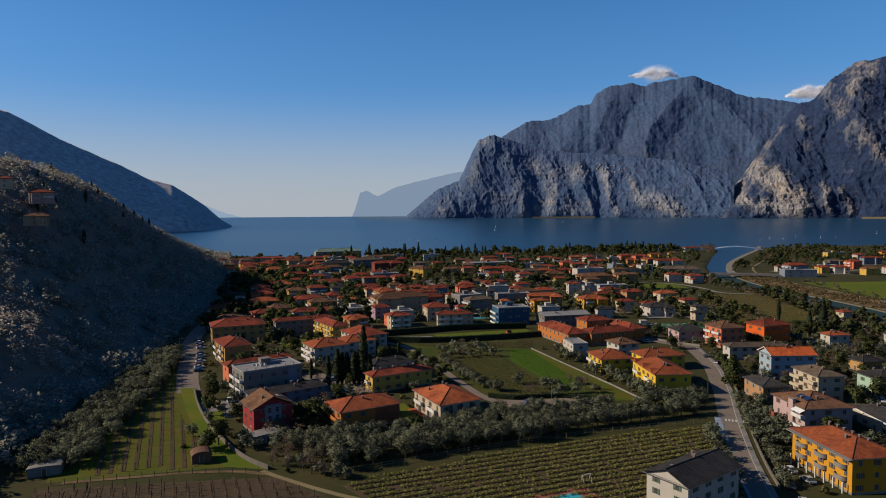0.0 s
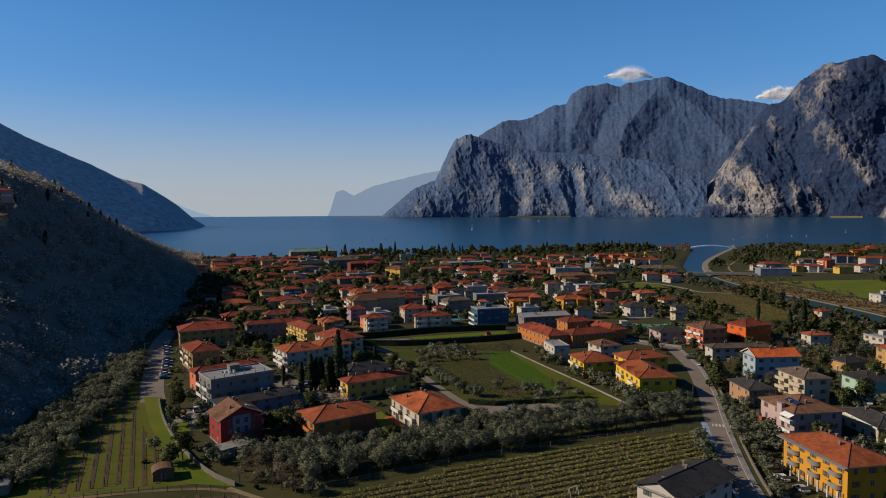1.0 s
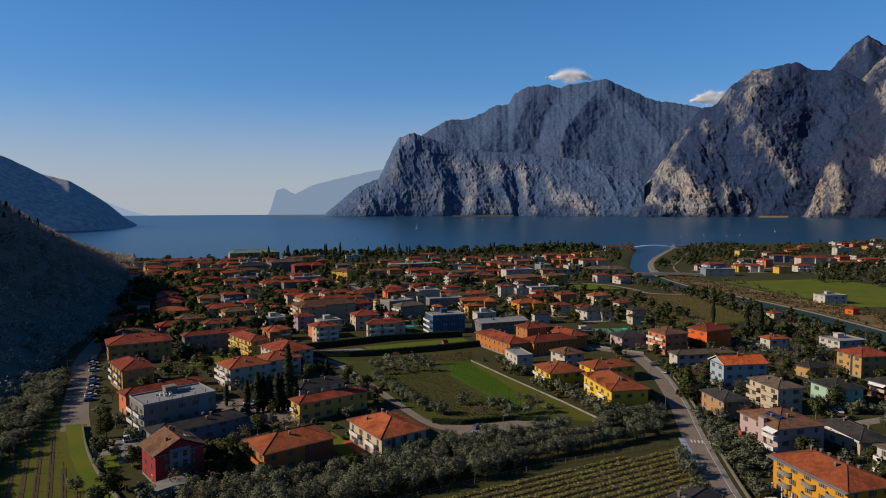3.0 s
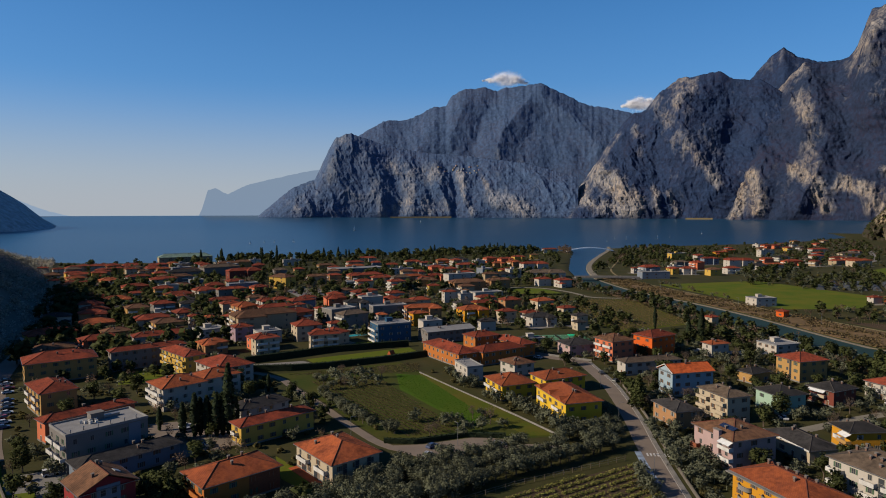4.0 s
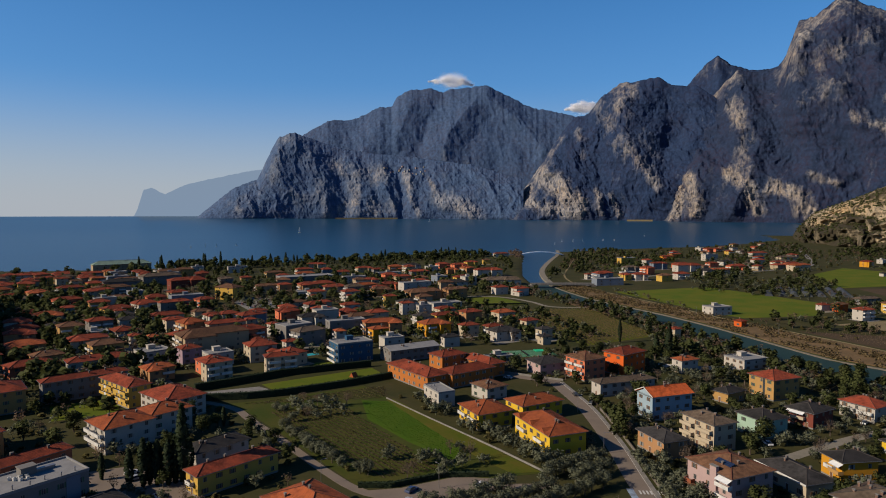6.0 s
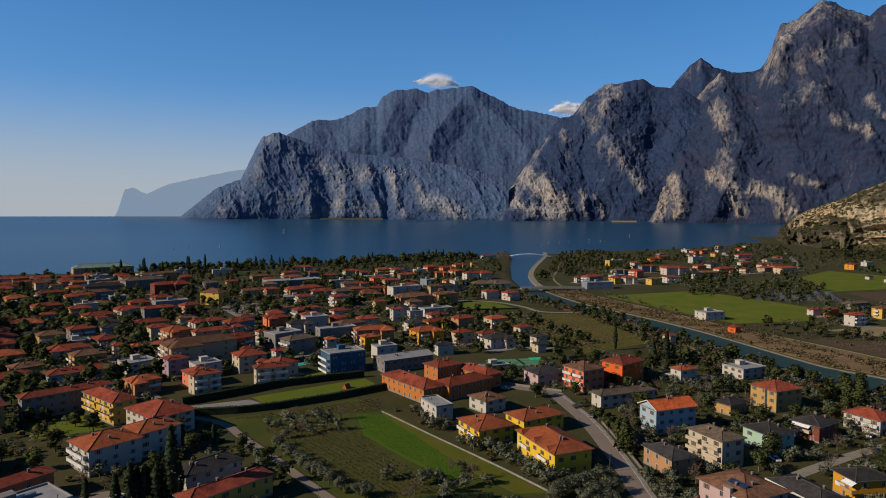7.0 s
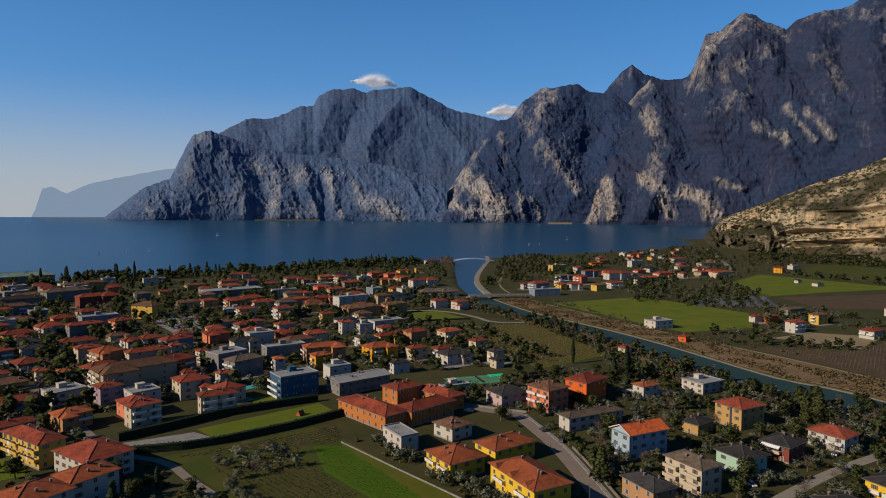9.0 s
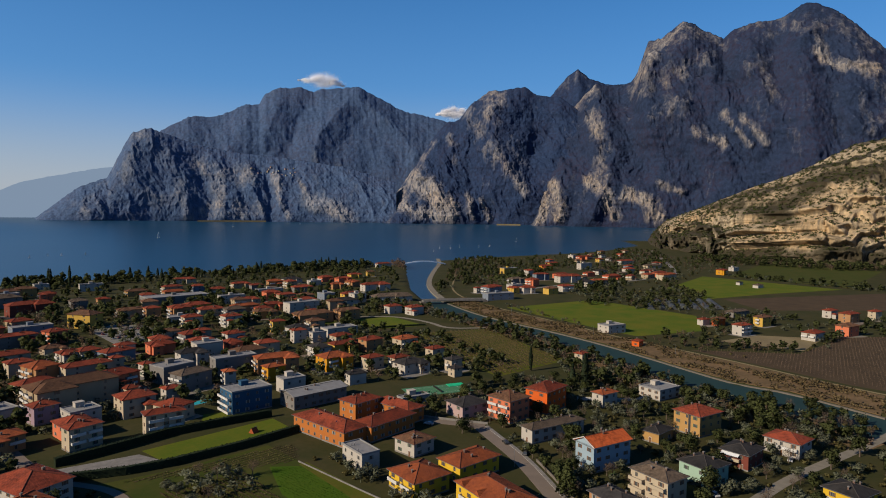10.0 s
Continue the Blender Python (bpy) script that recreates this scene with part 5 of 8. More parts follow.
# pink house: stair tower on its sunlit side, awning over stacked balconies, roof panels
lf, n = face("left", 16.2, 16.9)
part("stair_tower", Build().box(-1.1, 1.1, -0.9, 0.1, -0.3, 10.4).box(-1.25, 1.25, -1.05, 0.2, 10.4, 10.6, 1).mesh("stair_tower", WALL["pink"], M_CONC), pink, lf @ pose(2.2, 0, 0))
for z in (3.0, 6.0):
    long_balcony(pink, lf, 4.6, z, 5.7, 1.6)
awning(pink, lf, 5.7, 8.5, 4.4, 1.7, M_CANVAS)
long_balcony(pink, lf, 2.6, 3.0, -6.2, 1.6, M_BRICK)
for i, y0 in enumerate((-3.4, -0.6)):
    pb = Build()
    for k in range(3):
        pb.box(-0.9, 0.9, k * 0.92 - 1.35, k * 0.92 - 0.47, 0.10, 0.18)
    part("solar_panels", pb.mesh("solar_panels", M_PANEL), pink, pose(-3.9, y0, 9 + 2.9 * 0.52 + 0.05, 0, -19.6, 0), "dark blue solar panels")
part("porch_roof", Build().box(-2.3, 2.3, -2.2, 0, 2.7, 2.85).box(-2.2, -2.05, -2.1, -1.95, 0, 2.7, 1).box(2.05, 2.2, -2.1, -1.95, 0, 2.7, 1).mesh("porch_roof", ROOF["brown"], M_TRIM), pink, lf @ pose(-5.2, 0, 0))

# amber flats: grey eave slabs, rounded balconies, open ground floor on white posts, a row of chimneys
lf, n = face("left", 14.0, 22.5)
part("eave_slab", Build().box(-n / 2 - 0.8, n / 2 + 0.8, -1.6, 0.05, 8.55, 8.78).mesh("eave_slab", M_CONC), amber_flats, lf)
for z in (2.9, 5.8):
    for u in (-6.6, 0.4, 7.2):
        long_balcony(amber_flats, lf, 3.8, z, u, 1.3, M_CONC, True)
for i in range(7):
    part("post", Build().box(-0.16, 0.16, -0.16, 0.16, 0, 2.75).mesh("post", M_TRIM), amber_flats, lf @ pose(-9.3 + i * 3.1, -1.3, 0))
chimneys_at(amber_flats, [(2.5 + 0.25 * (i % 2), 8.2 - i * 2.6, 10.5) for i in range(6)])

# white flats: balcony stacks, a dark stair window, many chimneys
lf, n = face("left", 16.6, 18.6)
for z in (3.1, 6.2):
    long_balcony(white_flats, lf, 4.0, z, -6.4, 1.6)
    long_balcony(white_flats, lf, 3.6, z, 2.0, 1.4)
    long_balcony(white_flats, lf, 3.0, z, 6.9, 1.4)
band_window(white_flats, lf, 4.7, 1.0, 8.6, 1.3)
chimneys_at(white_flats, [(-4.5, 5.5, 10.6), (-4.0, 0.5, 11.2), (-5.5, -3.0, 10.4), (3.5, 6.5, 11), (1.0, 7.4, 10.6), (5.2, 2.0, 11)])

# red gabled house: pale grey centre with a dark balcony, a skylight
fr, n = face("front", 13.5, 12.4)
part("facing", Build().box(-2.6, 2.6, -0.12, 0.02, 0.1, 8.6).mesh("facing", WALL["blue_grey"]), red_gable, fr, "pale grey rendered centre panel")
for z in (3.6, 6.2):
    band_window(red_gable, fr @ pose(0, -0.13, 0), 1.2, z, z + 1.6, 1.1)
    band_window(red_gable, fr @ pose(0, -0.13, 0), -1.2, z, z + 1.6, 1.1)
long_balcony(red_gable, fr, 5.6, 2.9, 0, 1.3, M_SHUT[0])
skylight(red_gable, pose(3.4, -1.2, 8 + 3.2 * 0.5 + 0.12, 0, 25.4, 0))

# grey flat-roofed building: cooling units, vent row, recessed blue-grey panel
fr, n = face("front", 22.4, 13.8, 0.12)
part("facing", Build().box(-1.7, 1.7, -0.10, 0.02, 0.2, 10.2).mesh("facing", WALL["blue_grey"]), grey_flat, fr @ pose(7.2, 0, 0), "blue-grey stair panel")
for i, (ux, uy) in enumerate(((-3.4, 0.6), (-2.0, 1.4), (-2.6, -0.6), (-0.7, 0.9), (-4.3, 1.9), (-1.1, -0.9))):
    unit = part("cooling_unit", Build().box(-0.5, 0.5, -0.3, 0.3, 0, 0.75).box(-0.55, 0.55, -0.35, 0.35, 0.75, 0.8).mesh("cooling_unit", M_TRIM), grey_flat, pose(ux, uy, 10.75, 0, 0, 17 * i))
    part("fan_grille", Build().tube(0, 0, 0.8, 0.84, 0.24, 0.24, 10).mesh("fan_grille", M_PANE), unit)
for i in range(6):
    part("vent_pipe", VENT, grey_flat, pose(-9.5 + 3.6 * i, -5.6 + (i % 2) * 0.8, 11.2))
part("roof_hatch", Build().box(-2.8, 2.8, -0.55, 0.55, 0.0, 0.7).box(-2.9, 2.9, -0.65, 0.65, 0.7, 0.82).mesh("roof_hatch", M_METAL), grey_flat, pose(3.6, 2.4, 10.75))

# cream house: terrace along the sunlit side, loggias, dark window bands
lf, n = face("left", 15.9, 21.2)
part("terrace", Build().box(-n / 2, n / 2, -2.6, 0, -0.3, 0.14).mesh("terrace", M_TERRACE), cream, lf, "terracotta paved terrace")
for u in (-5.5, 1.5, 6.5):
    part("loggia", Build().box(-1.3, 1.3, -0.05, 0.02, 0.1, 2.6, 1).box(-1.42, -1.3, -0.12, 0.02, 0.1, 2.7).box(1.3, 1.42, -0.12, 0.02, 0.1, 2.7).box(-1.42, 1.42, -0.12, 0.02, 2.6, 2.74).mesh("loggia", M_TRIM, M_PANE), cream, lf @ pose(u, 0, 0))
fr, n = face("front", 15.9, 21.2)
for u in (-3.6, 0.2, 3.9):
    band_window(cream, fr @ pose(0, -0.1, 0), u, 0.6, 5.8, 1.2)

# orange house: brick-faced front
fr, n = face("front", 21.3, 14.2)
part("facing", Build().box(1.5, n / 2 - 0.05, -0.06, 0.02, 0.5, 5.9).mesh("facing", M_BRICK), orange_house, fr, "brick-faced end of the front")

# navy flats: white balcony decks along the sunlit end
lf, n = face("left", 19.5, 13.7, 0.12)
for z in (0.4, 3.4, 6.6):
    long_balcony(navy, lf, 11.5, z, 0, 1.8)

# stacked balconies on the other sunlit faces
lf, n = face("left", 10.6, 15.6)
for z in (0.3, 3.3, 6.4):
    long_balcony(terraced, lf, 5.4, z, -4.2, 1.6, WALL["cream"])
    long_balcony(terraced, lf, 5.4, z, 4.0, 1.6, WALL["cream"])
lf, n = face("left", 13.9, 11.4)
long_balcony(maroon, lf, 7.0, 3.0, -1.2, 1.6, WALL["cream"])
awning(maroon, lf, -1.2, 5.7, 6.5, 1.6, M_CANVAS)
lf, n = face("left", 10.2, 26.5)
for z in (3.0, 6.0):
    for u in (-9, -2.5, 4, 10):
        long_balcony(yellow_wing, lf, 4.6, z, u, 1.4, WALL["yellow"])
lf, n = face("left", 17.5, 15.6)
for z in (2.9, 5.7):
    long_balcony(white_a, lf, 11.5, z, 0, 1.6)
lf, n = face("left", 12.9, 9.6)
long_balcony(amber_house, lf, 4.2, 2.9, 2.6, 1.7, WALL["ochre"])
awning(amber_house, lf, 2.6, 5.9, 4.0, 1.6, M_CANVAS)
lf, n = face("left", 15.7, 14.1)
part("recess", Build().box(-0.55, 0.55, -0.04, 0.03, 0.2, 8.6).mesh("recess", M_PANE), ochre, lf @ pose(1.4, 0, 0), "dark glazed slot between two volumes")
lf, n = face("left", 11.2, 19.2)
part("fascia", Build().box(-n / 2 - 0.6, n / 2 + 0.6, -0.85, -0.72, 4.1, 4.62).mesh("fascia", M_TRIM), slate_low, lf, "white roof fascia")
lf, n = face("left", 19.3, 10.7, 0.12)
part("verge", Build().poly([(-5.6, -0.18, 9.35), (0, -0.18, 11.95), (5.6, -0.18, 9.35), (5.6, -0.18, 9.65), (0, -0.18, 12.25), (-5.6, -0.18, 9.65), (-5.6, -0.06, 9.35), (0, -0.06, 11.95), (5.6, -0.06, 9.35), (5.6, -0.06, 9.65), (0, -0.06, 12.25), (-5.6, -0.06, 9.65)], [(0, 1, 4, 5), (1, 2, 3, 4), (6, 11, 10, 7), (7, 10, 9, 8), (5, 4, 10, 11), (4, 3, 9, 10), (0, 6, 7, 1), (1, 7, 8, 2), (0, 5, 11, 6), (2, 8, 9, 3)]).mesh("verge", M_TRIM), blue_house, lf, "white verge board")
lf, n = face("left", 14.8, 25.1)
for u in (-8, 0, 8):
    gb = Build()
    gb.poly([(u - 1.5, -0.7, 7.35), (u + 1.5, -0.7, 7.35), (u, -0.7, 9.0), (u, 3.4, 9.0)], [(0, 1, 2), (1, 3, 2), (0, 2, 3)])
    part("gablet", gb.mesh("gablet", ROOF["orange"]), lemon_long, lf)
house(102, 1000, 4, 70, 18, 11, "beige", "verdigris", "hip", False, "", 4.5, 2)

# smaller houses filling the lanes of the old town and the quarters behind
fill = random.Random(5)


def fill_quarter(poly, step, count):
    made = 0
    xs, ys = [p[0] for p in poly], [p[1] for p in poly]
    y = min(ys)
    while y < max(ys) and made < count:
        x = min(xs)
        while x < max(xs):
            px, py = x + fill.uniform(-0.25, 0.25) * step, y + fill.uniform(-0.25, 0.25) * step
            w, d = fill.choice((fill.uniform(12, 17), fill.uniform(16, 26))), fill.uniform(10, 14)
            ok = sum((b[1] > py) != (c[1] > py) and px < (c[0] - b[0]) * (py - b[1]) / (c[1] - b[1]) + b[0] for b, c in zip(poly, poly[1:] + poly[:1])) % 2
            if ok and all(math.hypot(px - f[0], py - f[1]) > 0.52 * (max(w, d) + min(max(f[3], f[4]), 2.0 * min(f[3], f[4]))) for f in FOOTPRINTS):
                house(px, py, (9 if px < 150 else -6) + fill.uniform(-9, 9), w, d, fill.choice((5.8, 6.2, 6.4, 8.8)), *fill.choice((("cream", "red"), ("grey", "red"), ("apricot", "orange"), ("beige", "red"), ("beige", "brown"), ("grey", "taupe"), ("salmon", "red"), ("ochre", "brown"), ("salmon", "red"), ("white", "slate"), ("blue_grey", "red"), ("yellow", "red"), ("white", "pale", "flat"), ("blue_grey", "pale", "flat"))))
                made += 1
            x += step
        y += step * 0.85


fill_quarter([(-25, 400), (150, 392), (200, 400), (215, 440), (200, 560), (140, 570), (-22, 580)], 27, 45)
fill_quarter([(215, 440), (280, 430), (310, 470), (305, 530), (200, 560)], 28, 12)
fill_quarter([(-22, 590), (140, 600), (142, 670), (60, 760), (-25, 760)], 28, 32)
fill_quarter([(200, 580), (330, 580), (420, 640), (400, 700), (240, 780), (190, 700)], 31, 24)
fill_quarter([(-45, 780), (60, 770), (180, 830), (160, 930), (-50, 990)], 27, 40)
fill_quarter([(240, 790), (400, 720), (480, 740), (560, 850), (480, 930), (240, 930)], 42, 18)
fill_quarter([(520, 560), (640, 560), (780, 570), (920, 560), (1080, 640), (1090, 730), (880, 700), (740, 700), (640, 670)], 50, 18)
fill_quarter([(880, 720), (1100, 760), (1380, 860), (1360, 930), (1000, 860)], 70, 12)

# ---------------------------------------------------------------- roads, paths and fields
M_BLUEPAINT = material("blue_road_paint", (0.20, 0.26, 0.34), (0.13, 0.15, 0.18), 0.6, 0.8)
MAIN = [(96, 100), (105, 126), (116.5, 146), (126, 162.5), (150.5, 199), (163, 216), (176, 236), (189, 257), (199, 279), (205, 292)]
main = rounded(MAIN, 2)
ribbon("road", main, 5.8, -0.3, 0.06, M_ASPHALT, "worn grey asphalt street between gardens", "road")
ribbon("pavement", main, 1.2, -0.3, 0.16, M_CONC, "narrow concrete pavement with a kerb beside the street", "pavement", shift=-3.5)
ribbon("trim_edge_line", main, 0.14, 0.05, 0.064, M_PAINT, "white painted edge line on the street", "road marking", shift=-2.6)
ribbon("trim_blue_strip", rounded([(132.0, 175.8), (138.8, 187.2), (144.4, 195.6)], 2), 1.9, 0.03, 0.066, M_BLUEPAINT, "worn blue painted strip along the street", "road marking")
ribbon("trim_blue_edge", [p for p in main if p[1] < 176], 0.7, 0.03, 0.066, M_BLUEPAINT, "worn blue strip along the edge of the street", "road marking", shift=2.4)
NORTH = rounded([(207, 291), (199, 305), (192, 320), (186, 334), (182, 352), (190, 385)], 2)
ribbon("road_north", NORTH, 5.5, -0.3, 0.05, M_ASPHALT, "narrow asphalt side street lined with a wall", "road")
LEFT = rounded([(-27, 276), (-30, 295), (-34, 340), (-39, 389), (-33, 470), (-20, 590), (-12, 700), (-14, 900)], 2)
ribbon("road_left", LEFT, 8.5, -0.3, 0.06, M_ASPHALT, "asphalt road with parked cars below the hillside", "road")
TRACK = rounded([(-27, 278), (-23, 253), (-16, 226), (-7, 202), (1, 190), (21, 168), (44, 152), (70, 138)], 2)
ribbon("path_track", TRACK[17:], 1.5, -0.3, 0.05, M_STRAW, "pale gravel track beside the vineyard", "path")
ribbon("path_field_edge", rounded([(-48, 197), (-30, 196), (-8, 194), (3, 188)], 2), 1.5, -0.3, 0.04, M_BANK, "dry grass track along the field edge", "path")
LOTWAY = rounded([(62, 347), (71, 331), (71, 314), (74, 290), (76, 257), (79, 233), (88, 225), (100, 221), (116, 216), (128, 208)], 2)
ribbon("road_lane", LOTWAY, 3.2, -0.3, 0.05, M_ASPHALT, "grey lane curving round the olive field", "road")
sheet("pavement_lot", [(78, 236), (90, 231), (108, 229), (118, 220), (104, 216), (86, 219)], 0.07, M_ASPHALT, "small asphalt car park by the olive trees", "car park")
LANE = rounded([(196, 184), (219, 183), (245, 181), (278, 175), (304, 170), (330, 166)], 2)
ribbon("road_lane_east", LANE, 4.2, -0.3, 0.05, M_PATH, "pale concrete lane between the houses", "road")
LEVEE = rounded([(392, 120), (395, 182), (401, 214), (413, 256), (424, 313), (433, 362), (450, 411), (469, 487), (488, 548), (512, 600), (560, 662), (640, 735), (750, 840), (850, 925)], 2)
ribbon("path_levee", LEVEE, 2.2, -0.3, 0.08, M_STRAW, "pale gravel path on the river embankment", "path")
ribbon("path_promenade", rounded([(500, 560), (560, 590), (700, 600), (800, 560), (960, 560), (1100, 640), (1400, 820), (1600, 940)], 2), 7, -0.3, 0.08, M_CONC, "pale main road on the far side of the river", "road")
ribbon("path_vineyard", rounded([(318, 570), (345, 562), (370, 543), (372, 500), (361, 470), (385, 452), (402, 440)], 2), 4, -0.3, 0.08, M_PATH, "pale gravel track beside the vineyard", "path")
TOWN = rounded([(44, 480), (47, 455), (50, 420), (53, 393), (54, 372), (60, 352)], 2)
ribbon("road_town", TOWN, 6.5, -0.3, 0.055, M_ASPHALT, "asphalt street running into the town", "road")
sheet("pavement_town_lot", [(50, 450), (62, 447), (62, 436), (51, 437)], 0.075, M_ASPHALT, "asphalt car park beside the town street", "car park")
sheet("pavement_piazza", [(148, 580), (186, 565), (190, 640), (172, 660), (150, 640)], 0.06, M_CONC, "pale paved car park in the town", "car park")
sheet("pavement_yard", [(12, 252), (40, 258), (40, 270), (26, 290), (14, 292), (16, 274)], 0.05, M_ASPHALT, "asphalt yard between the houses", "yard")
sheet("pavement_van_yard", [(-24, 262), (-8, 262), (-3, 250), (-10, 240), (-20, 246)], 0.05, M_CONC, "pale concrete forecourt", "yard")
sheet("pavement_drive", [(60, 353), (62, 363), (88, 358), (92, 346), (78, 347)], 0.06, M_CONC, "pale concrete drive behind the hedge", "yard")
sheet("lawn_hedged", [(92, 344), (145, 342), (146, 362), (90, 361)], 0.05, M_LAWN, "mown lawn between two hedges", "lawn")
sheet("lawn_north", [(117, 371), (131, 370), (147, 382), (126, 388)], 0.05, M_LAWN, "bright mown lawn", "lawn")
sheet("lawn_courtyard", [(8, 352), (30, 350), (34, 372), (8, 374)], 0.05, M_LAWN, "green courtyard lawn", "lawn")
sheet("field_middle", [(128, 309), (131, 217), (117, 222), (92, 234), (80, 240), (77, 282), (73, 326), (66, 340), (90, 335), (128, 334)], 0.04, M_MEADOW, "rough grass field with worn rows", "field")
sheet("field_crop", [(117.5, 314), (126, 307), (122.5, 248), (113.5, 239), (110, 262), (109, 291)], 0.09, M_CROP, "bright green strip of young crop", "field")
sheet("field_bare_strip", [(126.5, 309), (129.5, 309), (131, 218), (123, 222), (121.5, 246)], 0.10, M_VINEGRASS, "rough grassy strip beside the wall", "field")
sheet("field_rows", [(20, 176), (62, 185), (97, 189), (139, 189), (128, 166), (112, 140), (60, 140), (30, 156)], 0.04, M_SOIL, "brown soil of the row crop", "field")
sheet("field_vines_left", [(-52, 198), (-8, 196), (-16, 220), (-24, 250), (-30, 282), (-40, 335), (-52, 330), (-56, 250)], 0.04, M_VINEGRASS, "grassy vineyard with bare rows", "field")
sheet("field_vines_near", [(-52, 194), (4, 186), (20, 165), (50, 140), (50, 100), (-70, 100)], 0.03, M_SOIL, "bare brown vineyard rows", "field")
sheet("lawn_cream_house", [(47.5, 243), (52, 226), (55, 212), (50, 211), (45, 226)], 0.05, M_LAWN, "sunlit lawn beside the cream house", "lawn")
sheet("lawn_orange_house", [(15, 236), (22, 233), (22, 219), (16, 220)], 0.05, M_LAWN, "small lawn beside the orange house", "lawn")
sheet("lawn_track_yard", [(-20, 249), (-13, 248), (-11, 235), (-18, 237)], 0.06, M_LAWN, "small lawn behind the stone wall", "lawn")
sheet("lawn_left", [(-24.5, 281), (-20.4, 254), (-13.3, 227), (-4.6, 203), (2, 191.5), (-9, 196.5), (-17, 221), (-25, 251), (-31, 283)], 0.07, M_LAWN, "green grass bank beside the track", "lawn")
sheet("field_east_green", [(487, 512), (600, 487), (578, 363), (505, 326), (446, 350), (456, 400), (474, 470)], 0.05, M_LAWN, "wide green meadow beyond the river", "field")
sheet("field_east_plough", [(717, 394), (924, 284), (755, 251), (661, 334)], 0.05, M_SOIL, "ploughed brown field", "field")
sheet("field_east_far", [(773, 488), (965, 525), (930, 330), (817, 375), (702, 407)], 0.06, M_LAWN, "far green field with pale tracks", "field")
sheet("field_far_meadow", [(1000, 500), (1330, 560), (1300, 360), (960, 330)], 0.05, M_MEADOW, "pale meadow under the cliff", "field")
sheet("field_straw", [(474, 300), (520, 288), (543, 250), (483, 246)], 0.06, M_STRAW, "pale dry grass field", "field")
sheet("field_east_vines", [(428, 300), (470, 245), (560, 240), (640, 180), (560, 120), (402, 120), (404, 200)], 0.04, M_SOIL, "brown vineyard beside the embankment", "field")
sheet("field_west_vines", [(330, 468), (384, 446), (352, 372), (338, 340), (276, 342), (290, 400)], 0.04, M_VINEGRASS, "vineyard slope by the river", "field")
sheet("lawn_vines", [(326, 558), (366, 542), (358, 490), (318, 506)], 0.05, M_LAWN, "green grass plots with low hedges", "lawn")
sheet("lawn_estuary", [(700, 740), (790, 735), (760, 660), (640, 640)], 0.05, M_MEADOW, "dry meadow beside the estuary", "field")
sheet("bank_east", [(353, 176), (366, 218), (365, 246), (371, 266), (388, 309), (404, 352), (418, 405), (427, 460), (437, 499), (453, 540), (480, 586), (500, 585), (486, 552), (467, 490), (448, 413), (431, 364), (422, 315), (411, 257), (399, 215), (393, 182)], 0.03, M_BANK, "dry brown scrub on the embankment", "river bank")
sheet("bank_west", [(309, 166), (324, 232), (341, 287), (361, 333), (385, 397), (399, 463), (411, 514), (400, 514), (386, 463), (370, 400), (346, 338), (322, 290), (304, 235), (290, 170)], 0.03, M_BANK, "brown scrub on the near bank", "river bank")
_w, _e = rounded(WEST, 1), rounded(EAST, 1)
_band = np.linspace(125, 610, 90)
_wx, _ex = np.interp(_band, [p[1] for p in _w], [p[0] for p in _w]), np.interp(_band, [p[1] for p in _e], [p[0] for p in _e])
_v = [p for y, x0, x1 in zip(_band, _wx, _ex) for p in ((x0 - 2, y, -1.2), (x1 + 2, y, -1.2))]
tagged(new("water_river", mesh_of("water_river", _v, [(2 * i, 2 * i + 1, 2 * i + 3, 2 * i + 2) for i in range(89)], [M_RIVER])), "dark teal river between stone banks", "river", "", "structure")
STONES = rounded(EAST[1:12], 1)
ribbon("bank_quay", rounded(EAST[11:], 2), 7.0, -3.0, 0.25, M_PATH, "pale stone quay curving round the river mouth", "river bank", shift=-3.0)
ribbon("bank_stones", STONES, 1.6, -2.6, -0.55, M_STONE, "pale rubble edge along the river", "river bank", shift=-0.8)

# crossing stripes on the street
for i in range(7):
    d = Vector((main[20][0] - main[18][0], main[20][1] - main[18][1], 0)).normalized()
    c = Vector((147.5, 190.5, 0)) + Vector((-d.y, d.x, 0)) * (-3.0 + i * 1.0)
    o = thing("crossing_stripe", c.x, c.y, math.degrees(math.atan2(d.y, d.x)), "worn white painted crossing stripe on asphalt", "road marking", "crossing stripes", mesh=Build().box(-1.2, 1.2, -0.25, 0.25, 0.04, 0.068).mesh("crossing_stripe", M_PAINT))


# ---------------------------------------------------------------- walls, hedges, bridges
def garden_wall(points, height, label, thick=0.35, mat=M_STONE, name="garden_wall"):
    return ribbon(name, points, thick, -0.3, height, mat, label, "wall", "")


garden_wall(dense([(127.5, 311), (129, 278), (131.3, 239), (131.8, 216)], 8), 0.6, "low pale concrete wall along the olive field", 0.25, M_CONC)
garden_wall([(p[0] + 4.6, p[1] - 2.9) for p in main[10:30]], 1.0, "low stone wall beside the street")
garden_wall([(p[0] + 1.6, p[1] + 0.4) for p in TRACK[:18]], 1.3, "rough stone wall beside the track")
garden_wall([(p[0] + 2.9, p[1] + 0.6) for p in NORTH], 1.0, "pale railing wall beside the street", 0.25, M_CONC)
garden_wall(dense([(298, 262), (283, 270), (270, 286)], 6), 1.6, "white garden wall", 0.3, M_TRIM)


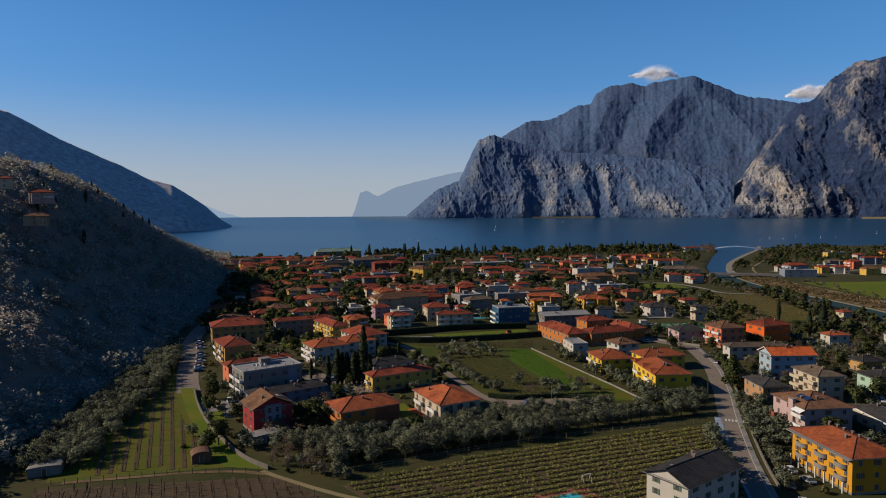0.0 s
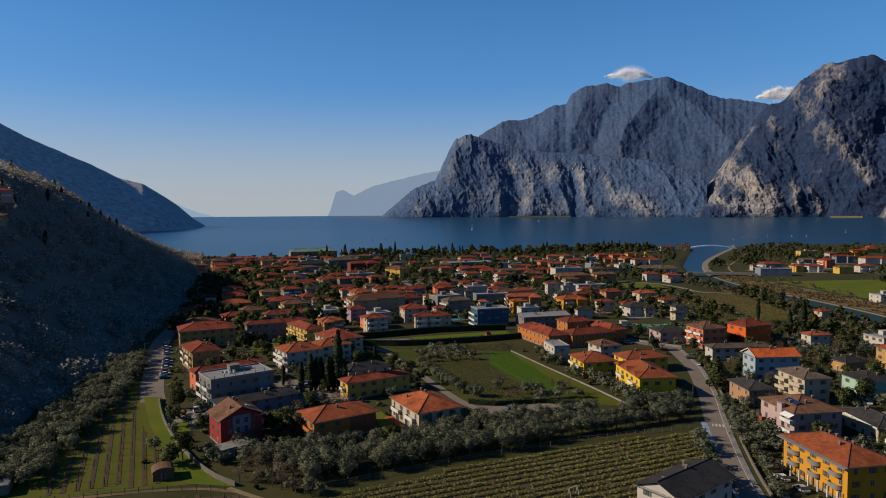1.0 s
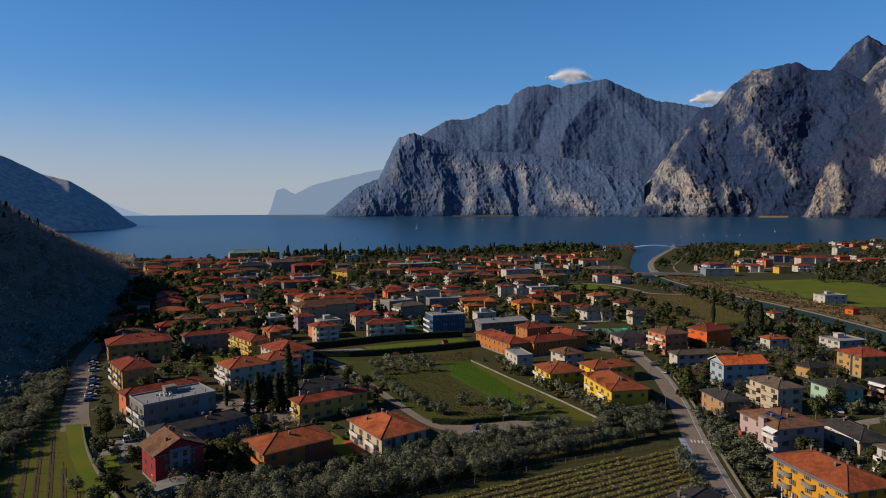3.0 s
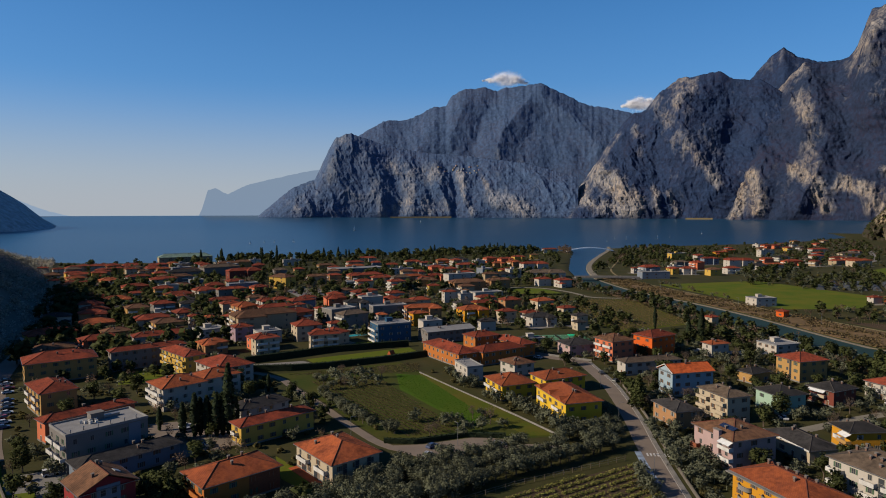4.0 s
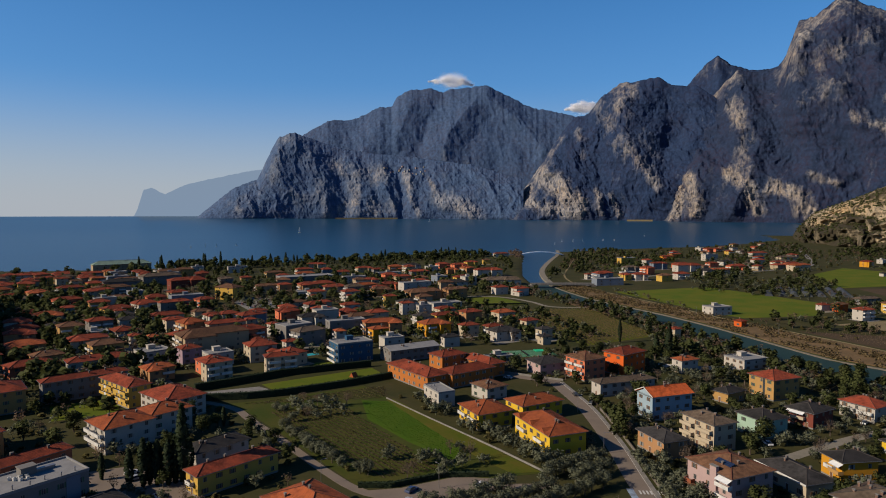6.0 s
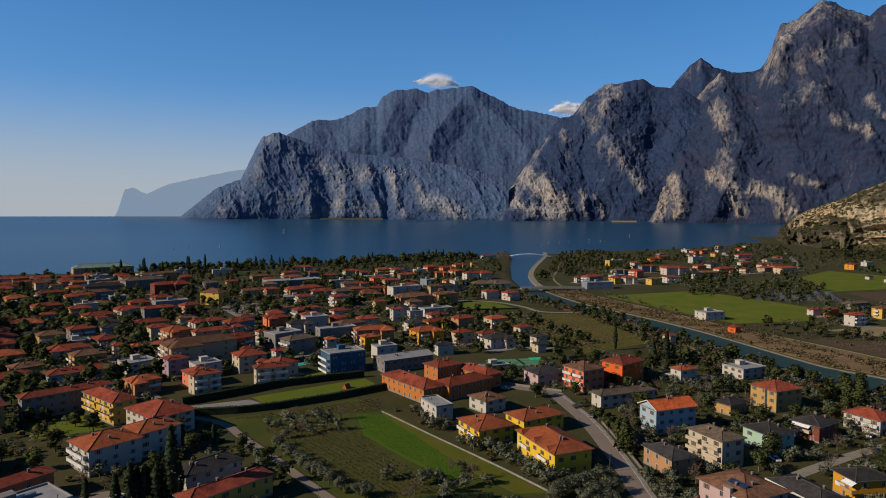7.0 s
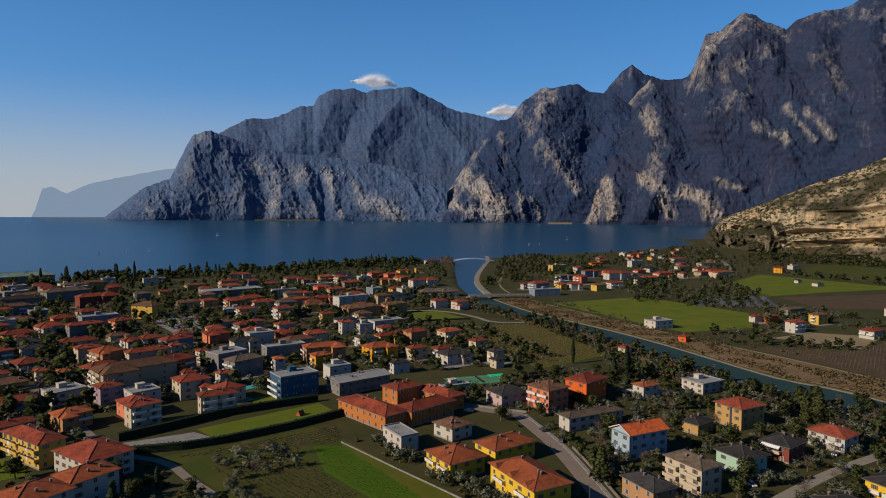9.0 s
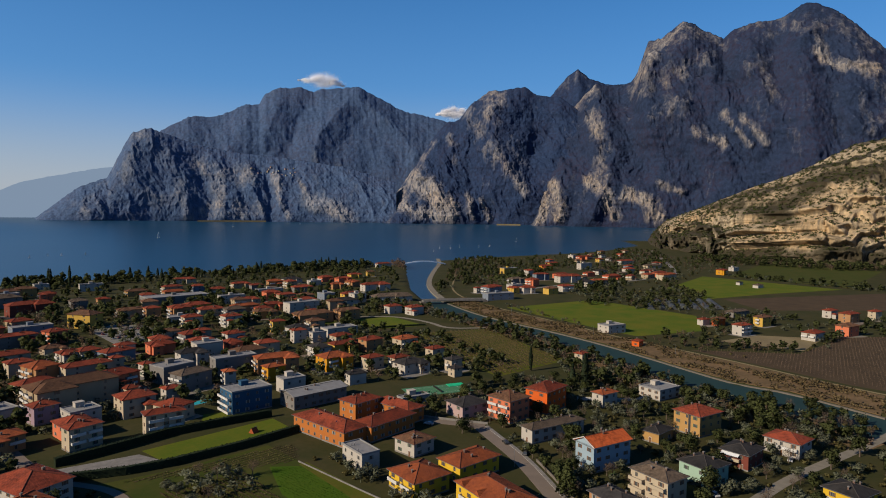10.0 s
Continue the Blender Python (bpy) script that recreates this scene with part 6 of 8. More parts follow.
def leaf_cloud(points, size, rng, outs=None):
    """Small bent leaves at the given places, faced outwards where the way out is given: vertices and faces."""
    v, f = [], []
    for i, p in enumerate(points):
        a, t = rng.uniform(0, 6.28), rng.uniform(-1.2, 1.2)
        s = size * rng.uniform(0.6, 1.3)
        u = Vector((math.cos(a), math.sin(a), 0.3 * math.sin(t * 2))) * s
        w = Vector((-math.sin(a) * math.sin(t), math.cos(a) * math.sin(t), math.cos(t))) * s * 0.8
        k = len(v)
        c = Vector(p)
        v += [tuple(c - u * 0.6), tuple(c + w * 0.55), tuple(c + u * 0.6), tuple(c - w * 0.5)]
        # winding (k, k+3, k+2, k+1) faces along u x w reversed
        f.append((k, k + 3, k + 2, k + 1) if outs is None or u.cross(w).dot(outs[i]) > 0 else (k, k + 1, k + 2, k + 3))
    return v, f


def soften(me, outs):
    """Shade leaves by the round of their crown: the way out for each leaf's four corners, then the mesh's own normals."""
    n = np.zeros((len(me.vertices), 3))
    n[: 4 * len(outs)] = np.repeat(np.array(outs), 4, axis=0)
    me.polygons.foreach_set("use_smooth", [True] * len(me.polygons))
    me.normals_split_custom_set_from_vertices(n.tolist())
    return me


def hedge(points, height, width, label, seed):
    rng = random.Random(seed)
    root = ribbon("hedge", points, width * 0.8, -0.2, height * 0.93, M_LEAF["cypress"], label, "hedge", "")
    pts = []
    p = dense(points, 0.45)
    for (x0, y0), (x1, y1) in zip(p, p[1:]):
        d = Vector((x1 - x0, y1 - y0)).normalized()
        for _ in range(7):
            side = rng.choice((-1, 1, 0))
            o = side * width * 0.45 if side else rng.uniform(-0.45, 0.45) * width
            z = rng.uniform(0.1, height) if side else height * rng.uniform(0.9, 1.05)
            pts.append((x0 - d.y * o, y0 + d.x * o, z))
    v, f = leaf_cloud(pts, 0.45, rng)
    part("foliage", mesh_of("foliage", v, f, [M_LEAF["cypress"]]), root)


hedge([(62, 349), (78, 342), (92, 339), (120, 338), (146, 340)], 3.0, 2.0, "long clipped dark evergreen hedge", 1)
hedge([(62, 366), (84, 368), (104, 371), (130, 368), (147, 365)], 3.4, 2.2, "long clipped dark evergreen hedge behind the lawn", 2)
hedge([(80, 238), (88, 233), (104, 231), (116, 224)], 1.6, 1.4, "clipped hedge beside the car park", 3)
hedge([(318, 508), (340, 500), (358, 491)], 1.4, 1.2, "low hedge across the grass plots", 4)


def bridge(name, a, b, width, z, arch, label, mat):
    """A deck with parapets or rails on both sides, rising in the middle by arch."""
    a, b = Vector((*a, 0)), Vector((*b, 0))
    length = (b - a).length
    c = (a + b) / 2
    root = thing(name, c.x, c.y, math.degrees(math.atan2((b - a).y, (b - a).x)), label, "bridge")
    n = 16

    def level(i):
        t = i / n * 2 - 1
        return z + arch * (1 - t * t)

    def strip(y0, y1, lo, hi):
        bb = Build()
        v = []
        for i in range(n + 1):
            x = -length / 2 + length * i / n
            v += [(x, y0, level(i) + lo), (x, y1, level(i) + lo), (x, y1, level(i) + hi), (x, y0, level(i) + hi)]
        f = [(0, 1, 2, 3), (4 * n + 3, 4 * n + 2, 4 * n + 1, 4 * n)]
        for i in range(n):
            k = 4 * i
            f += [(k + j, k + 4 + j, k + 4 + (j + 1) % 4, k + (j + 1) % 4) for j in range(4)]
        return bb.poly(v, f)

    part("deck", strip(-width / 2, width / 2, -0.9, 0).mesh("deck", mat), root)
    for s in (-1, 1):
        part("railing", strip(s * width / 2 - 0.1, s * width / 2 + 0.1, 0.02, 1.0).mesh("railing", mat), root)
        part("abutment", Build().box(s * length / 2 - 2.5, s * length / 2 + 2.5, -width / 2, width / 2, -5, z - 0.9).mesh("abutment", M_STONE), root)
    return root


bridge("road_bridge", (446, 590), (503, 556), 9, 2.4, 0.3, "low grey concrete road bridge over the river", M_CONC)
bridge("footbridge", (722, 948), (806, 922), 4.0, 2.4, 5.5, "slender white arched footbridge at the river mouth", material("white_steel", (0.95, 0.95, 0.93), (0.88, 0.88, 0.86), 0.5, 0.6))

# ---------------------------------------------------------------- trees
rng = random.Random(11)
TREE = {}


def limbs(b, height, spread, count, r, rg):
    b.tube(0, 0, -0.2, height, r, r * 0.6, 7, 0, rg.uniform(-0.2, 0.2), rg.uniform(-0.2, 0.2))
    for k in range(count):
        a = 6.28 * k / count + rg.uniform(-0.5, 0.5)
        s = spread * rg.uniform(0.5, 1.0)
        b.tube(0, 0, height * rg.uniform(0.7, 0.98), height + s * rg.uniform(0.6, 1.2), r * 0.5, r * 0.18, 5, 0, s * math.cos(a), s * math.sin(a))


def make_tree(kind, seed, share=1.0):
    """Trunk and crown meshes of one tree, about its true size at scale 1."""
    rg = random.Random(seed)
    b, pts, outs = Build(), [], []
    size, leaf = 0.4, "olive"
    if kind == "olive":
        limbs(b, 1.3, 1.6, 5, 0.22, rg)
        clumps = [(rg.uniform(-1.7, 1.7), rg.uniform(-1.7, 1.7), rg.uniform(1.5, 4.0), rg.uniform(0.9, 1.35)) for _ in range(15)]
        n, size = 95, 0.31
    elif kind == "evergreen":
        limbs(b, 2.2, 2.2, 5, 0.3, rg)
        clumps = [(rg.uniform(-2.0, 2.0), rg.uniform(-2.0, 2.0), rg.uniform(2.4, 6.8), rg.uniform(1.0, 1.7)) for _ in range(16)]
        n, size, leaf = 60, 0.62, "evergreen"
    elif kind == "shrub":
        limbs(b, 0.4, 0.8, 4, 0.1, rg)
        clumps = [(rg.uniform(-0.9, 0.9), rg.uniform(-0.9, 0.9), rg.uniform(0.5, 1.6), rg.uniform(0.5, 0.8)) for _ in range(6)]
        n, size, leaf = 44, 0.5, "shrub"
    elif kind == "pine":
        b.tube(0, 0, -0.2, 9.5, 0.3, 0.08, 7)
        clumps = []
        for k in range(9):
            z = 1.6 + k * 1.0
            r = 3.4 * (1 - k / 10.5)
            for j in range(5):
                a = j * 1.257 + k * 0.7 + rg.uniform(-0.2, 0.2)
                clumps.append((r * 0.62 * math.cos(a), r * 0.62 * math.sin(a), z, r * 0.42))
        clumps.append((0, 0, 10.4, 0.5))
        n, size, leaf = 20, 0.8, "evergreen"
    elif kind == "bare":
        limbs(b, 2.2, 2.4, 7, 0.2, rg)
        for k in range(22):
            a, s = rg.uniform(0, 6.28), rg.uniform(0.5, 2.2)
            z = rg.uniform(2.2, 4.6)
            b.tube(s * 0.5 * math.cos(a), s * 0.5 * math.sin(a), z, z + rg.uniform(0.8, 2.0), 0.045, 0.015, 4, 0, s * 0.6 * math.cos(a), s * 0.6 * math.sin(a))
        clumps = [(rg.uniform(-1.6, 1.6), rg.uniform(-1.6, 1.6), rg.uniform(2.6, 5.6), rg.uniform(0.8, 1.3)) for _ in range(12)]
        n, size, leaf = 26, 0.24, "bare"
    elif kind == "cypress":
        b.tube(0, 0, -0.2, 2.0, 0.2, 0.14, 7)
        n, size, leaf = 0, 0.72, "cypress"
        clumps = []
        for _ in range(620):
            t = rg.random()
            r = 1.05 * (math.sin(min(1, t * 1.25 + 0.12) * math.pi * 0.52) if t < 0.4 else math.cos((t - 0.4) / 0.6 * math.pi * 0.5) ** 0.8) * rg.uniform(0.72, 1.06) + 0.05
            a = rg.uniform(0, 6.28)
            pts.append((r * math.cos(a), r * math.sin(a), 0.4 + 10.2 * t))
            outs.append(Vector((math.cos(a), math.sin(a), 0.25)).normalized())
    heart = sum(c[2] for c in clumps) / max(1, len(clumps)) * 0.8
    for cx, cy, cz, r in clumps:
        for _ in range(max(5, int(n * share))):
            d = Vector((rg.gauss(0, 1), rg.gauss(0, 1), rg.gauss(0, 1))).normalized() * r * rg.uniform(0.45, 1.08)
            pts.append((cx + d.x, cy + d.y, cz + d.z * 0.8))
            whole = Vector((cx + d.x, cy + d.y, cz + d.z - heart)).normalized()
            own = Vector((rg.gauss(0, 1), rg.gauss(0, 1), rg.gauss(0, 1))).normalized()
            outs.append((d.normalized() * 0.9 + whole * 0.7 + own * 0.45).normalized())
    v, f = leaf_cloud(pts, size / max(share, 0.1) ** 0.5, rg, outs)
    if share < 1:
        return v, f, b, M_LEAF[leaf], outs
    return b.mesh("trunk", M_BARK), soften(mesh_of("crown", v, f, [M_LEAF[leaf]]), outs)


SAY = {"olive": ("olive_tree", "grey-green olive tree with a gnarled trunk", "olive trees of the groves and gardens"),
       "evergreen": ("evergreen_tree", "dark green broad evergreen garden tree", "garden trees of the town"),
       "shrub": ("shrub", "low olive-green garden shrub", "shrubs of the gardens"),
       "pine": ("conifer", "dark layered conifer in a garden", "conifers of the town"),
       "bare": ("bare_tree", "leafless brown tree with fine twigs", "bare trees in winter"),
       "cypress": ("cypress", "tall narrow dark cypress", "cypresses")}


FAR, NEAR_COUNT = {}, {}


def tree(kind, x, y, s=1.0, tall=1.0, z=0.0):
    k = (kind, rng.randrange(4))
    if kind != "cypress" and (y > 345 or x > 330 or NEAR_COUNT.get(kind, 0) >= (280 if kind == "olive" else 130)):
        FAR.setdefault(kind, []).append((x, y, z, s, tall))
        return
    NEAR_COUNT[kind] = NEAR_COUNT.get(kind, 0) + 1
    if k not in TREE:
        TREE[k] = make_tree(*k)
    name, label, group = SAY[kind]
    root = new(name)
    root.matrix_world = pose(x, y, z, 0, 0, rng.uniform(0, 360)) @ Matrix.Diagonal((s, s, s * tall, 1))
    tagged(root, label, "shrub" if kind == "shrub" else "tree", group)
    part("trunk", TREE[k][0], root)
    part("crown", TREE[k][1], root)


ROADS = [(p, 4.6) for p in main] + [(p, 5) for p in LEFT] + [(p, 3.5) for p in NORTH + LOTWAY + LANE + LEVEE + TOWN] + [(p, 2.5) for p in TRACK]
ROAD_XY, ROAD_R = np.array([p for p, r in ROADS]), np.array([r for p, r in ROADS])
HOUSE_A = np.array([(x, y, math.cos(radians(r)), math.sin(radians(r)), w / 2, d / 2) for x, y, r, w, d in FOOTPRINTS])


def free(x, y, margin=1.2):
    if (np.hypot(ROAD_XY[:, 0] - x, ROAD_XY[:, 1] - y) < ROAD_R).any():
        return False
    dx, dy = x - HOUSE_A[:, 0], y - HOUSE_A[:, 1]
    u, v = dx * HOUSE_A[:, 2] + dy * HOUSE_A[:, 3], -dx * HOUSE_A[:, 3] + dy * HOUSE_A[:, 2]
    return not ((np.abs(u) < HOUSE_A[:, 4] + margin) & (np.abs(v) < HOUSE_A[:, 5] + margin)).any()


def inside_poly(x, y, poly):
    hit = False
    for (x0, y0), (x1, y1) in zip(poly, poly[1:] + poly[:1]):
        if (y0 > y) != (y1 > y) and x < (x1 - x0) * (y - y0) / (y1 - y0) + x0:
            hit = not hit
    return hit


PLANTED = []


def grove(poly, step, kinds, s=(0.8, 1.2), jitter=0.35, keep=1.0, turn=0.0, margin=1.2):
    """Trees on a loose grid in a patch, clear of houses and roads."""
    c, n = math.cos(radians(turn)), math.sin(radians(turn))
    cx, cy = sum(p[0] for p in poly) / len(poly), sum(p[1] for p in poly) / len(poly)
    reach = max(math.hypot(p[0] - cx, p[1] - cy) for p in poly)
    k = int(reach / step) + 1
    for i in range(-k, k + 1):
        for j in range(-k, k + 1):
            u, v = (i + rng.uniform(-jitter, jitter)) * step, (j + rng.uniform(-jitter, jitter)) * step
            x, y = cx + u * c - v * n, cy + u * n + v * c
            if rng.random() > keep or not inside_poly(x, y, poly) or not free(x, y, margin):
                continue
            if any(abs(x - a) < step * 0.45 and abs(y - b) < step * 0.45 for a, b in PLANTED[-400:]):
                continue
            PLANTED.append((x, y))
            tree(rng.choice(kinds), x, y, rng.uniform(*s), rng.uniform(0.88, 1.15))


O, V, S, P, B, C = "olive", "evergreen", "shrub", "pine", "bare", "cypress"
grove([(5, 206), (20, 209), (48, 210), (78, 216), (110, 216), (90, 216), (88, 194), (66, 192), (20, 186)], 4.4, [O], (0.95, 1.3), 0.25, 0.97, 8)
for y0, x1 in ((197.5, 138), (204.5, 146), (211.5, 152)):
    for x, y in dense([(91, y0), (x1, y0 + 2.5)], 3.7):
        if free(x, y):
            tree(O, x + rng.uniform(-0.5, 0.5), y + rng.uniform(-0.5, 0.5), rng.uniform(0.9, 1.2))
grove([(-62, 207), (-47, 207), (-42, 222), (-41, 245), (-38, 280), (-36, 320), (-40, 352), (-48, 352), (-54, 296), (-59, 245)], 3.9, [O], (0.9, 1.15), 0.3, 0.97, 10)
for x, y in dense([(78.4, 296), (79.1, 277), (80.1, 262), (82.6, 250), (86.2, 243.6)], 3.3):
    tree(rng.choice((O, O, S)), x + rng.uniform(-0.6, 0.6), y + rng.uniform(-0.5, 0.5), rng.uniform(0.8, 1.1))
grove([(79, 324), (86, 296), (107, 300), (111, 317), (88, 328)], 4.8, [O, O, B, S], (0.8, 1.1), 0.4, 0.8)
grove([(92, 233), (124, 226), (122, 246), (96, 252)], 6.0, [B, B, O], (0.75, 1.0), 0.4, 0.8)
grove([(133, 310), (138, 310), (141, 250), (140, 220), (133, 218)], 4.0, [O, S, O], (0.7, 1.05), 0.35, 0.9)
grove([(133, 218), (162, 225), (162, 236), (150, 222), (140, 222)], 4.2, [O], (0.8, 1.1))
grove([(132, 186), (135.5, 182), (129, 168), (117, 152), (113.5, 145), (105, 147), (119, 167)], 3.8, [O, S, O], (0.8, 1.1), 0.35, 0.95, 0, 0.6)
grove([(2.8, 204), (12, 209), (22, 192), (23, 180), (20, 175), (9, 187), (2.8, 190)], 3.0, [B, S, B, O], (0.5, 0.8), 0.4, 0.95)
grove([(161, 209), (172, 209), (157, 183), (150, 168), (135, 158), (126, 146), (132, 139), (121, 141), (139, 173), (152, 195)], 3.9, [O, S, O, O], (0.75, 1.0), 0.35, 0.95, 0, 0.6)
grove([(150, 130), (340, 140), (330, 250), (316, 290), (285, 330), (200, 340), (186, 250), (160, 200)], 4.9, [O, V, S, S, O, S, B], (0.65, 1.05), 0.45, 0.85)
grove([(-24, 205), (20, 215), (70, 240), (72, 300), (60, 350), (52, 420), (-30, 420), (-26, 300), (-18, 235)], 5.0, [O, S, S, V, B, S, O], (0.6, 0.95), 0.45, 0.62)
grove([(-6, 206), (16, 212), (22, 232), (12, 240)], 4.0, [O, S, B, V], (0.6, 0.95), 0.4, 0.8)
grove([(-34, 400), (150, 396), (200, 385), (300, 345), (330, 440), (320, 520), (200, 560), (-25, 580)], 7.0, [O, V, S, V, S, O, B], (0.7, 1.15), 0.45, 0.72)
grove([(-34, 400), (62, 396), (70, 560), (60, 790), (-40, 800)], 7.5, [V, V, O, V, B], (0.9, 1.4), 0.45, 0.7)
grove([(-25, 580), (200, 560), (320, 520), (330, 560), (420, 560), (440, 640), (300, 760), (-40, 800)], 8.5, [V, O, V, S, B], (0.8, 1.3), 0.45, 0.72)
grove([(-40, 800), (300, 760), (440, 640), (560, 760), (690, 930), (640, 1010), (460, 1030), (280, 1010), (140, 1000), (-50, 1050)], 12.0, [V, O, V, S, V], (0.7, 1.15), 0.45, 0.55)
grove([(60, 985), (140, 1005), (280, 1015), (470, 1030), (650, 1022), (700, 985), (640, 960), (300, 970), (140, 965)], 9.0, [V, V, V, O, V, V, V, C], (0.9, 1.75), 0.45, 0.75)
grove([(290, 170), (312, 170), (345, 290), (400, 440), (425, 560), (400, 560), (376, 440), (330, 330), (300, 260)], 4.6, [O, B, S, V, O], (0.6, 1.0), 0.45, 0.85)
grove([(300, 270), (345, 300), (370, 380), (330, 340), (285, 300)], 6.0, [O, B, V], (0.7, 1.1), 0.45, 0.85)
grove([(430, 250), (445, 330), (440, 350), (422, 300)], 7.0, [B, S], (0.5, 0.9), 0.45, 0.6)
grove([(690, 900), (735, 950), (755, 985), (720, 975)], 7.0, [B], (1.4, 2.0), 0.4, 0.9)
grove([(600, 720), (690, 800), (800, 900), (830, 935), (850, 930), (740, 810), (630, 715)], 8.0, [B, S, V], (0.7, 1.1), 0.4, 0.75)
grove([(500, 620), (560, 690), (640, 640), (740, 660), (900, 760), (1000, 1000), (880, 980), (780, 850), (620, 700)], 10.0, [V, O, S, V, B], (0.8, 1.2), 0.45, 0.75)
grove([(560, 480), (640, 500), (760, 500), (720, 420), (600, 380), (580, 400)], 9.0, [O, V, S], (0.7, 1.1), 0.45, 0.7)
grove([(440, 345), (500, 318), (590, 355), (640, 330), (620, 290), (540, 300), (470, 305)], 7.0, [V, O, S, B], (0.7, 1.1), 0.45, 0.75)
grove([(540, 290), (640, 270), (720, 240), (640, 180), (560, 230)], 11.0, [V, O, S], (0.7, 1.1), 0.45, 0.6)
grove([(900, 700), (1100, 760), (1480, 980), (1540, 900), (1300, 740), (1000, 620), (800, 580)], 11.0, [V, O, B, S], (0.9, 1.3), 0.45, 0.75)
grove([(640, 680), (760, 720), (1000, 730), (1380, 860), (1400, 940), (1150, 960), (1000, 940), (860, 920), (760, 800)], 13.5, [V, O, S, B, S], (0.7, 1.1), 0.45, 0.55)
grove([(930, 560), (1000, 540), (1330, 570), (1400, 760), (1100, 700), (960, 640)], 13.0, [V, O, S, B], (0.7, 1.1), 0.45, 0.6)
grove([(604, 480), (580, 365), (640, 350), (690, 410), (640, 470)], 9.0, [V, O, S, B], (0.6, 1.0), 0.45, 0.6)
grove([(1250, 660), (1420, 720), (1460, 560), (1360, 470), (1420, 380), (1340, 330), (1250, 420)], 11.0, [V, B, V], (1.0, 1.7), 0.45, 0.85)
grove([(780, 560), (960, 560), (1000, 540), (820, 500)], 12.0, [V, O, S], (0.7, 1.2), 0.45, 0.7)

grove([(472, 470), (492, 520), (500, 516), (478, 460), (456, 400), (450, 404)], 5.5, [S, O, B], (0.6, 1.0), 0.4, 0.7)
grove([(600, 490), (640, 560), (760, 580), (780, 545), (700, 510), (640, 480)], 8.0, [V, O, S], (0.8, 1.2), 0.45, 0.7)
grove([(700, 415), (770, 490), (790, 488), (715, 405)], 7.0, [V, O, B], (0.8, 1.2), 0.4, 0.7)
grove([(930, 290), (980, 500), (1010, 500), (965, 290)], 9.0, [V, O, S], (0.8, 1.3), 0.4, 0.7)
grove([(430, 306), (470, 250), (484, 250), (440, 318)], 5.0, [B, S, V], (0.6, 1.0), 0.4, 0.8)
grove([(480, 245), (545, 248), (560, 238), (500, 236)], 6.0, [S, V, O], (0.6, 1.0), 0.4, 0.8)
for x, y, s, tall in ((19, 283, 0.8, 0.95), (25, 272, 1.1, 1.0), (28.5, 270.6, 1.3, 1.05), (30.3, 271.5, 1.2, 1.0), (32.1, 269.9, 1.25, 1.0), (34.8, 268.3, 1.25, 1.02), (36.7, 268.6, 1.3, 1.03), (38.4, 267, 1.5, 1.48), (41.5, 273, 1.1, 0.95), (61, 312, 0.8, 0.85), (286, 292, 1.5, 1.25), (282, 297, 1.2, 1.1), (300, 338, 1.0, 1.35), (205, 1002, 1.5, 1.3), (150, 1008, 1.4, 1.2), (120, 980, 1.5, 1.3), (230, 1010, 1.5, 1.4), (640, 1020, 1.3, 1.2)):
    tree(C, x, y, s, tall)
for x, y, s in ((179, 231, 1.15), (248, 333, 1.2), (46, 205, 0.9), (70, 268, 0.8)):
    tree(V, x, y, s)
tree(P, 175.5, 226.5, 1.15, 1.0)
tree(P, 296, 204, 1.35, 0.95)
tree(P, 303, 212, 1.1, 0.95)


# dark tree masses at the edge of the old town and beside the lakeside hotel
grove([(-28, 560), (18, 560), (24, 690), (-26, 700)], 8.0, [V, V, V, O], (1.1, 1.7), 0.45, 0.85)
for k in range(9):
    tree(C if k % 3 == 0 else V, 150 + 9 * k + rng.uniform(-3, 3), 1000 + rng.uniform(-8, 8), rng.uniform(1.2, 1.7), 1.2)
# cypresses along the crest of the hillside
for k in range(22):
    y = 480 + 17 * k + rng.uniform(-6, 6)
    x = float(np.interp(y, [a for a, b in FOOT], [b for a, b in FOOT])) - rng.uniform(70, 140)
    tree(C, x, y, rng.uniform(0.7, 1.1), rng.uniform(0.8, 1.1), float(hill_height(np.array(x), np.array(y))) - 0.5)


def palm(x, y):
    root = thing("palm", x, y, 0, "small palm with a shaggy trunk beside the blue house", "tree")
    part("trunk", Build().tube(0, 0, -0.2, 3.2, 0.22, 0.18, 8).mesh("trunk", M_BARK), root)
    b = Build()
    for k in range(16):
        a, droop = k * 2.4, (k % 4) * 0.35
        c, s = math.cos(a), math.sin(a)
        v = []
        for j in range(5):
            t = j / 4
            r, z, wd = 1.5 * t, 3.2 + 0.9 * t * (1 - droop) - 1.3 * t * t * (0.5 + droop), 0.16 * (1 - abs(t - 0.5))
            v += [(r * c - s * wd, r * s + c * wd, z), (r * c + s * wd, r * s - c * wd, z)]
        b.poly(v, [(2 * j, 2 * j + 1, 2 * j + 3, 2 * j + 2) for j in range(4)])
    part("crown", b.mesh("crown", M_LEAF["palm"]), root)


palm(196, 222)


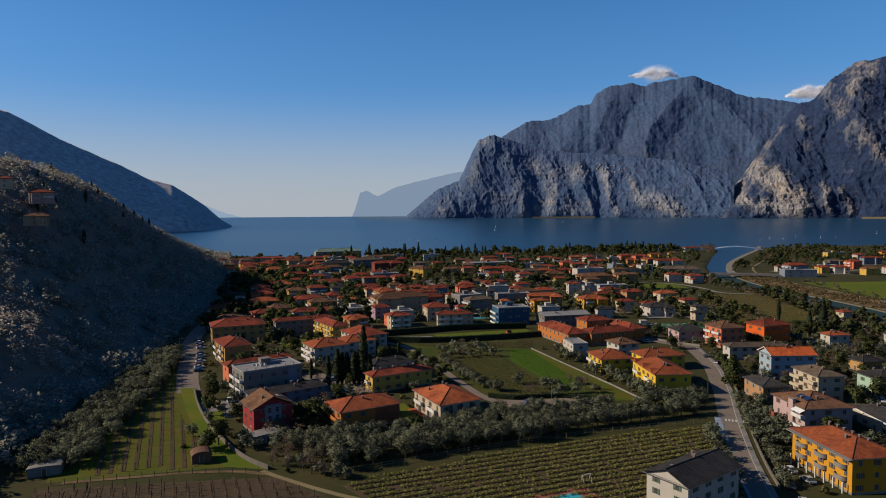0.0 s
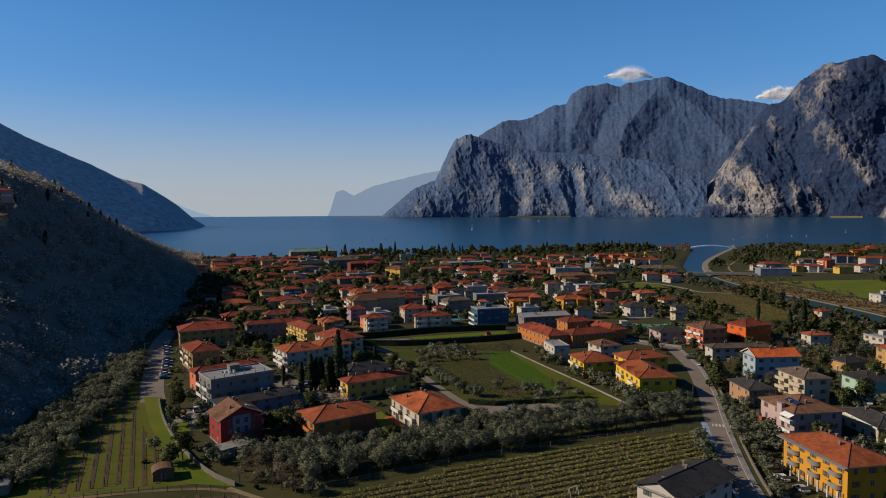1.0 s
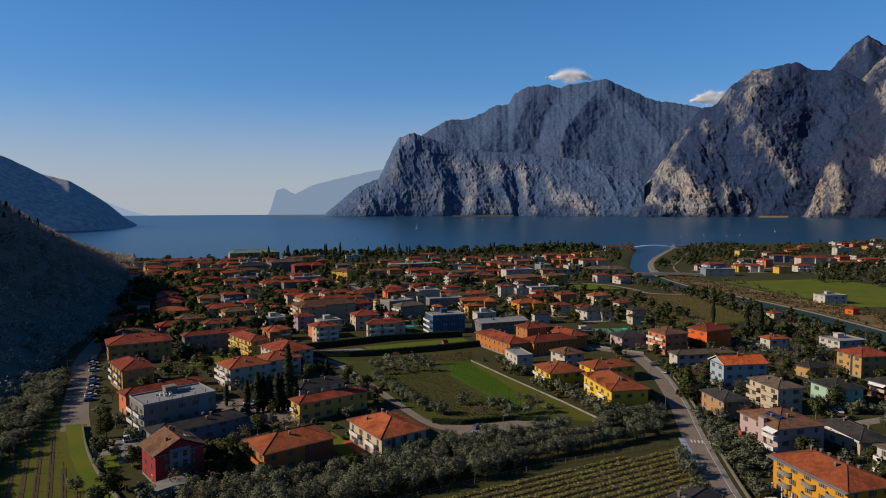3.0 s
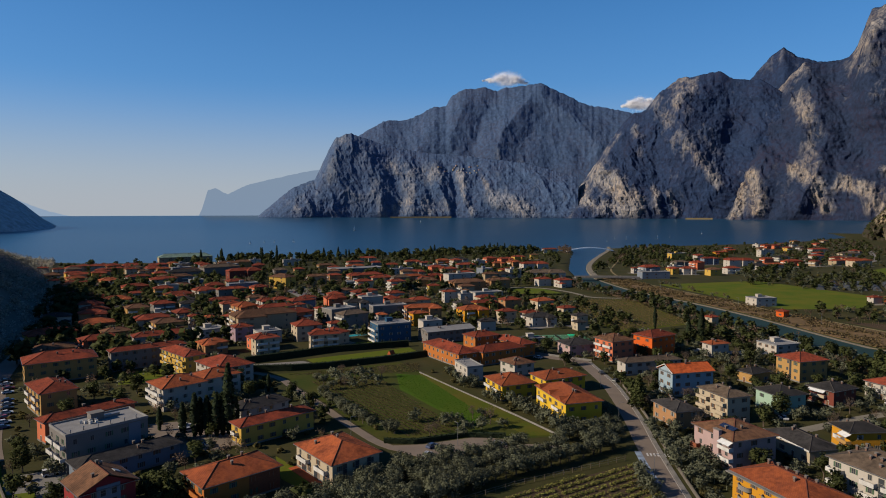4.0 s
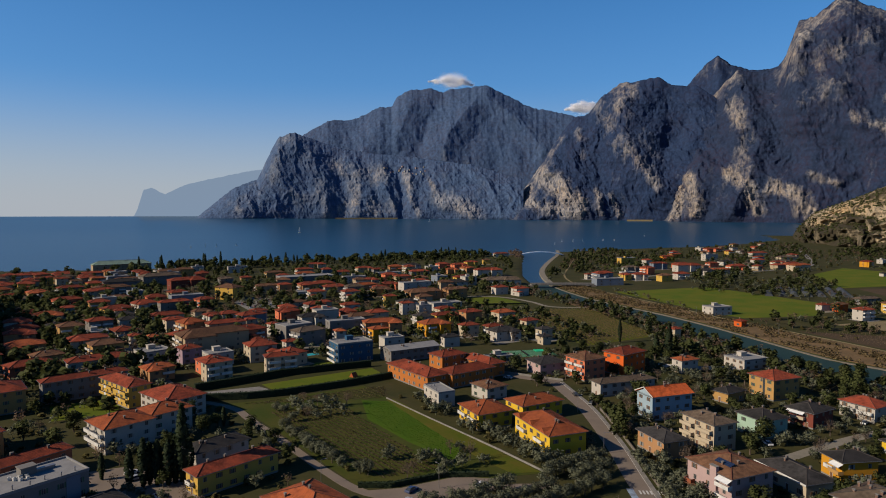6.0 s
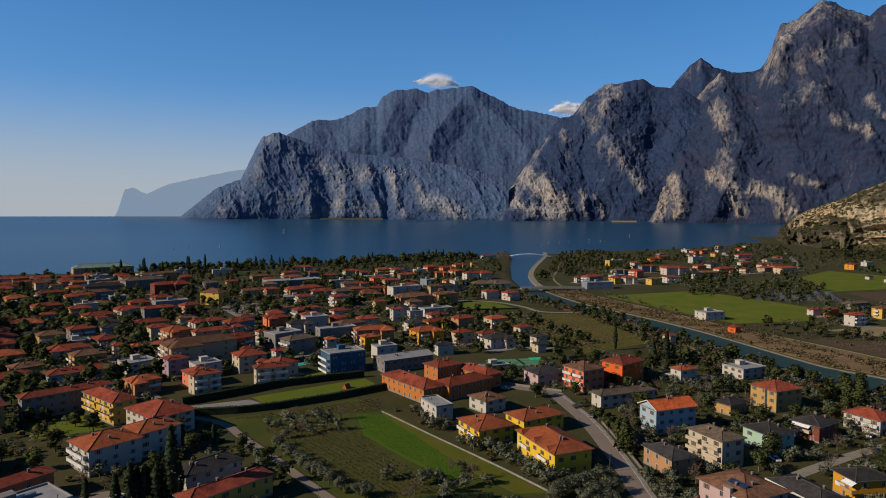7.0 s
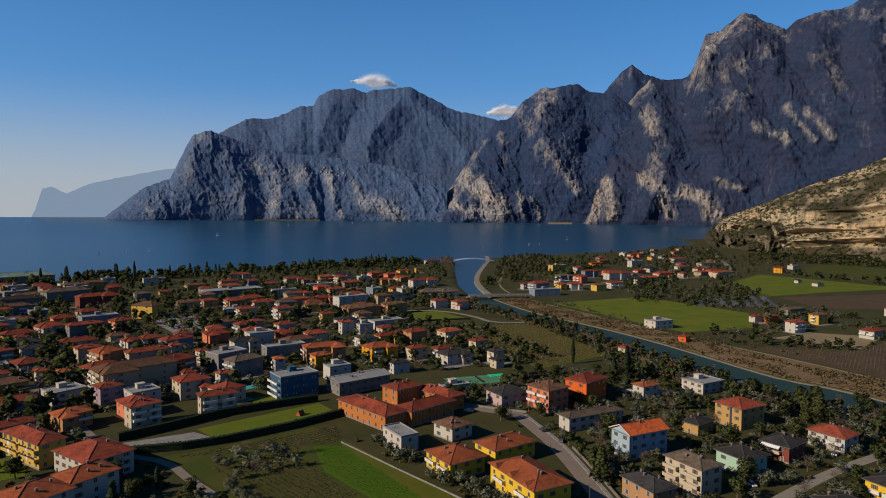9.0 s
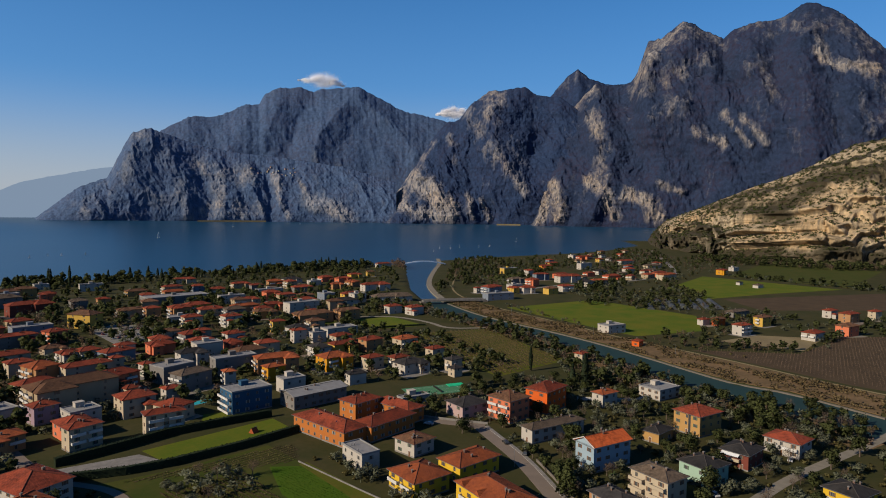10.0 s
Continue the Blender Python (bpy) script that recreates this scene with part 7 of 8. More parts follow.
FAR_SAY = {"olive": ("olive_grove", "grey-green olive trees of the farther groves"), "evergreen": ("town_trees", "dark evergreen trees among the farther houses"),
           "shrub": ("town_shrubs", "low shrubs in the farther gardens"), "pine": ("lakeside_conifers", "dark conifers along the lake shore"), "bare": ("bare_thicket", "leafless brown trees by the river")}
for kind, places in FAR.items():
    protos = []
    for seed in range(5):
        v, f, b, mat, outs = make_tree(kind, 40 + seed, (0.06 if kind == "bare" else 0.062) if seed < 3 else 0.28)
        protos.append((np.array(v + b.v[: 14 if kind != "bare" else 120]), np.array(f), [q for q in b.f if max(q) < (14 if kind != "bare" else 120)], len(v), np.repeat(np.array(outs), 4, axis=0)))
    vs, fs, ns, base = [], [], [], 0
    for x, y, z, s, tall in places:
        pv, pf, tf, k, po = protos[rng.randrange(3) if y > 300 or x > 300 else 3 + rng.randrange(2)]
        a = rng.uniform(0, 6.28)
        c, n = math.cos(a), math.sin(a)
        q = pv * (s, s, s * tall)
        vs.append(np.stack([q[:, 0] * c - q[:, 1] * n + x, q[:, 0] * n + q[:, 1] * c + y, q[:, 2] + z], 1))
        turn = np.zeros((len(pv), 3))
        turn[:k] = np.stack([po[:, 0] * c - po[:, 1] * n, po[:, 0] * n + po[:, 1] * c, po[:, 2]], 1)
        ns.append(turn)
        fs += (pf + base).tolist() + [[i + k + base for i in g] for g in tf]
        base += len(pv)
    name, label = FAR_SAY[kind]
    far_mesh = mesh_of(name, np.concatenate(vs).tolist(), fs, [mat], None, True)
    far_mesh.normals_split_custom_set_from_vertices(np.concatenate(ns).tolist())
    tagged(new(name, far_mesh), label, "trees", "", "stuff")


# ---------------------------------------------------------------- massed growth: woods, vines and row crops
def stuff(name, v, f, mat, label, category):
    return tagged(new(name, mesh_of(name, v, f, [mat])), label, category, "", "stuff")


def woods(name, places, label, mat, leaves, size):
    rg = random.Random(len(places))
    pts, outs = [], []
    for x, y, z, r, h in places:
        for _ in range(leaves):
            d = Vector((rg.gauss(0, 1), rg.gauss(0, 1), rg.gauss(0, 1))).normalized() * rg.uniform(0.6, 1.05)
            pts.append((x + d.x * r, y + d.y * r, z + h * 0.55 + d.z * h * 0.5))
            outs.append((d + Vector((rg.gauss(0, 0.3), rg.gauss(0, 0.3), rg.gauss(0, 0.3) + 0.2))).normalized())
    v, f = leaf_cloud(pts, size, rg, outs)
    ob = stuff(name, v, f, mat, label, "woods")
    soften(ob.data, outs)
    return ob


groves = {"hill": [], "hill_bare": []}
while sum(len(g) for g in groves.values()) < 4800:
    y = 150 + 960 * rng.random() ** 1.7
    foot = float(np.interp(y, [a for a, b in FOOT], [b for a, b in FOOT]))
    x = foot - rng.uniform(-2, 220) * min(1, (1140 - y) / 300)
    if x < -330:
        continue
    g = float(hill_height(np.array(x), np.array(y)))
    bare = noise.noise(Vector((x / 45, y / 45, 2.2))) + rng.uniform(-0.3, 0.3) > 0.02
    tall = rng.uniform(2.6, 5.4) * (1.0 if bare else rng.choice((1.0, 1.0, 1.5)))
    groves["hill_bare" if bare else "hill"].append((x, y, g - 0.5, rng.uniform(2.0, 4.0), tall * 1.3))
# leaf colours here carry extra brightness against the hill's own shade
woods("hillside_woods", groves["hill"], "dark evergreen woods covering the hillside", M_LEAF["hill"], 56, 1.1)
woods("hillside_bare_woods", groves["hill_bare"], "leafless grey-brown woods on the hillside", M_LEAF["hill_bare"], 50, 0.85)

for label, name, mat, west, east, y0, y1, count in (("dry tan grass and scrub on the embankment", "bank_scrub", "straw", 2, 36, 130, 590, 2600), ("brown scrub on the near bank", "bank_scrub", "bare", -14, 0, 170, 510, 700)):
    places = []
    while len(places) < count:
        y = rng.uniform(y0, y1)
        side = EAST if west > 0 else WEST
        edge = float(np.interp(y, [p[1] for p in side], [p[0] for p in side]))
        x = edge + rng.uniform(west, east)
        if noise.noise(Vector((x / 16, y / 16, 0))) + rng.uniform(-0.25, 0.25) > -0.05:
            places.append((x, y, -0.2, rng.uniform(0.5, 1.5), rng.uniform(0.6, 2.0)))
    woods(name, places, label, M_LEAF[mat], 12, 0.8)


def rows(name, poly, turn, gap, step, height, size, leaves, mat, label, posts=False, strip=0.0):
    """Plants in straight rows over a patch, joined: too many to count."""
    rg = random.Random(int(gap * 100 + turn))
    c, s = math.cos(radians(turn)), math.sin(radians(turn))
    cx, cy = sum(p[0] for p in poly) / len(poly), sum(p[1] for p in poly) / len(poly)
    reach = max(math.hypot(p[0] - cx, p[1] - cy) for p in poly)
    pts, b, ground = [], Build(), Build()
    v0 = -reach
    while v0 < reach:
        u = -reach
        while u < reach:
            x, y = cx + u * c - v0 * s, cy + u * s + v0 * c
            if inside_poly(x, y, poly):
                if rg.random() < 0.93:
                    for _ in range(leaves):
                        pts.append((x + rg.gauss(0, size * 0.8), y + rg.gauss(0, size * 0.8), rg.uniform(0.05, height)))
                if posts and rg.random() < 0.25:
                    b.box(x - 0.06, x + 0.06, y - 0.06, y + 0.06, -0.1, 1.9)
            u += step
        # the worked strip under the row
        u = -reach
        while u < reach:
            x, y = cx + u * c - v0 * s, cy + u * s + v0 * c
            if strip and inside_poly(x, y, poly):
                e = [(x + du * c - dv * s, y + du * s + dv * c, 0.12) for du, dv in ((-2, -strip), (2, -strip), (2, strip), (-2, strip))]
                ground.poly(e, [(0, 1, 2, 3)])
            u += 4
        v0 += gap
    if strip:
        stuff(name + "_soil", ground.v, ground.f, M_SOIL, "bare brown strips under the rows", "soil")
    v, f = leaf_cloud(pts, size, rg)
    k = len(v)
    return stuff(name, v + b.v, f + [[i + k for i in q] for q in b.f], mat, label, "crop")


rows("row_crop", [(20, 177), (62, 185), (97, 189), (138, 189), (126, 166), (110, 142), (60, 142), (30, 158)], 5, 2.7, 1.1, 0.8, 0.38, 30, M_LEAF["vine"], "low bushy crop in straight rows")
rows("field_tufts", [(81, 318), (109, 316), (108, 292), (107, 262), (107, 236), (88, 240), (83.5, 271), (81, 299)], 96, 1.9, 1.0, 0.35, 0.38, 9, M_LEAF["shrub"], "faded low plants in worn rows", False, 0.3)
rows("field_upper_rows", [(74, 336), (136, 329), (128, 312), (111, 319), (88, 329)], 4, 1.9, 1.1, 0.35, 0.38, 8, M_LEAF["shrub"], "low plants in worn rows below the hedge", False, 0.3)
rows("crop_blades", [(117.5, 313), (125.5, 306.5), (122, 249), (114, 240), (111, 262), (110, 291)], 96, 1.3, 1.2, 0.25, 0.30, 5, M_LEAF["crop"], "bright young crop in drilled rows")
rows("vines_left", [(-43, 201), (-14, 199), (-19, 220), (-27, 248), (-34, 282), (-42, 322), (-46, 300), (-44, 250)], 98, 3.0, 1.4, 1.1, 0.2, 5, M_LEAF["bare"], "bare trained vines in rows", True, 0.55)
rows("vines_near", [(-52, 193), (2, 186), (18, 165), (40, 145), (40, 120), (-60, 120)], 98, 2.8, 1.0, 1.3, 0.25, 8, M_LEAF["bare"], "bare trained vines in rows", True, 0.5)
rows("vines_west", [(330, 466), (383, 445), (351, 373), (337, 342), (278, 344), (291, 400)], 62, 3.4, 1.5, 1.6, 0.45, 7, M_LEAF["straw"], "trained vines in rows by the river", True, 0.5)
rows("vines_east", [(430, 298), (470, 246), (560, 238), (630, 180), (560, 122), (410, 122), (408, 200)], 140, 3.4, 2.4, 1.5, 0.35, 5, M_LEAF["bare"], "bare vines in rows behind the embankment", True)

# ---------------------------------------------------------------- cars
CAR_PAINT = {k: material("car_paint_" + k, c, None, 2.0, 0.3, 0, 5, 0.3, 0.6) for k, c in {"white": (0.55, 0.55, 0.55), "black": (0.02, 0.02, 0.022), "silver": (0.3, 0.31, 0.32), "blue": (0.03, 0.05, 0.12), "red": (0.25, 0.03, 0.03)}.items()}
M_TYRE = material("tyre", (0.015, 0.015, 0.015), None, 2.0, 0.9)
CAR_MESH = {}


def extruded(b, profile, half, mat=0, pinch=1.0):
    """A side profile swept across the width, drawn in towards the top."""
    n = len(profile)
    zs = [z for _, z in profile]
    v = []
    for s in (-1, 1):
        for x, z in profile:
            k = 1 - (1 - pinch) * (z - min(zs)) / (max(zs) - min(zs))
            v.append((x, s * half * k, z))
    f = [list(range(n)), list(range(2 * n - 1, n - 1, -1))] + [(i, i + n, (i + 1) % n + n, (i + 1) % n) for i in range(n)]
    b.poly(v, f, mat)


def car(x, y, rot, paint, van=False):
    key = (paint, van)
    if key not in CAR_MESH:
        body, cabin = Build(), Build()
        extruded(body, [(-2.1, 0.3), (2.05, 0.3), (2.15, 0.5), (2.05, 0.72), (1.1, 0.88), (-2.05, 0.9), (-2.15, 0.6)], 0.87)
        if van:
            extruded(cabin, [(1.25, 0.88), (0.7, 1.9), (-2.05, 1.95), (-2.08, 0.9)], 0.85, 0, 0.9)
        else:
            extruded(cabin, [(1.05, 0.88), (0.35, 1.42), (-1.1, 1.44), (-1.85, 0.9)], 0.8, 0, 0.78)
        roof = Build()
        if van:
            roof.box(-2.0, 0.65, -0.74, 0.74, 1.9, 1.99)
        else:
            roof.box(-1.05, 0.3, -0.6, 0.6, 1.40, 1.47)
        wheel = Build()
        v = [(0.32 * math.cos(i * 0.628), s * 0.1, 0.32 * math.sin(i * 0.628)) for s in (-1, 1) for i in range(10)]
        wheel.poly(v, [list(range(10)), list(range(19, 9, -1))] + [(i, i + 10, (i + 1) % 10 + 10, (i + 1) % 10) for i in range(10)])
        CAR_MESH[key] = body.mesh("body", CAR_PAINT[paint]), cabin.mesh("window_glass", M_PANE), roof.mesh("roof_panel", CAR_PAINT[paint]), wheel.mesh("wheel", M_TYRE)
    body, cabin, roof, wheel = CAR_MESH[key]
    word = "delivery van" if van else "small hatchback car"
    root = thing("van" if van else "car", x, y, rot, f"{paint} {word} parked at the roadside", "van" if van else "car", "parked vehicles")
    part("body", body, root)
    part("window_glass", cabin, root)
    part("roof_panel", roof, root)
    for wx in (-1.3, 1.35):
        for wy in (-0.8, 0.8):
            part("wheel", wheel, root, pose(wx, wy, 0.32))


PAINTS = ("white", "black", "silver", "blue", "white", "red")
for i, (x, y) in enumerate(((-34, 381), (-33, 374), (-31.5, 366), (-31, 359), (-29.5, 346), (-29, 340), (-28.4, 334), (-28, 328), (-27.6, 322), (-27.3, 316), (-27, 310))):
    car(x, y, 14, PAINTS[(i * 5 + 1) % 6])
for x, y, r, p in ((27, 283, 20, "white"), (27.5, 278, 20, "silver"), (31, 261.5, 100, "white"), (91.5, 227.5, 20, "blue"), (87, 222, 40, "silver"), (110, 219.5, 10, "white"), (198, 271.5, 62, "black"), (194.5, 258.5, 20, "black"), (271, 268, 40, "silver"), (273, 258, 30, "black"), (191, 309, 115, "silver"), (262, 186.5, 10, "silver"), (211, 194, 60, "white"), (193.5, 381, 95, "silver"), (132.8, 153, 80, "white"), (132.2, 146.5, 80, "silver"), (125.5, 145, 55, "black"), (121.5, 137, 55, "silver"), (55, 396, 30, "black"), (51, 398, 30, "silver"), (47, 400, 30, "white"), (30, 206.5, 15, "silver"), (47, 214, 100, "blue")):
    car(x, y, r, p)
for i in range(6):
    car(51.5 + 2.4 * i, 444.5 - 0.6 * i, 78, PAINTS[(i * 5 + 2) % 6])
car(-10, 258, 12, "white", True)
for i in range(14):
    car(153 + (i % 7) * 4.6, 598 + (i // 7) * 22 + (i % 7) * 1.2, 84, PAINTS[(i * 5) % 6])

# ---------------------------------------------------------------- boats
M_SAIL = material("sail_cloth", (0.75, 0.75, 0.73), None, 0.3, 0.8)


def sailboat(x, y, s, rot):
    r = math.hypot(x - 4, y - 75)
    root = thing("sailboat", x, y, rot, "small white sailing boat on the lake", "boat", "boats on the lake", z=float(lake_height(np.array(r))), scale=s)
    b = Build()
    b.poly([(-3, -0.9, 0.8), (1.5, -0.9, 0.8), (3.6, 0, 0.95), (1.5, 0.9, 0.8), (-3, 0.9, 0.8), (-2.6, -0.5, -0.3), (1.2, -0.4, -0.3), (2.8, 0, -0.2), (1.2, 0.4, -0.3), (-2.6, 0.5, -0.3)],
           [(0, 1, 2, 3, 4)] + [(i, i + 5, (i + 1) % 5 + 5, (i + 1) % 5) for i in range(5)])
    part("hull", b.mesh("hull", M_SAIL), root)
    part("mast", Build().tube(0.4, 0, 0.5, 10, 0.07, 0.05, 6).mesh("mast", M_METAL), root)
    sail = Build().poly([(0.3, 0, 1.6), (-2.8, 0.5, 1.6), (0.35, 0, 9.8), (-1.1, 0.7, 4.8), (0.3, 0.06, 1.6), (-2.8, 0.56, 1.6), (0.35, 0.06, 9.8), (-1.1, 0.76, 4.8)], [(0, 2, 3, 1), (4, 5, 7, 6), (0, 1, 5, 4), (1, 3, 7, 5), (3, 2, 6, 7)])
    part("sail", sail.mesh("sail", M_SAIL), root)


for x, y, s, r in ((859, 2401, 2.0, 30), (1519, 3178, 1.7, 80), (1971, 3273, 1.6, 10), (2664, 2874, 1.9, 40), (1203, 1345, 0.8, 60), (1228, 1328, 0.8, 20), (1290, 1355, 0.9, 50), (1336, 1322, 0.8, 10), (1400, 1340, 0.7, 70), (1090, 1250, 0.6, 30), (300, 1560, 0.8, 20), (340, 1600, 0.8, 60), (362, 1590, 0.8, 40), (410, 1600, 0.9, 15), (1720, 1500, 1.2, 30)):
    sailboat(x, y, s, r)

# ---------------------------------------------------------------- odd buildings and ground things
house(-138, 486, 20, 15, 11, 7, "pink", "red", "hip", z=75.5)
house(-127, 440, 15, 14, 10, 5.5, "beige", "brown", "hip", z=62)
house(-150, 462, 15, 10, 9, 6, "cream", "red", "hip", z=84)
house(-116, 570, 10, 22, 9, 6, "grey", "pale", "flat", z=59)


def hut(x, y, rot, w, d, h, label, dark, domed):
    root = thing("garden_hut", x, y, rot, label, "hut")
    part("wall", Build().box(-w / 2, w / 2, -d / 2, d / 2, -0.2, h).mesh("wall", M_SHUT[0] if dark else M_CONC), root)
    b = Build()
    n = 8
    v = []
    for s in (-1, 1):
        for i in range(n + 1):
            t = math.pi * i / n
            v.append((-math.cos(t) * (w / 2 + 0.2), s * (d / 2 + 0.2), h - 0.02 + (1.3 if domed else 0.35) * math.sin(t)))
    f = [(i, i + 1, i + n + 2, i + n + 1) for i in range(n)] + [list(range(n, -1, -1)), list(range(n + 1, 2 * n + 2))]
    part("roof", b.poly(v, f).mesh("roof", M_SHUT[0] if dark else M_CONC), root)
    part("door", DOOR, root, pose(0, -d / 2 - 0.02, 0))


hut(-15.4, 203, 10, 5.0, 4.4, 2.0, "dark wooden hut with a rounded roof in the vineyard", True, True)
hut(-54, 206, 8, 7.5, 6.5, 2.4, "low pale concrete shed below the olive trees", False, False)
hut(1.5, 214.5, 19, 8, 5, 2.4, "low grey outbuilding beside the red house", False, False)

M_POOL = material("pool_water", (0.02, 0.28, 0.34), (0.03, 0.33, 0.38), 0.3, 0.15, 0, 6, 0.6, 0.5)
M_TERRA = material("terracotta_paving", (0.22, 0.075, 0.05), (0.16, 0.06, 0.045), 0.6, 0.9)
pool = thing("swimming_pool", 68, 152, 6, "turquoise swimming pool set in red paving", "pool")
part("surround", Build().box(-9, 10, -5, 6, -0.1, 0.15).mesh("surround", M_TERRA), pool)
part("coping", Build().box(-6, 6.5, -3.4, 3.9, 0.1, 0.24).mesh("coping", M_CONC), pool)
part("water", Build().box(-5.6, 6.1, -3, 3.5, 0.1, 0.27).mesh("water", M_POOL), pool)

M_COURT = material("court_green", (0.045, 0.13, 0.07), (0.06, 0.15, 0.08), 0.2, 0.9)
court = thing("tennis_court", 232, 346, -22, "green tennis court with white lines and a net", "court")
part("surface", Build().box(-17, 17, -8, 8, -0.1, 0.08).mesh("surface", M_COURT), court)
for x0, x1, y0, y1 in ((-12, 12, -5.5, -5.4), (-12, 12, 5.4, 5.5), (-12, -11.9, -5.5, 5.5), (11.9, 12, -5.5, 5.5), (-6.4, 6.4, -0.05, 0.05)):
    part("line", Build().box(x0, x1, y0, y1, 0.05, 0.095).mesh("line", M_PAINT), court)
part("net", Build().box(-0.05, 0.05, -6, 6, 0.08, 1.0).mesh("net", M_TYRE), court)
part("cover", Build().box(8, 17, 3, 8, 0.08, 0.3).mesh("cover", material("bright_green_sheet", (0.02, 0.42, 0.20), None, 0.5, 0.6)), court, None, "bright green sheeting")
house(208, 338, -12, 15, 6, 3.2, "white", "pale", "flat")

M_NET = material("dark_netting", (0.035, 0.04, 0.045), (0.06, 0.065, 0.07), 0.1, 0.6)
for i in range(7):
    g = thing("growing_tunnel", 612 + i * 9, 428 - i * 7.5, 32, "long low growing tunnel under dark netting", "greenhouse", "growing tunnels")
    v = []
    for s in (-1, 1):
        v += [(s * 34, -math.cos(math.pi * k / 8) * 3.4, 2.6 * math.sin(math.pi * k / 8) - 0.1) for k in range(9)]
    part("cover", mesh_of("cover", v, [(k, k + 1, k + 10, k + 9) for k in range(8)] + [list(range(8, -1, -1)), list(range(9, 18))], [M_NET], None, False), g)


def street_lamp(x, y, rot):
    root = thing("street_lamp", x, y, rot, "slim grey metal street lamp with a curved arm", "street lamp", "street lamps")
    part("pole", Build().tube(0, 0, -0.2, 7.2, 0.09, 0.06, 8).mesh("pole", M_METAL), root)
    part("arm", Build().box(0, 1.5, -0.04, 0.04, 7.12, 7.2).mesh("arm", M_METAL), root)
    part("head", Build().box(1.1, 1.9, -0.12, 0.12, 7.04, 7.16).mesh("head", M_CONC), root)


for x, y, r in ((-40, 352, 0), (-37, 310, 0), (133, 178, -30), (158, 218, -30), (182, 254, -30), (99, 225, 90), (72, 246, 0), (405, 300, 150), (425, 375, 150), (455, 480, 150)):
    street_lamp(x, y, r)

# a red garden tent on the lawn and a small pool behind the hedge
tent = thing("garden_tent", 131, 351, 20, "small orange-red pitched tent on the lawn", "tent")
part("canopy", Build().poly([(-1.6, -1.4, 0.1), (1.6, -1.4, 0.1), (1.6, 1.4, 0.1), (-1.6, 1.4, 0.1), (-1.5, 0, 2.2), (1.5, 0, 2.2), (-1.6, -1.4, 0), (1.6, -1.4, 0), (1.6, 1.4, 0), (-1.6, 1.4, 0)], [(0, 1, 5, 4), (2, 3, 4, 5), (3, 0, 4), (1, 2, 5), (0, 6, 7, 1), (2, 8, 9, 3)]).mesh("canopy", M_TERRACE), tent)
part("ridge_pole", Build().box(-1.7, 1.7, -0.04, 0.04, 2.16, 2.24).mesh("ridge_pole", M_METAL), tent)
bath = thing("garden_pool", 133, 407, 4, "pale turquoise garden pool with a concrete rim", "pool")
part("rim", Build().box(-6, 6, -3, 3, -0.1, 0.15).mesh("rim", M_CONC), bath)
part("water", Build().box(-5.5, 5.5, -2.5, 2.5, 0.05, 0.18).mesh("water", M_POOL), bath)

# posts and rails of the field fences
def fence(points, label):
    root = thing("fence", points[0][0], points[0][1], 0, label, "fence")
    p = dense(points, 3.0)
    post = Build().box(-0.06, 0.06, -0.06, 0.06, -0.3, 1.5).mesh("post", M_BARK)
    for x, y in p:
        part("post", post, root, pose(x - points[0][0], y - points[0][1], 0))
    for z in (0.7, 1.3):
        v, f = [], []
        for x, y in p:
            v += [(x - points[0][0], y - points[0][1], z), (x - points[0][0], y - points[0][1], z + 0.04), (x - points[0][0] + 0.03, y - points[0][1] + 0.03, z), (x - points[0][0] + 0.03, y - points[0][1] + 0.03, z + 0.04)]
        for i in range(len(p) - 1):
            k = 4 * i
            f += [(k, k + 4, k + 5, k + 1), (k + 3, k + 7, k + 6, k + 2), (k + 1, k + 5, k + 7, k + 3)]
        part("wire", mesh_of("wire", v, f, [M_METAL]), root)


fence([(22, 183), (60, 189), (98, 192.5), (136, 192)], "wire fence on wooden posts below the olives")
fence([(-50, 196), (-20, 195), (0, 190)], "wire fence on wooden posts at the vineyard edge")
goal = thing("garden_swing", 79, 161, 10, "white metal swing frame on the grass", "swing")
for x in (-1.2, 1.2):
    part("leg", Build().tube(x, -0.7, -0.1, 2.1, 0.05, 0.05, 6, 0, 0, 0.7).tube(x, 0.7, -0.1, 2.1, 0.05, 0.05, 6, 0, 0, -0.7).mesh("leg", M_TRIM), goal)
part("bar", Build().box(-1.3, 1.3, -0.05, 0.05, 2.05, 2.15).mesh("bar", M_TRIM), goal)

# ---------------------------------------------------------------- clouds resting on the ridges
M_CLOUD = material("cloud_vapour", (0.98, 0.98, 0.99), (0.94, 0.94, 0.96), 0.01, 1.0, 0, 4, 0.6, 0.0)
_t = M_CLOUD.node_tree
_tr, _mx = _t.nodes.new("ShaderNodeBsdfTranslucent"), _t.nodes.new("ShaderNodeMixShader")
_mx.inputs[0].default_value = 0.5
_t.links.new(_t.nodes["Principled BSDF"].inputs["Base Color"].links[0].from_socket, _tr.inputs[0])
_t.links.new(_t.nodes["Principled BSDF"].outputs[0], _mx.inputs[1])
_t.links.new(_tr.outputs[0], _mx.inputs[2])
_t.links.new(_mx.outputs[0], _t.nodes["Material Output"].inputs[0])


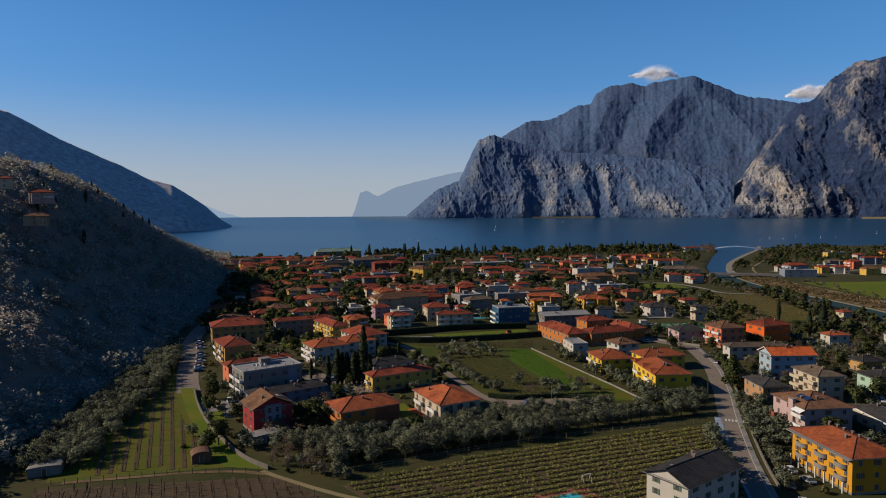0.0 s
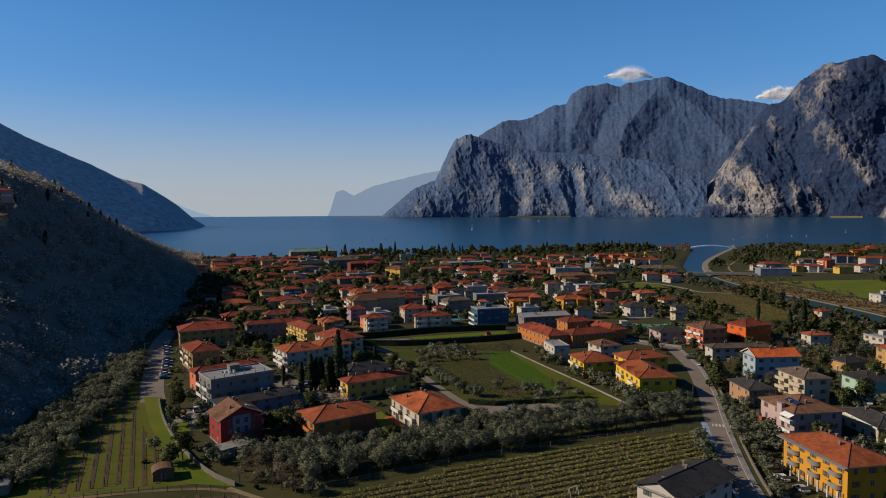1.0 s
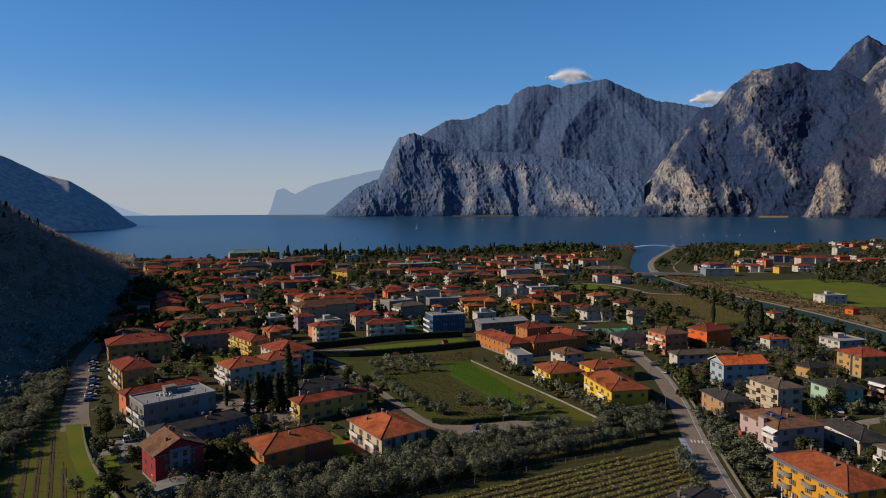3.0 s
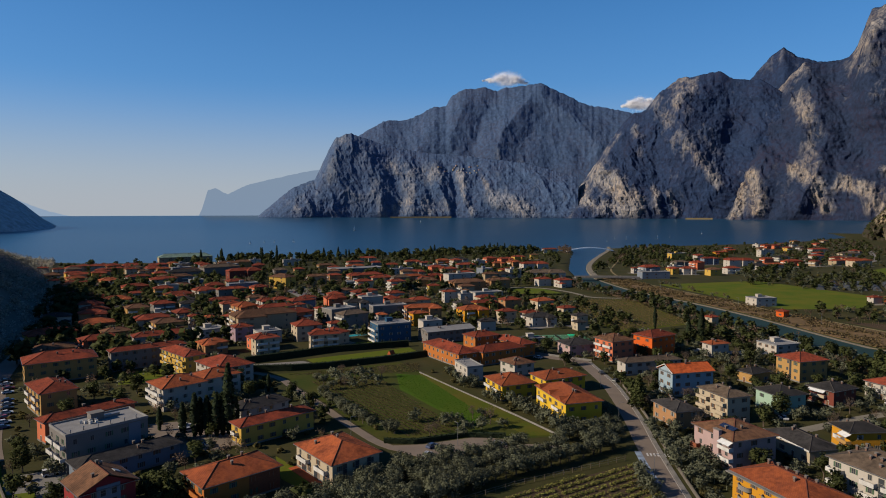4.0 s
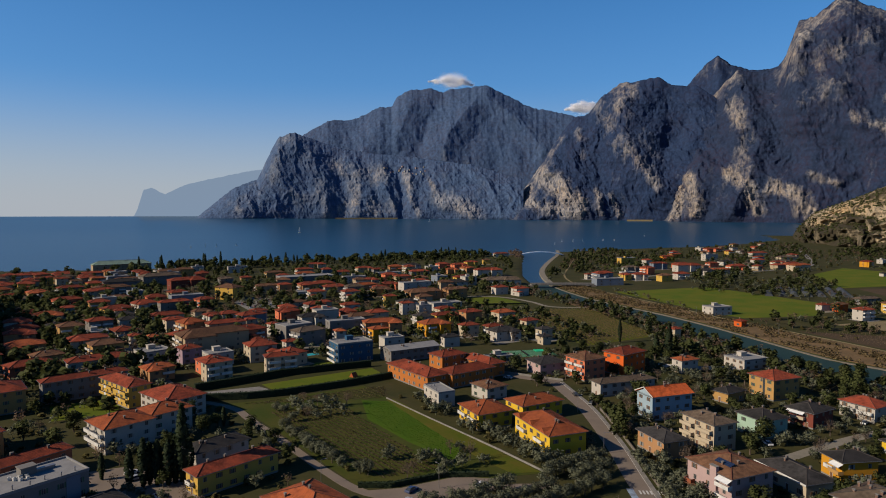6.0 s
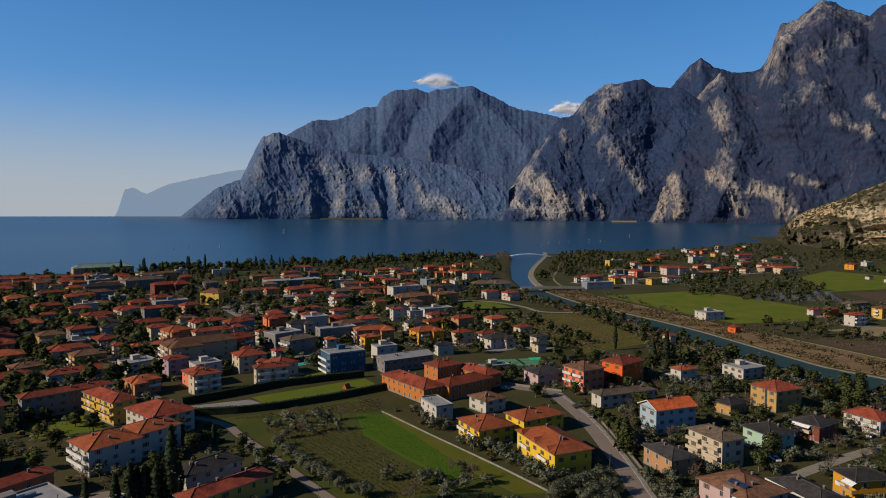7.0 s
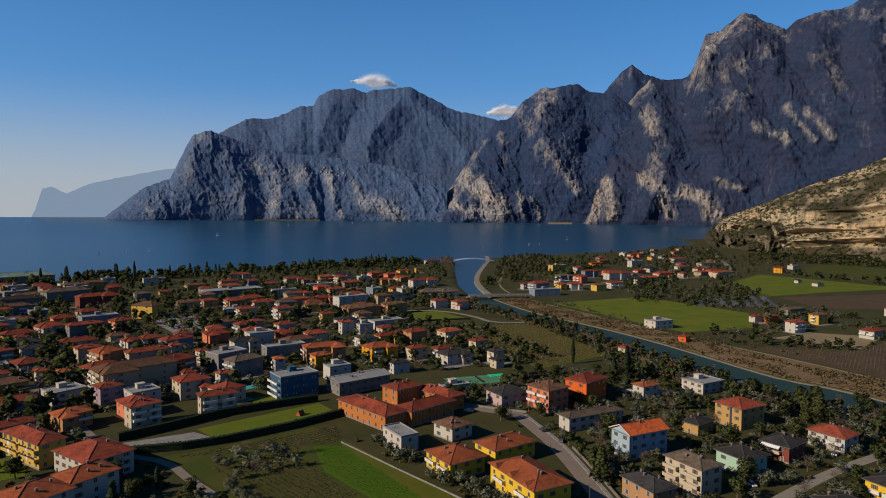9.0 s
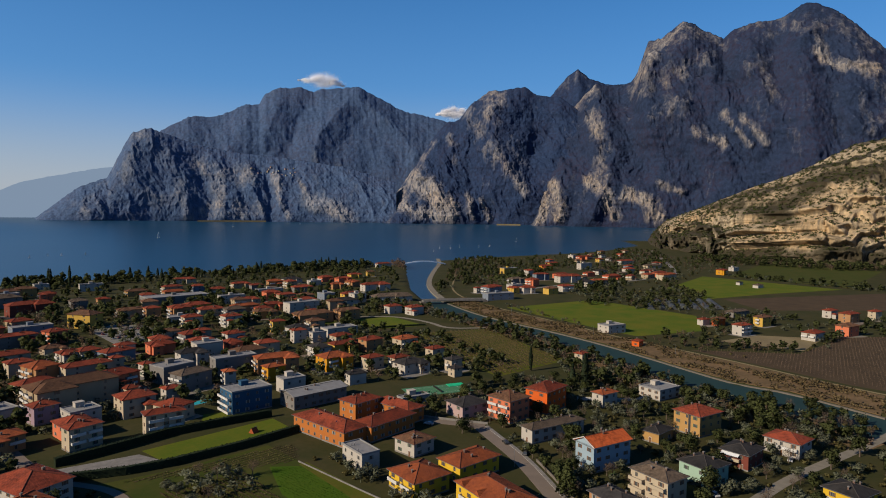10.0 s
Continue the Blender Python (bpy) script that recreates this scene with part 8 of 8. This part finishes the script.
def cloud(bearing, rise, width, height, seed, tilt=0.0):
    """A heap of vapour made of many small flecks, dense inside and thinning out to its frayed edge."""
    rg = random.Random(seed)
    puffs = []
    for k in range(26):
        u = max(-1, min(1, rg.gauss(-0.15, 0.45)))
        r = height * rg.uniform(0.18, 0.34) * (1.15 - abs(u))
        puffs.append((u * width * 0.5, rg.uniform(-20, 20), height * 0.42 * (1 - abs(u)) * rg.uniform(-0.3, 1.1) - tilt * u * height, r))
    pts = []
    for x, y, z, r in puffs:
        for _ in range(640):
            d = Vector((rg.gauss(0, 0.5), rg.gauss(0, 0.4), rg.gauss(0, 0.36))) * r
            pts.append((x + d.x * 1.5, y + d.y, z + d.z))
    v, f = leaf_cloud(pts, 4.2, rg)
    a = radians(bearing)
    ob = new("cloud", mesh_of("cloud", v, f, [M_CLOUD]))
    ob.matrix_world = pose(4 + 4890 * math.sin(a), 80 + 4890 * math.cos(a), 82 + 4890 * rise, 0, 0, -bearing)
    tagged(ob, "small white cumulus cloud over the mountain ridge", "cloud", "clouds", "structure")


cloud(33.7, 0.198, 360, 120, 3, 0.12)
cloud(45.2, 0.155, 300, 110, 8)

# a village of tiny houses on the shelf above the lake
rg = random.Random(9)
for _ in range(22):
    p = on_flank("mountain_west_flank", rg.uniform(27.6, 31.6), rg.uniform(0.058, 0.071))
    h = thing("house", p[0], p[1], rg.uniform(0, 90), "tiny pale house of the village on the mountain shelf", "house", "houses of the mountain village", z=p[2] - 3)
    w = rg.uniform(6, 11)
    part("wall", Build().box(-w / 2, w / 2, -4, 4, -4, 5).mesh("wall", WALL[rg.choice(("white", "cream", "pink"))]), h)
    rb, _e, _r = slab_roof(w + 1, 9, 5, 2, "hip")
    part("roof", rb.mesh("roof", ROOF["brown"]), h)

# dark scrub on the ledges of the pale hill
pale_hill = bpy.data.objects["limestone_hill"].data
scrub, rg = [], random.Random(21)
for p in pale_hill.polygons:
    if p.normal.z > 0.5 and p.center.z > 4 and rg.random() < 0.10:
        scrub.append((p.center.x, p.center.y, p.center.z - 1, rg.uniform(2.5, 5.5), rg.uniform(3, 6)))
woods("hill_scrub", scrub[:3200], "dark scrub on the limestone ledges", M_LEAF["evergreen"], 16, 2.6)
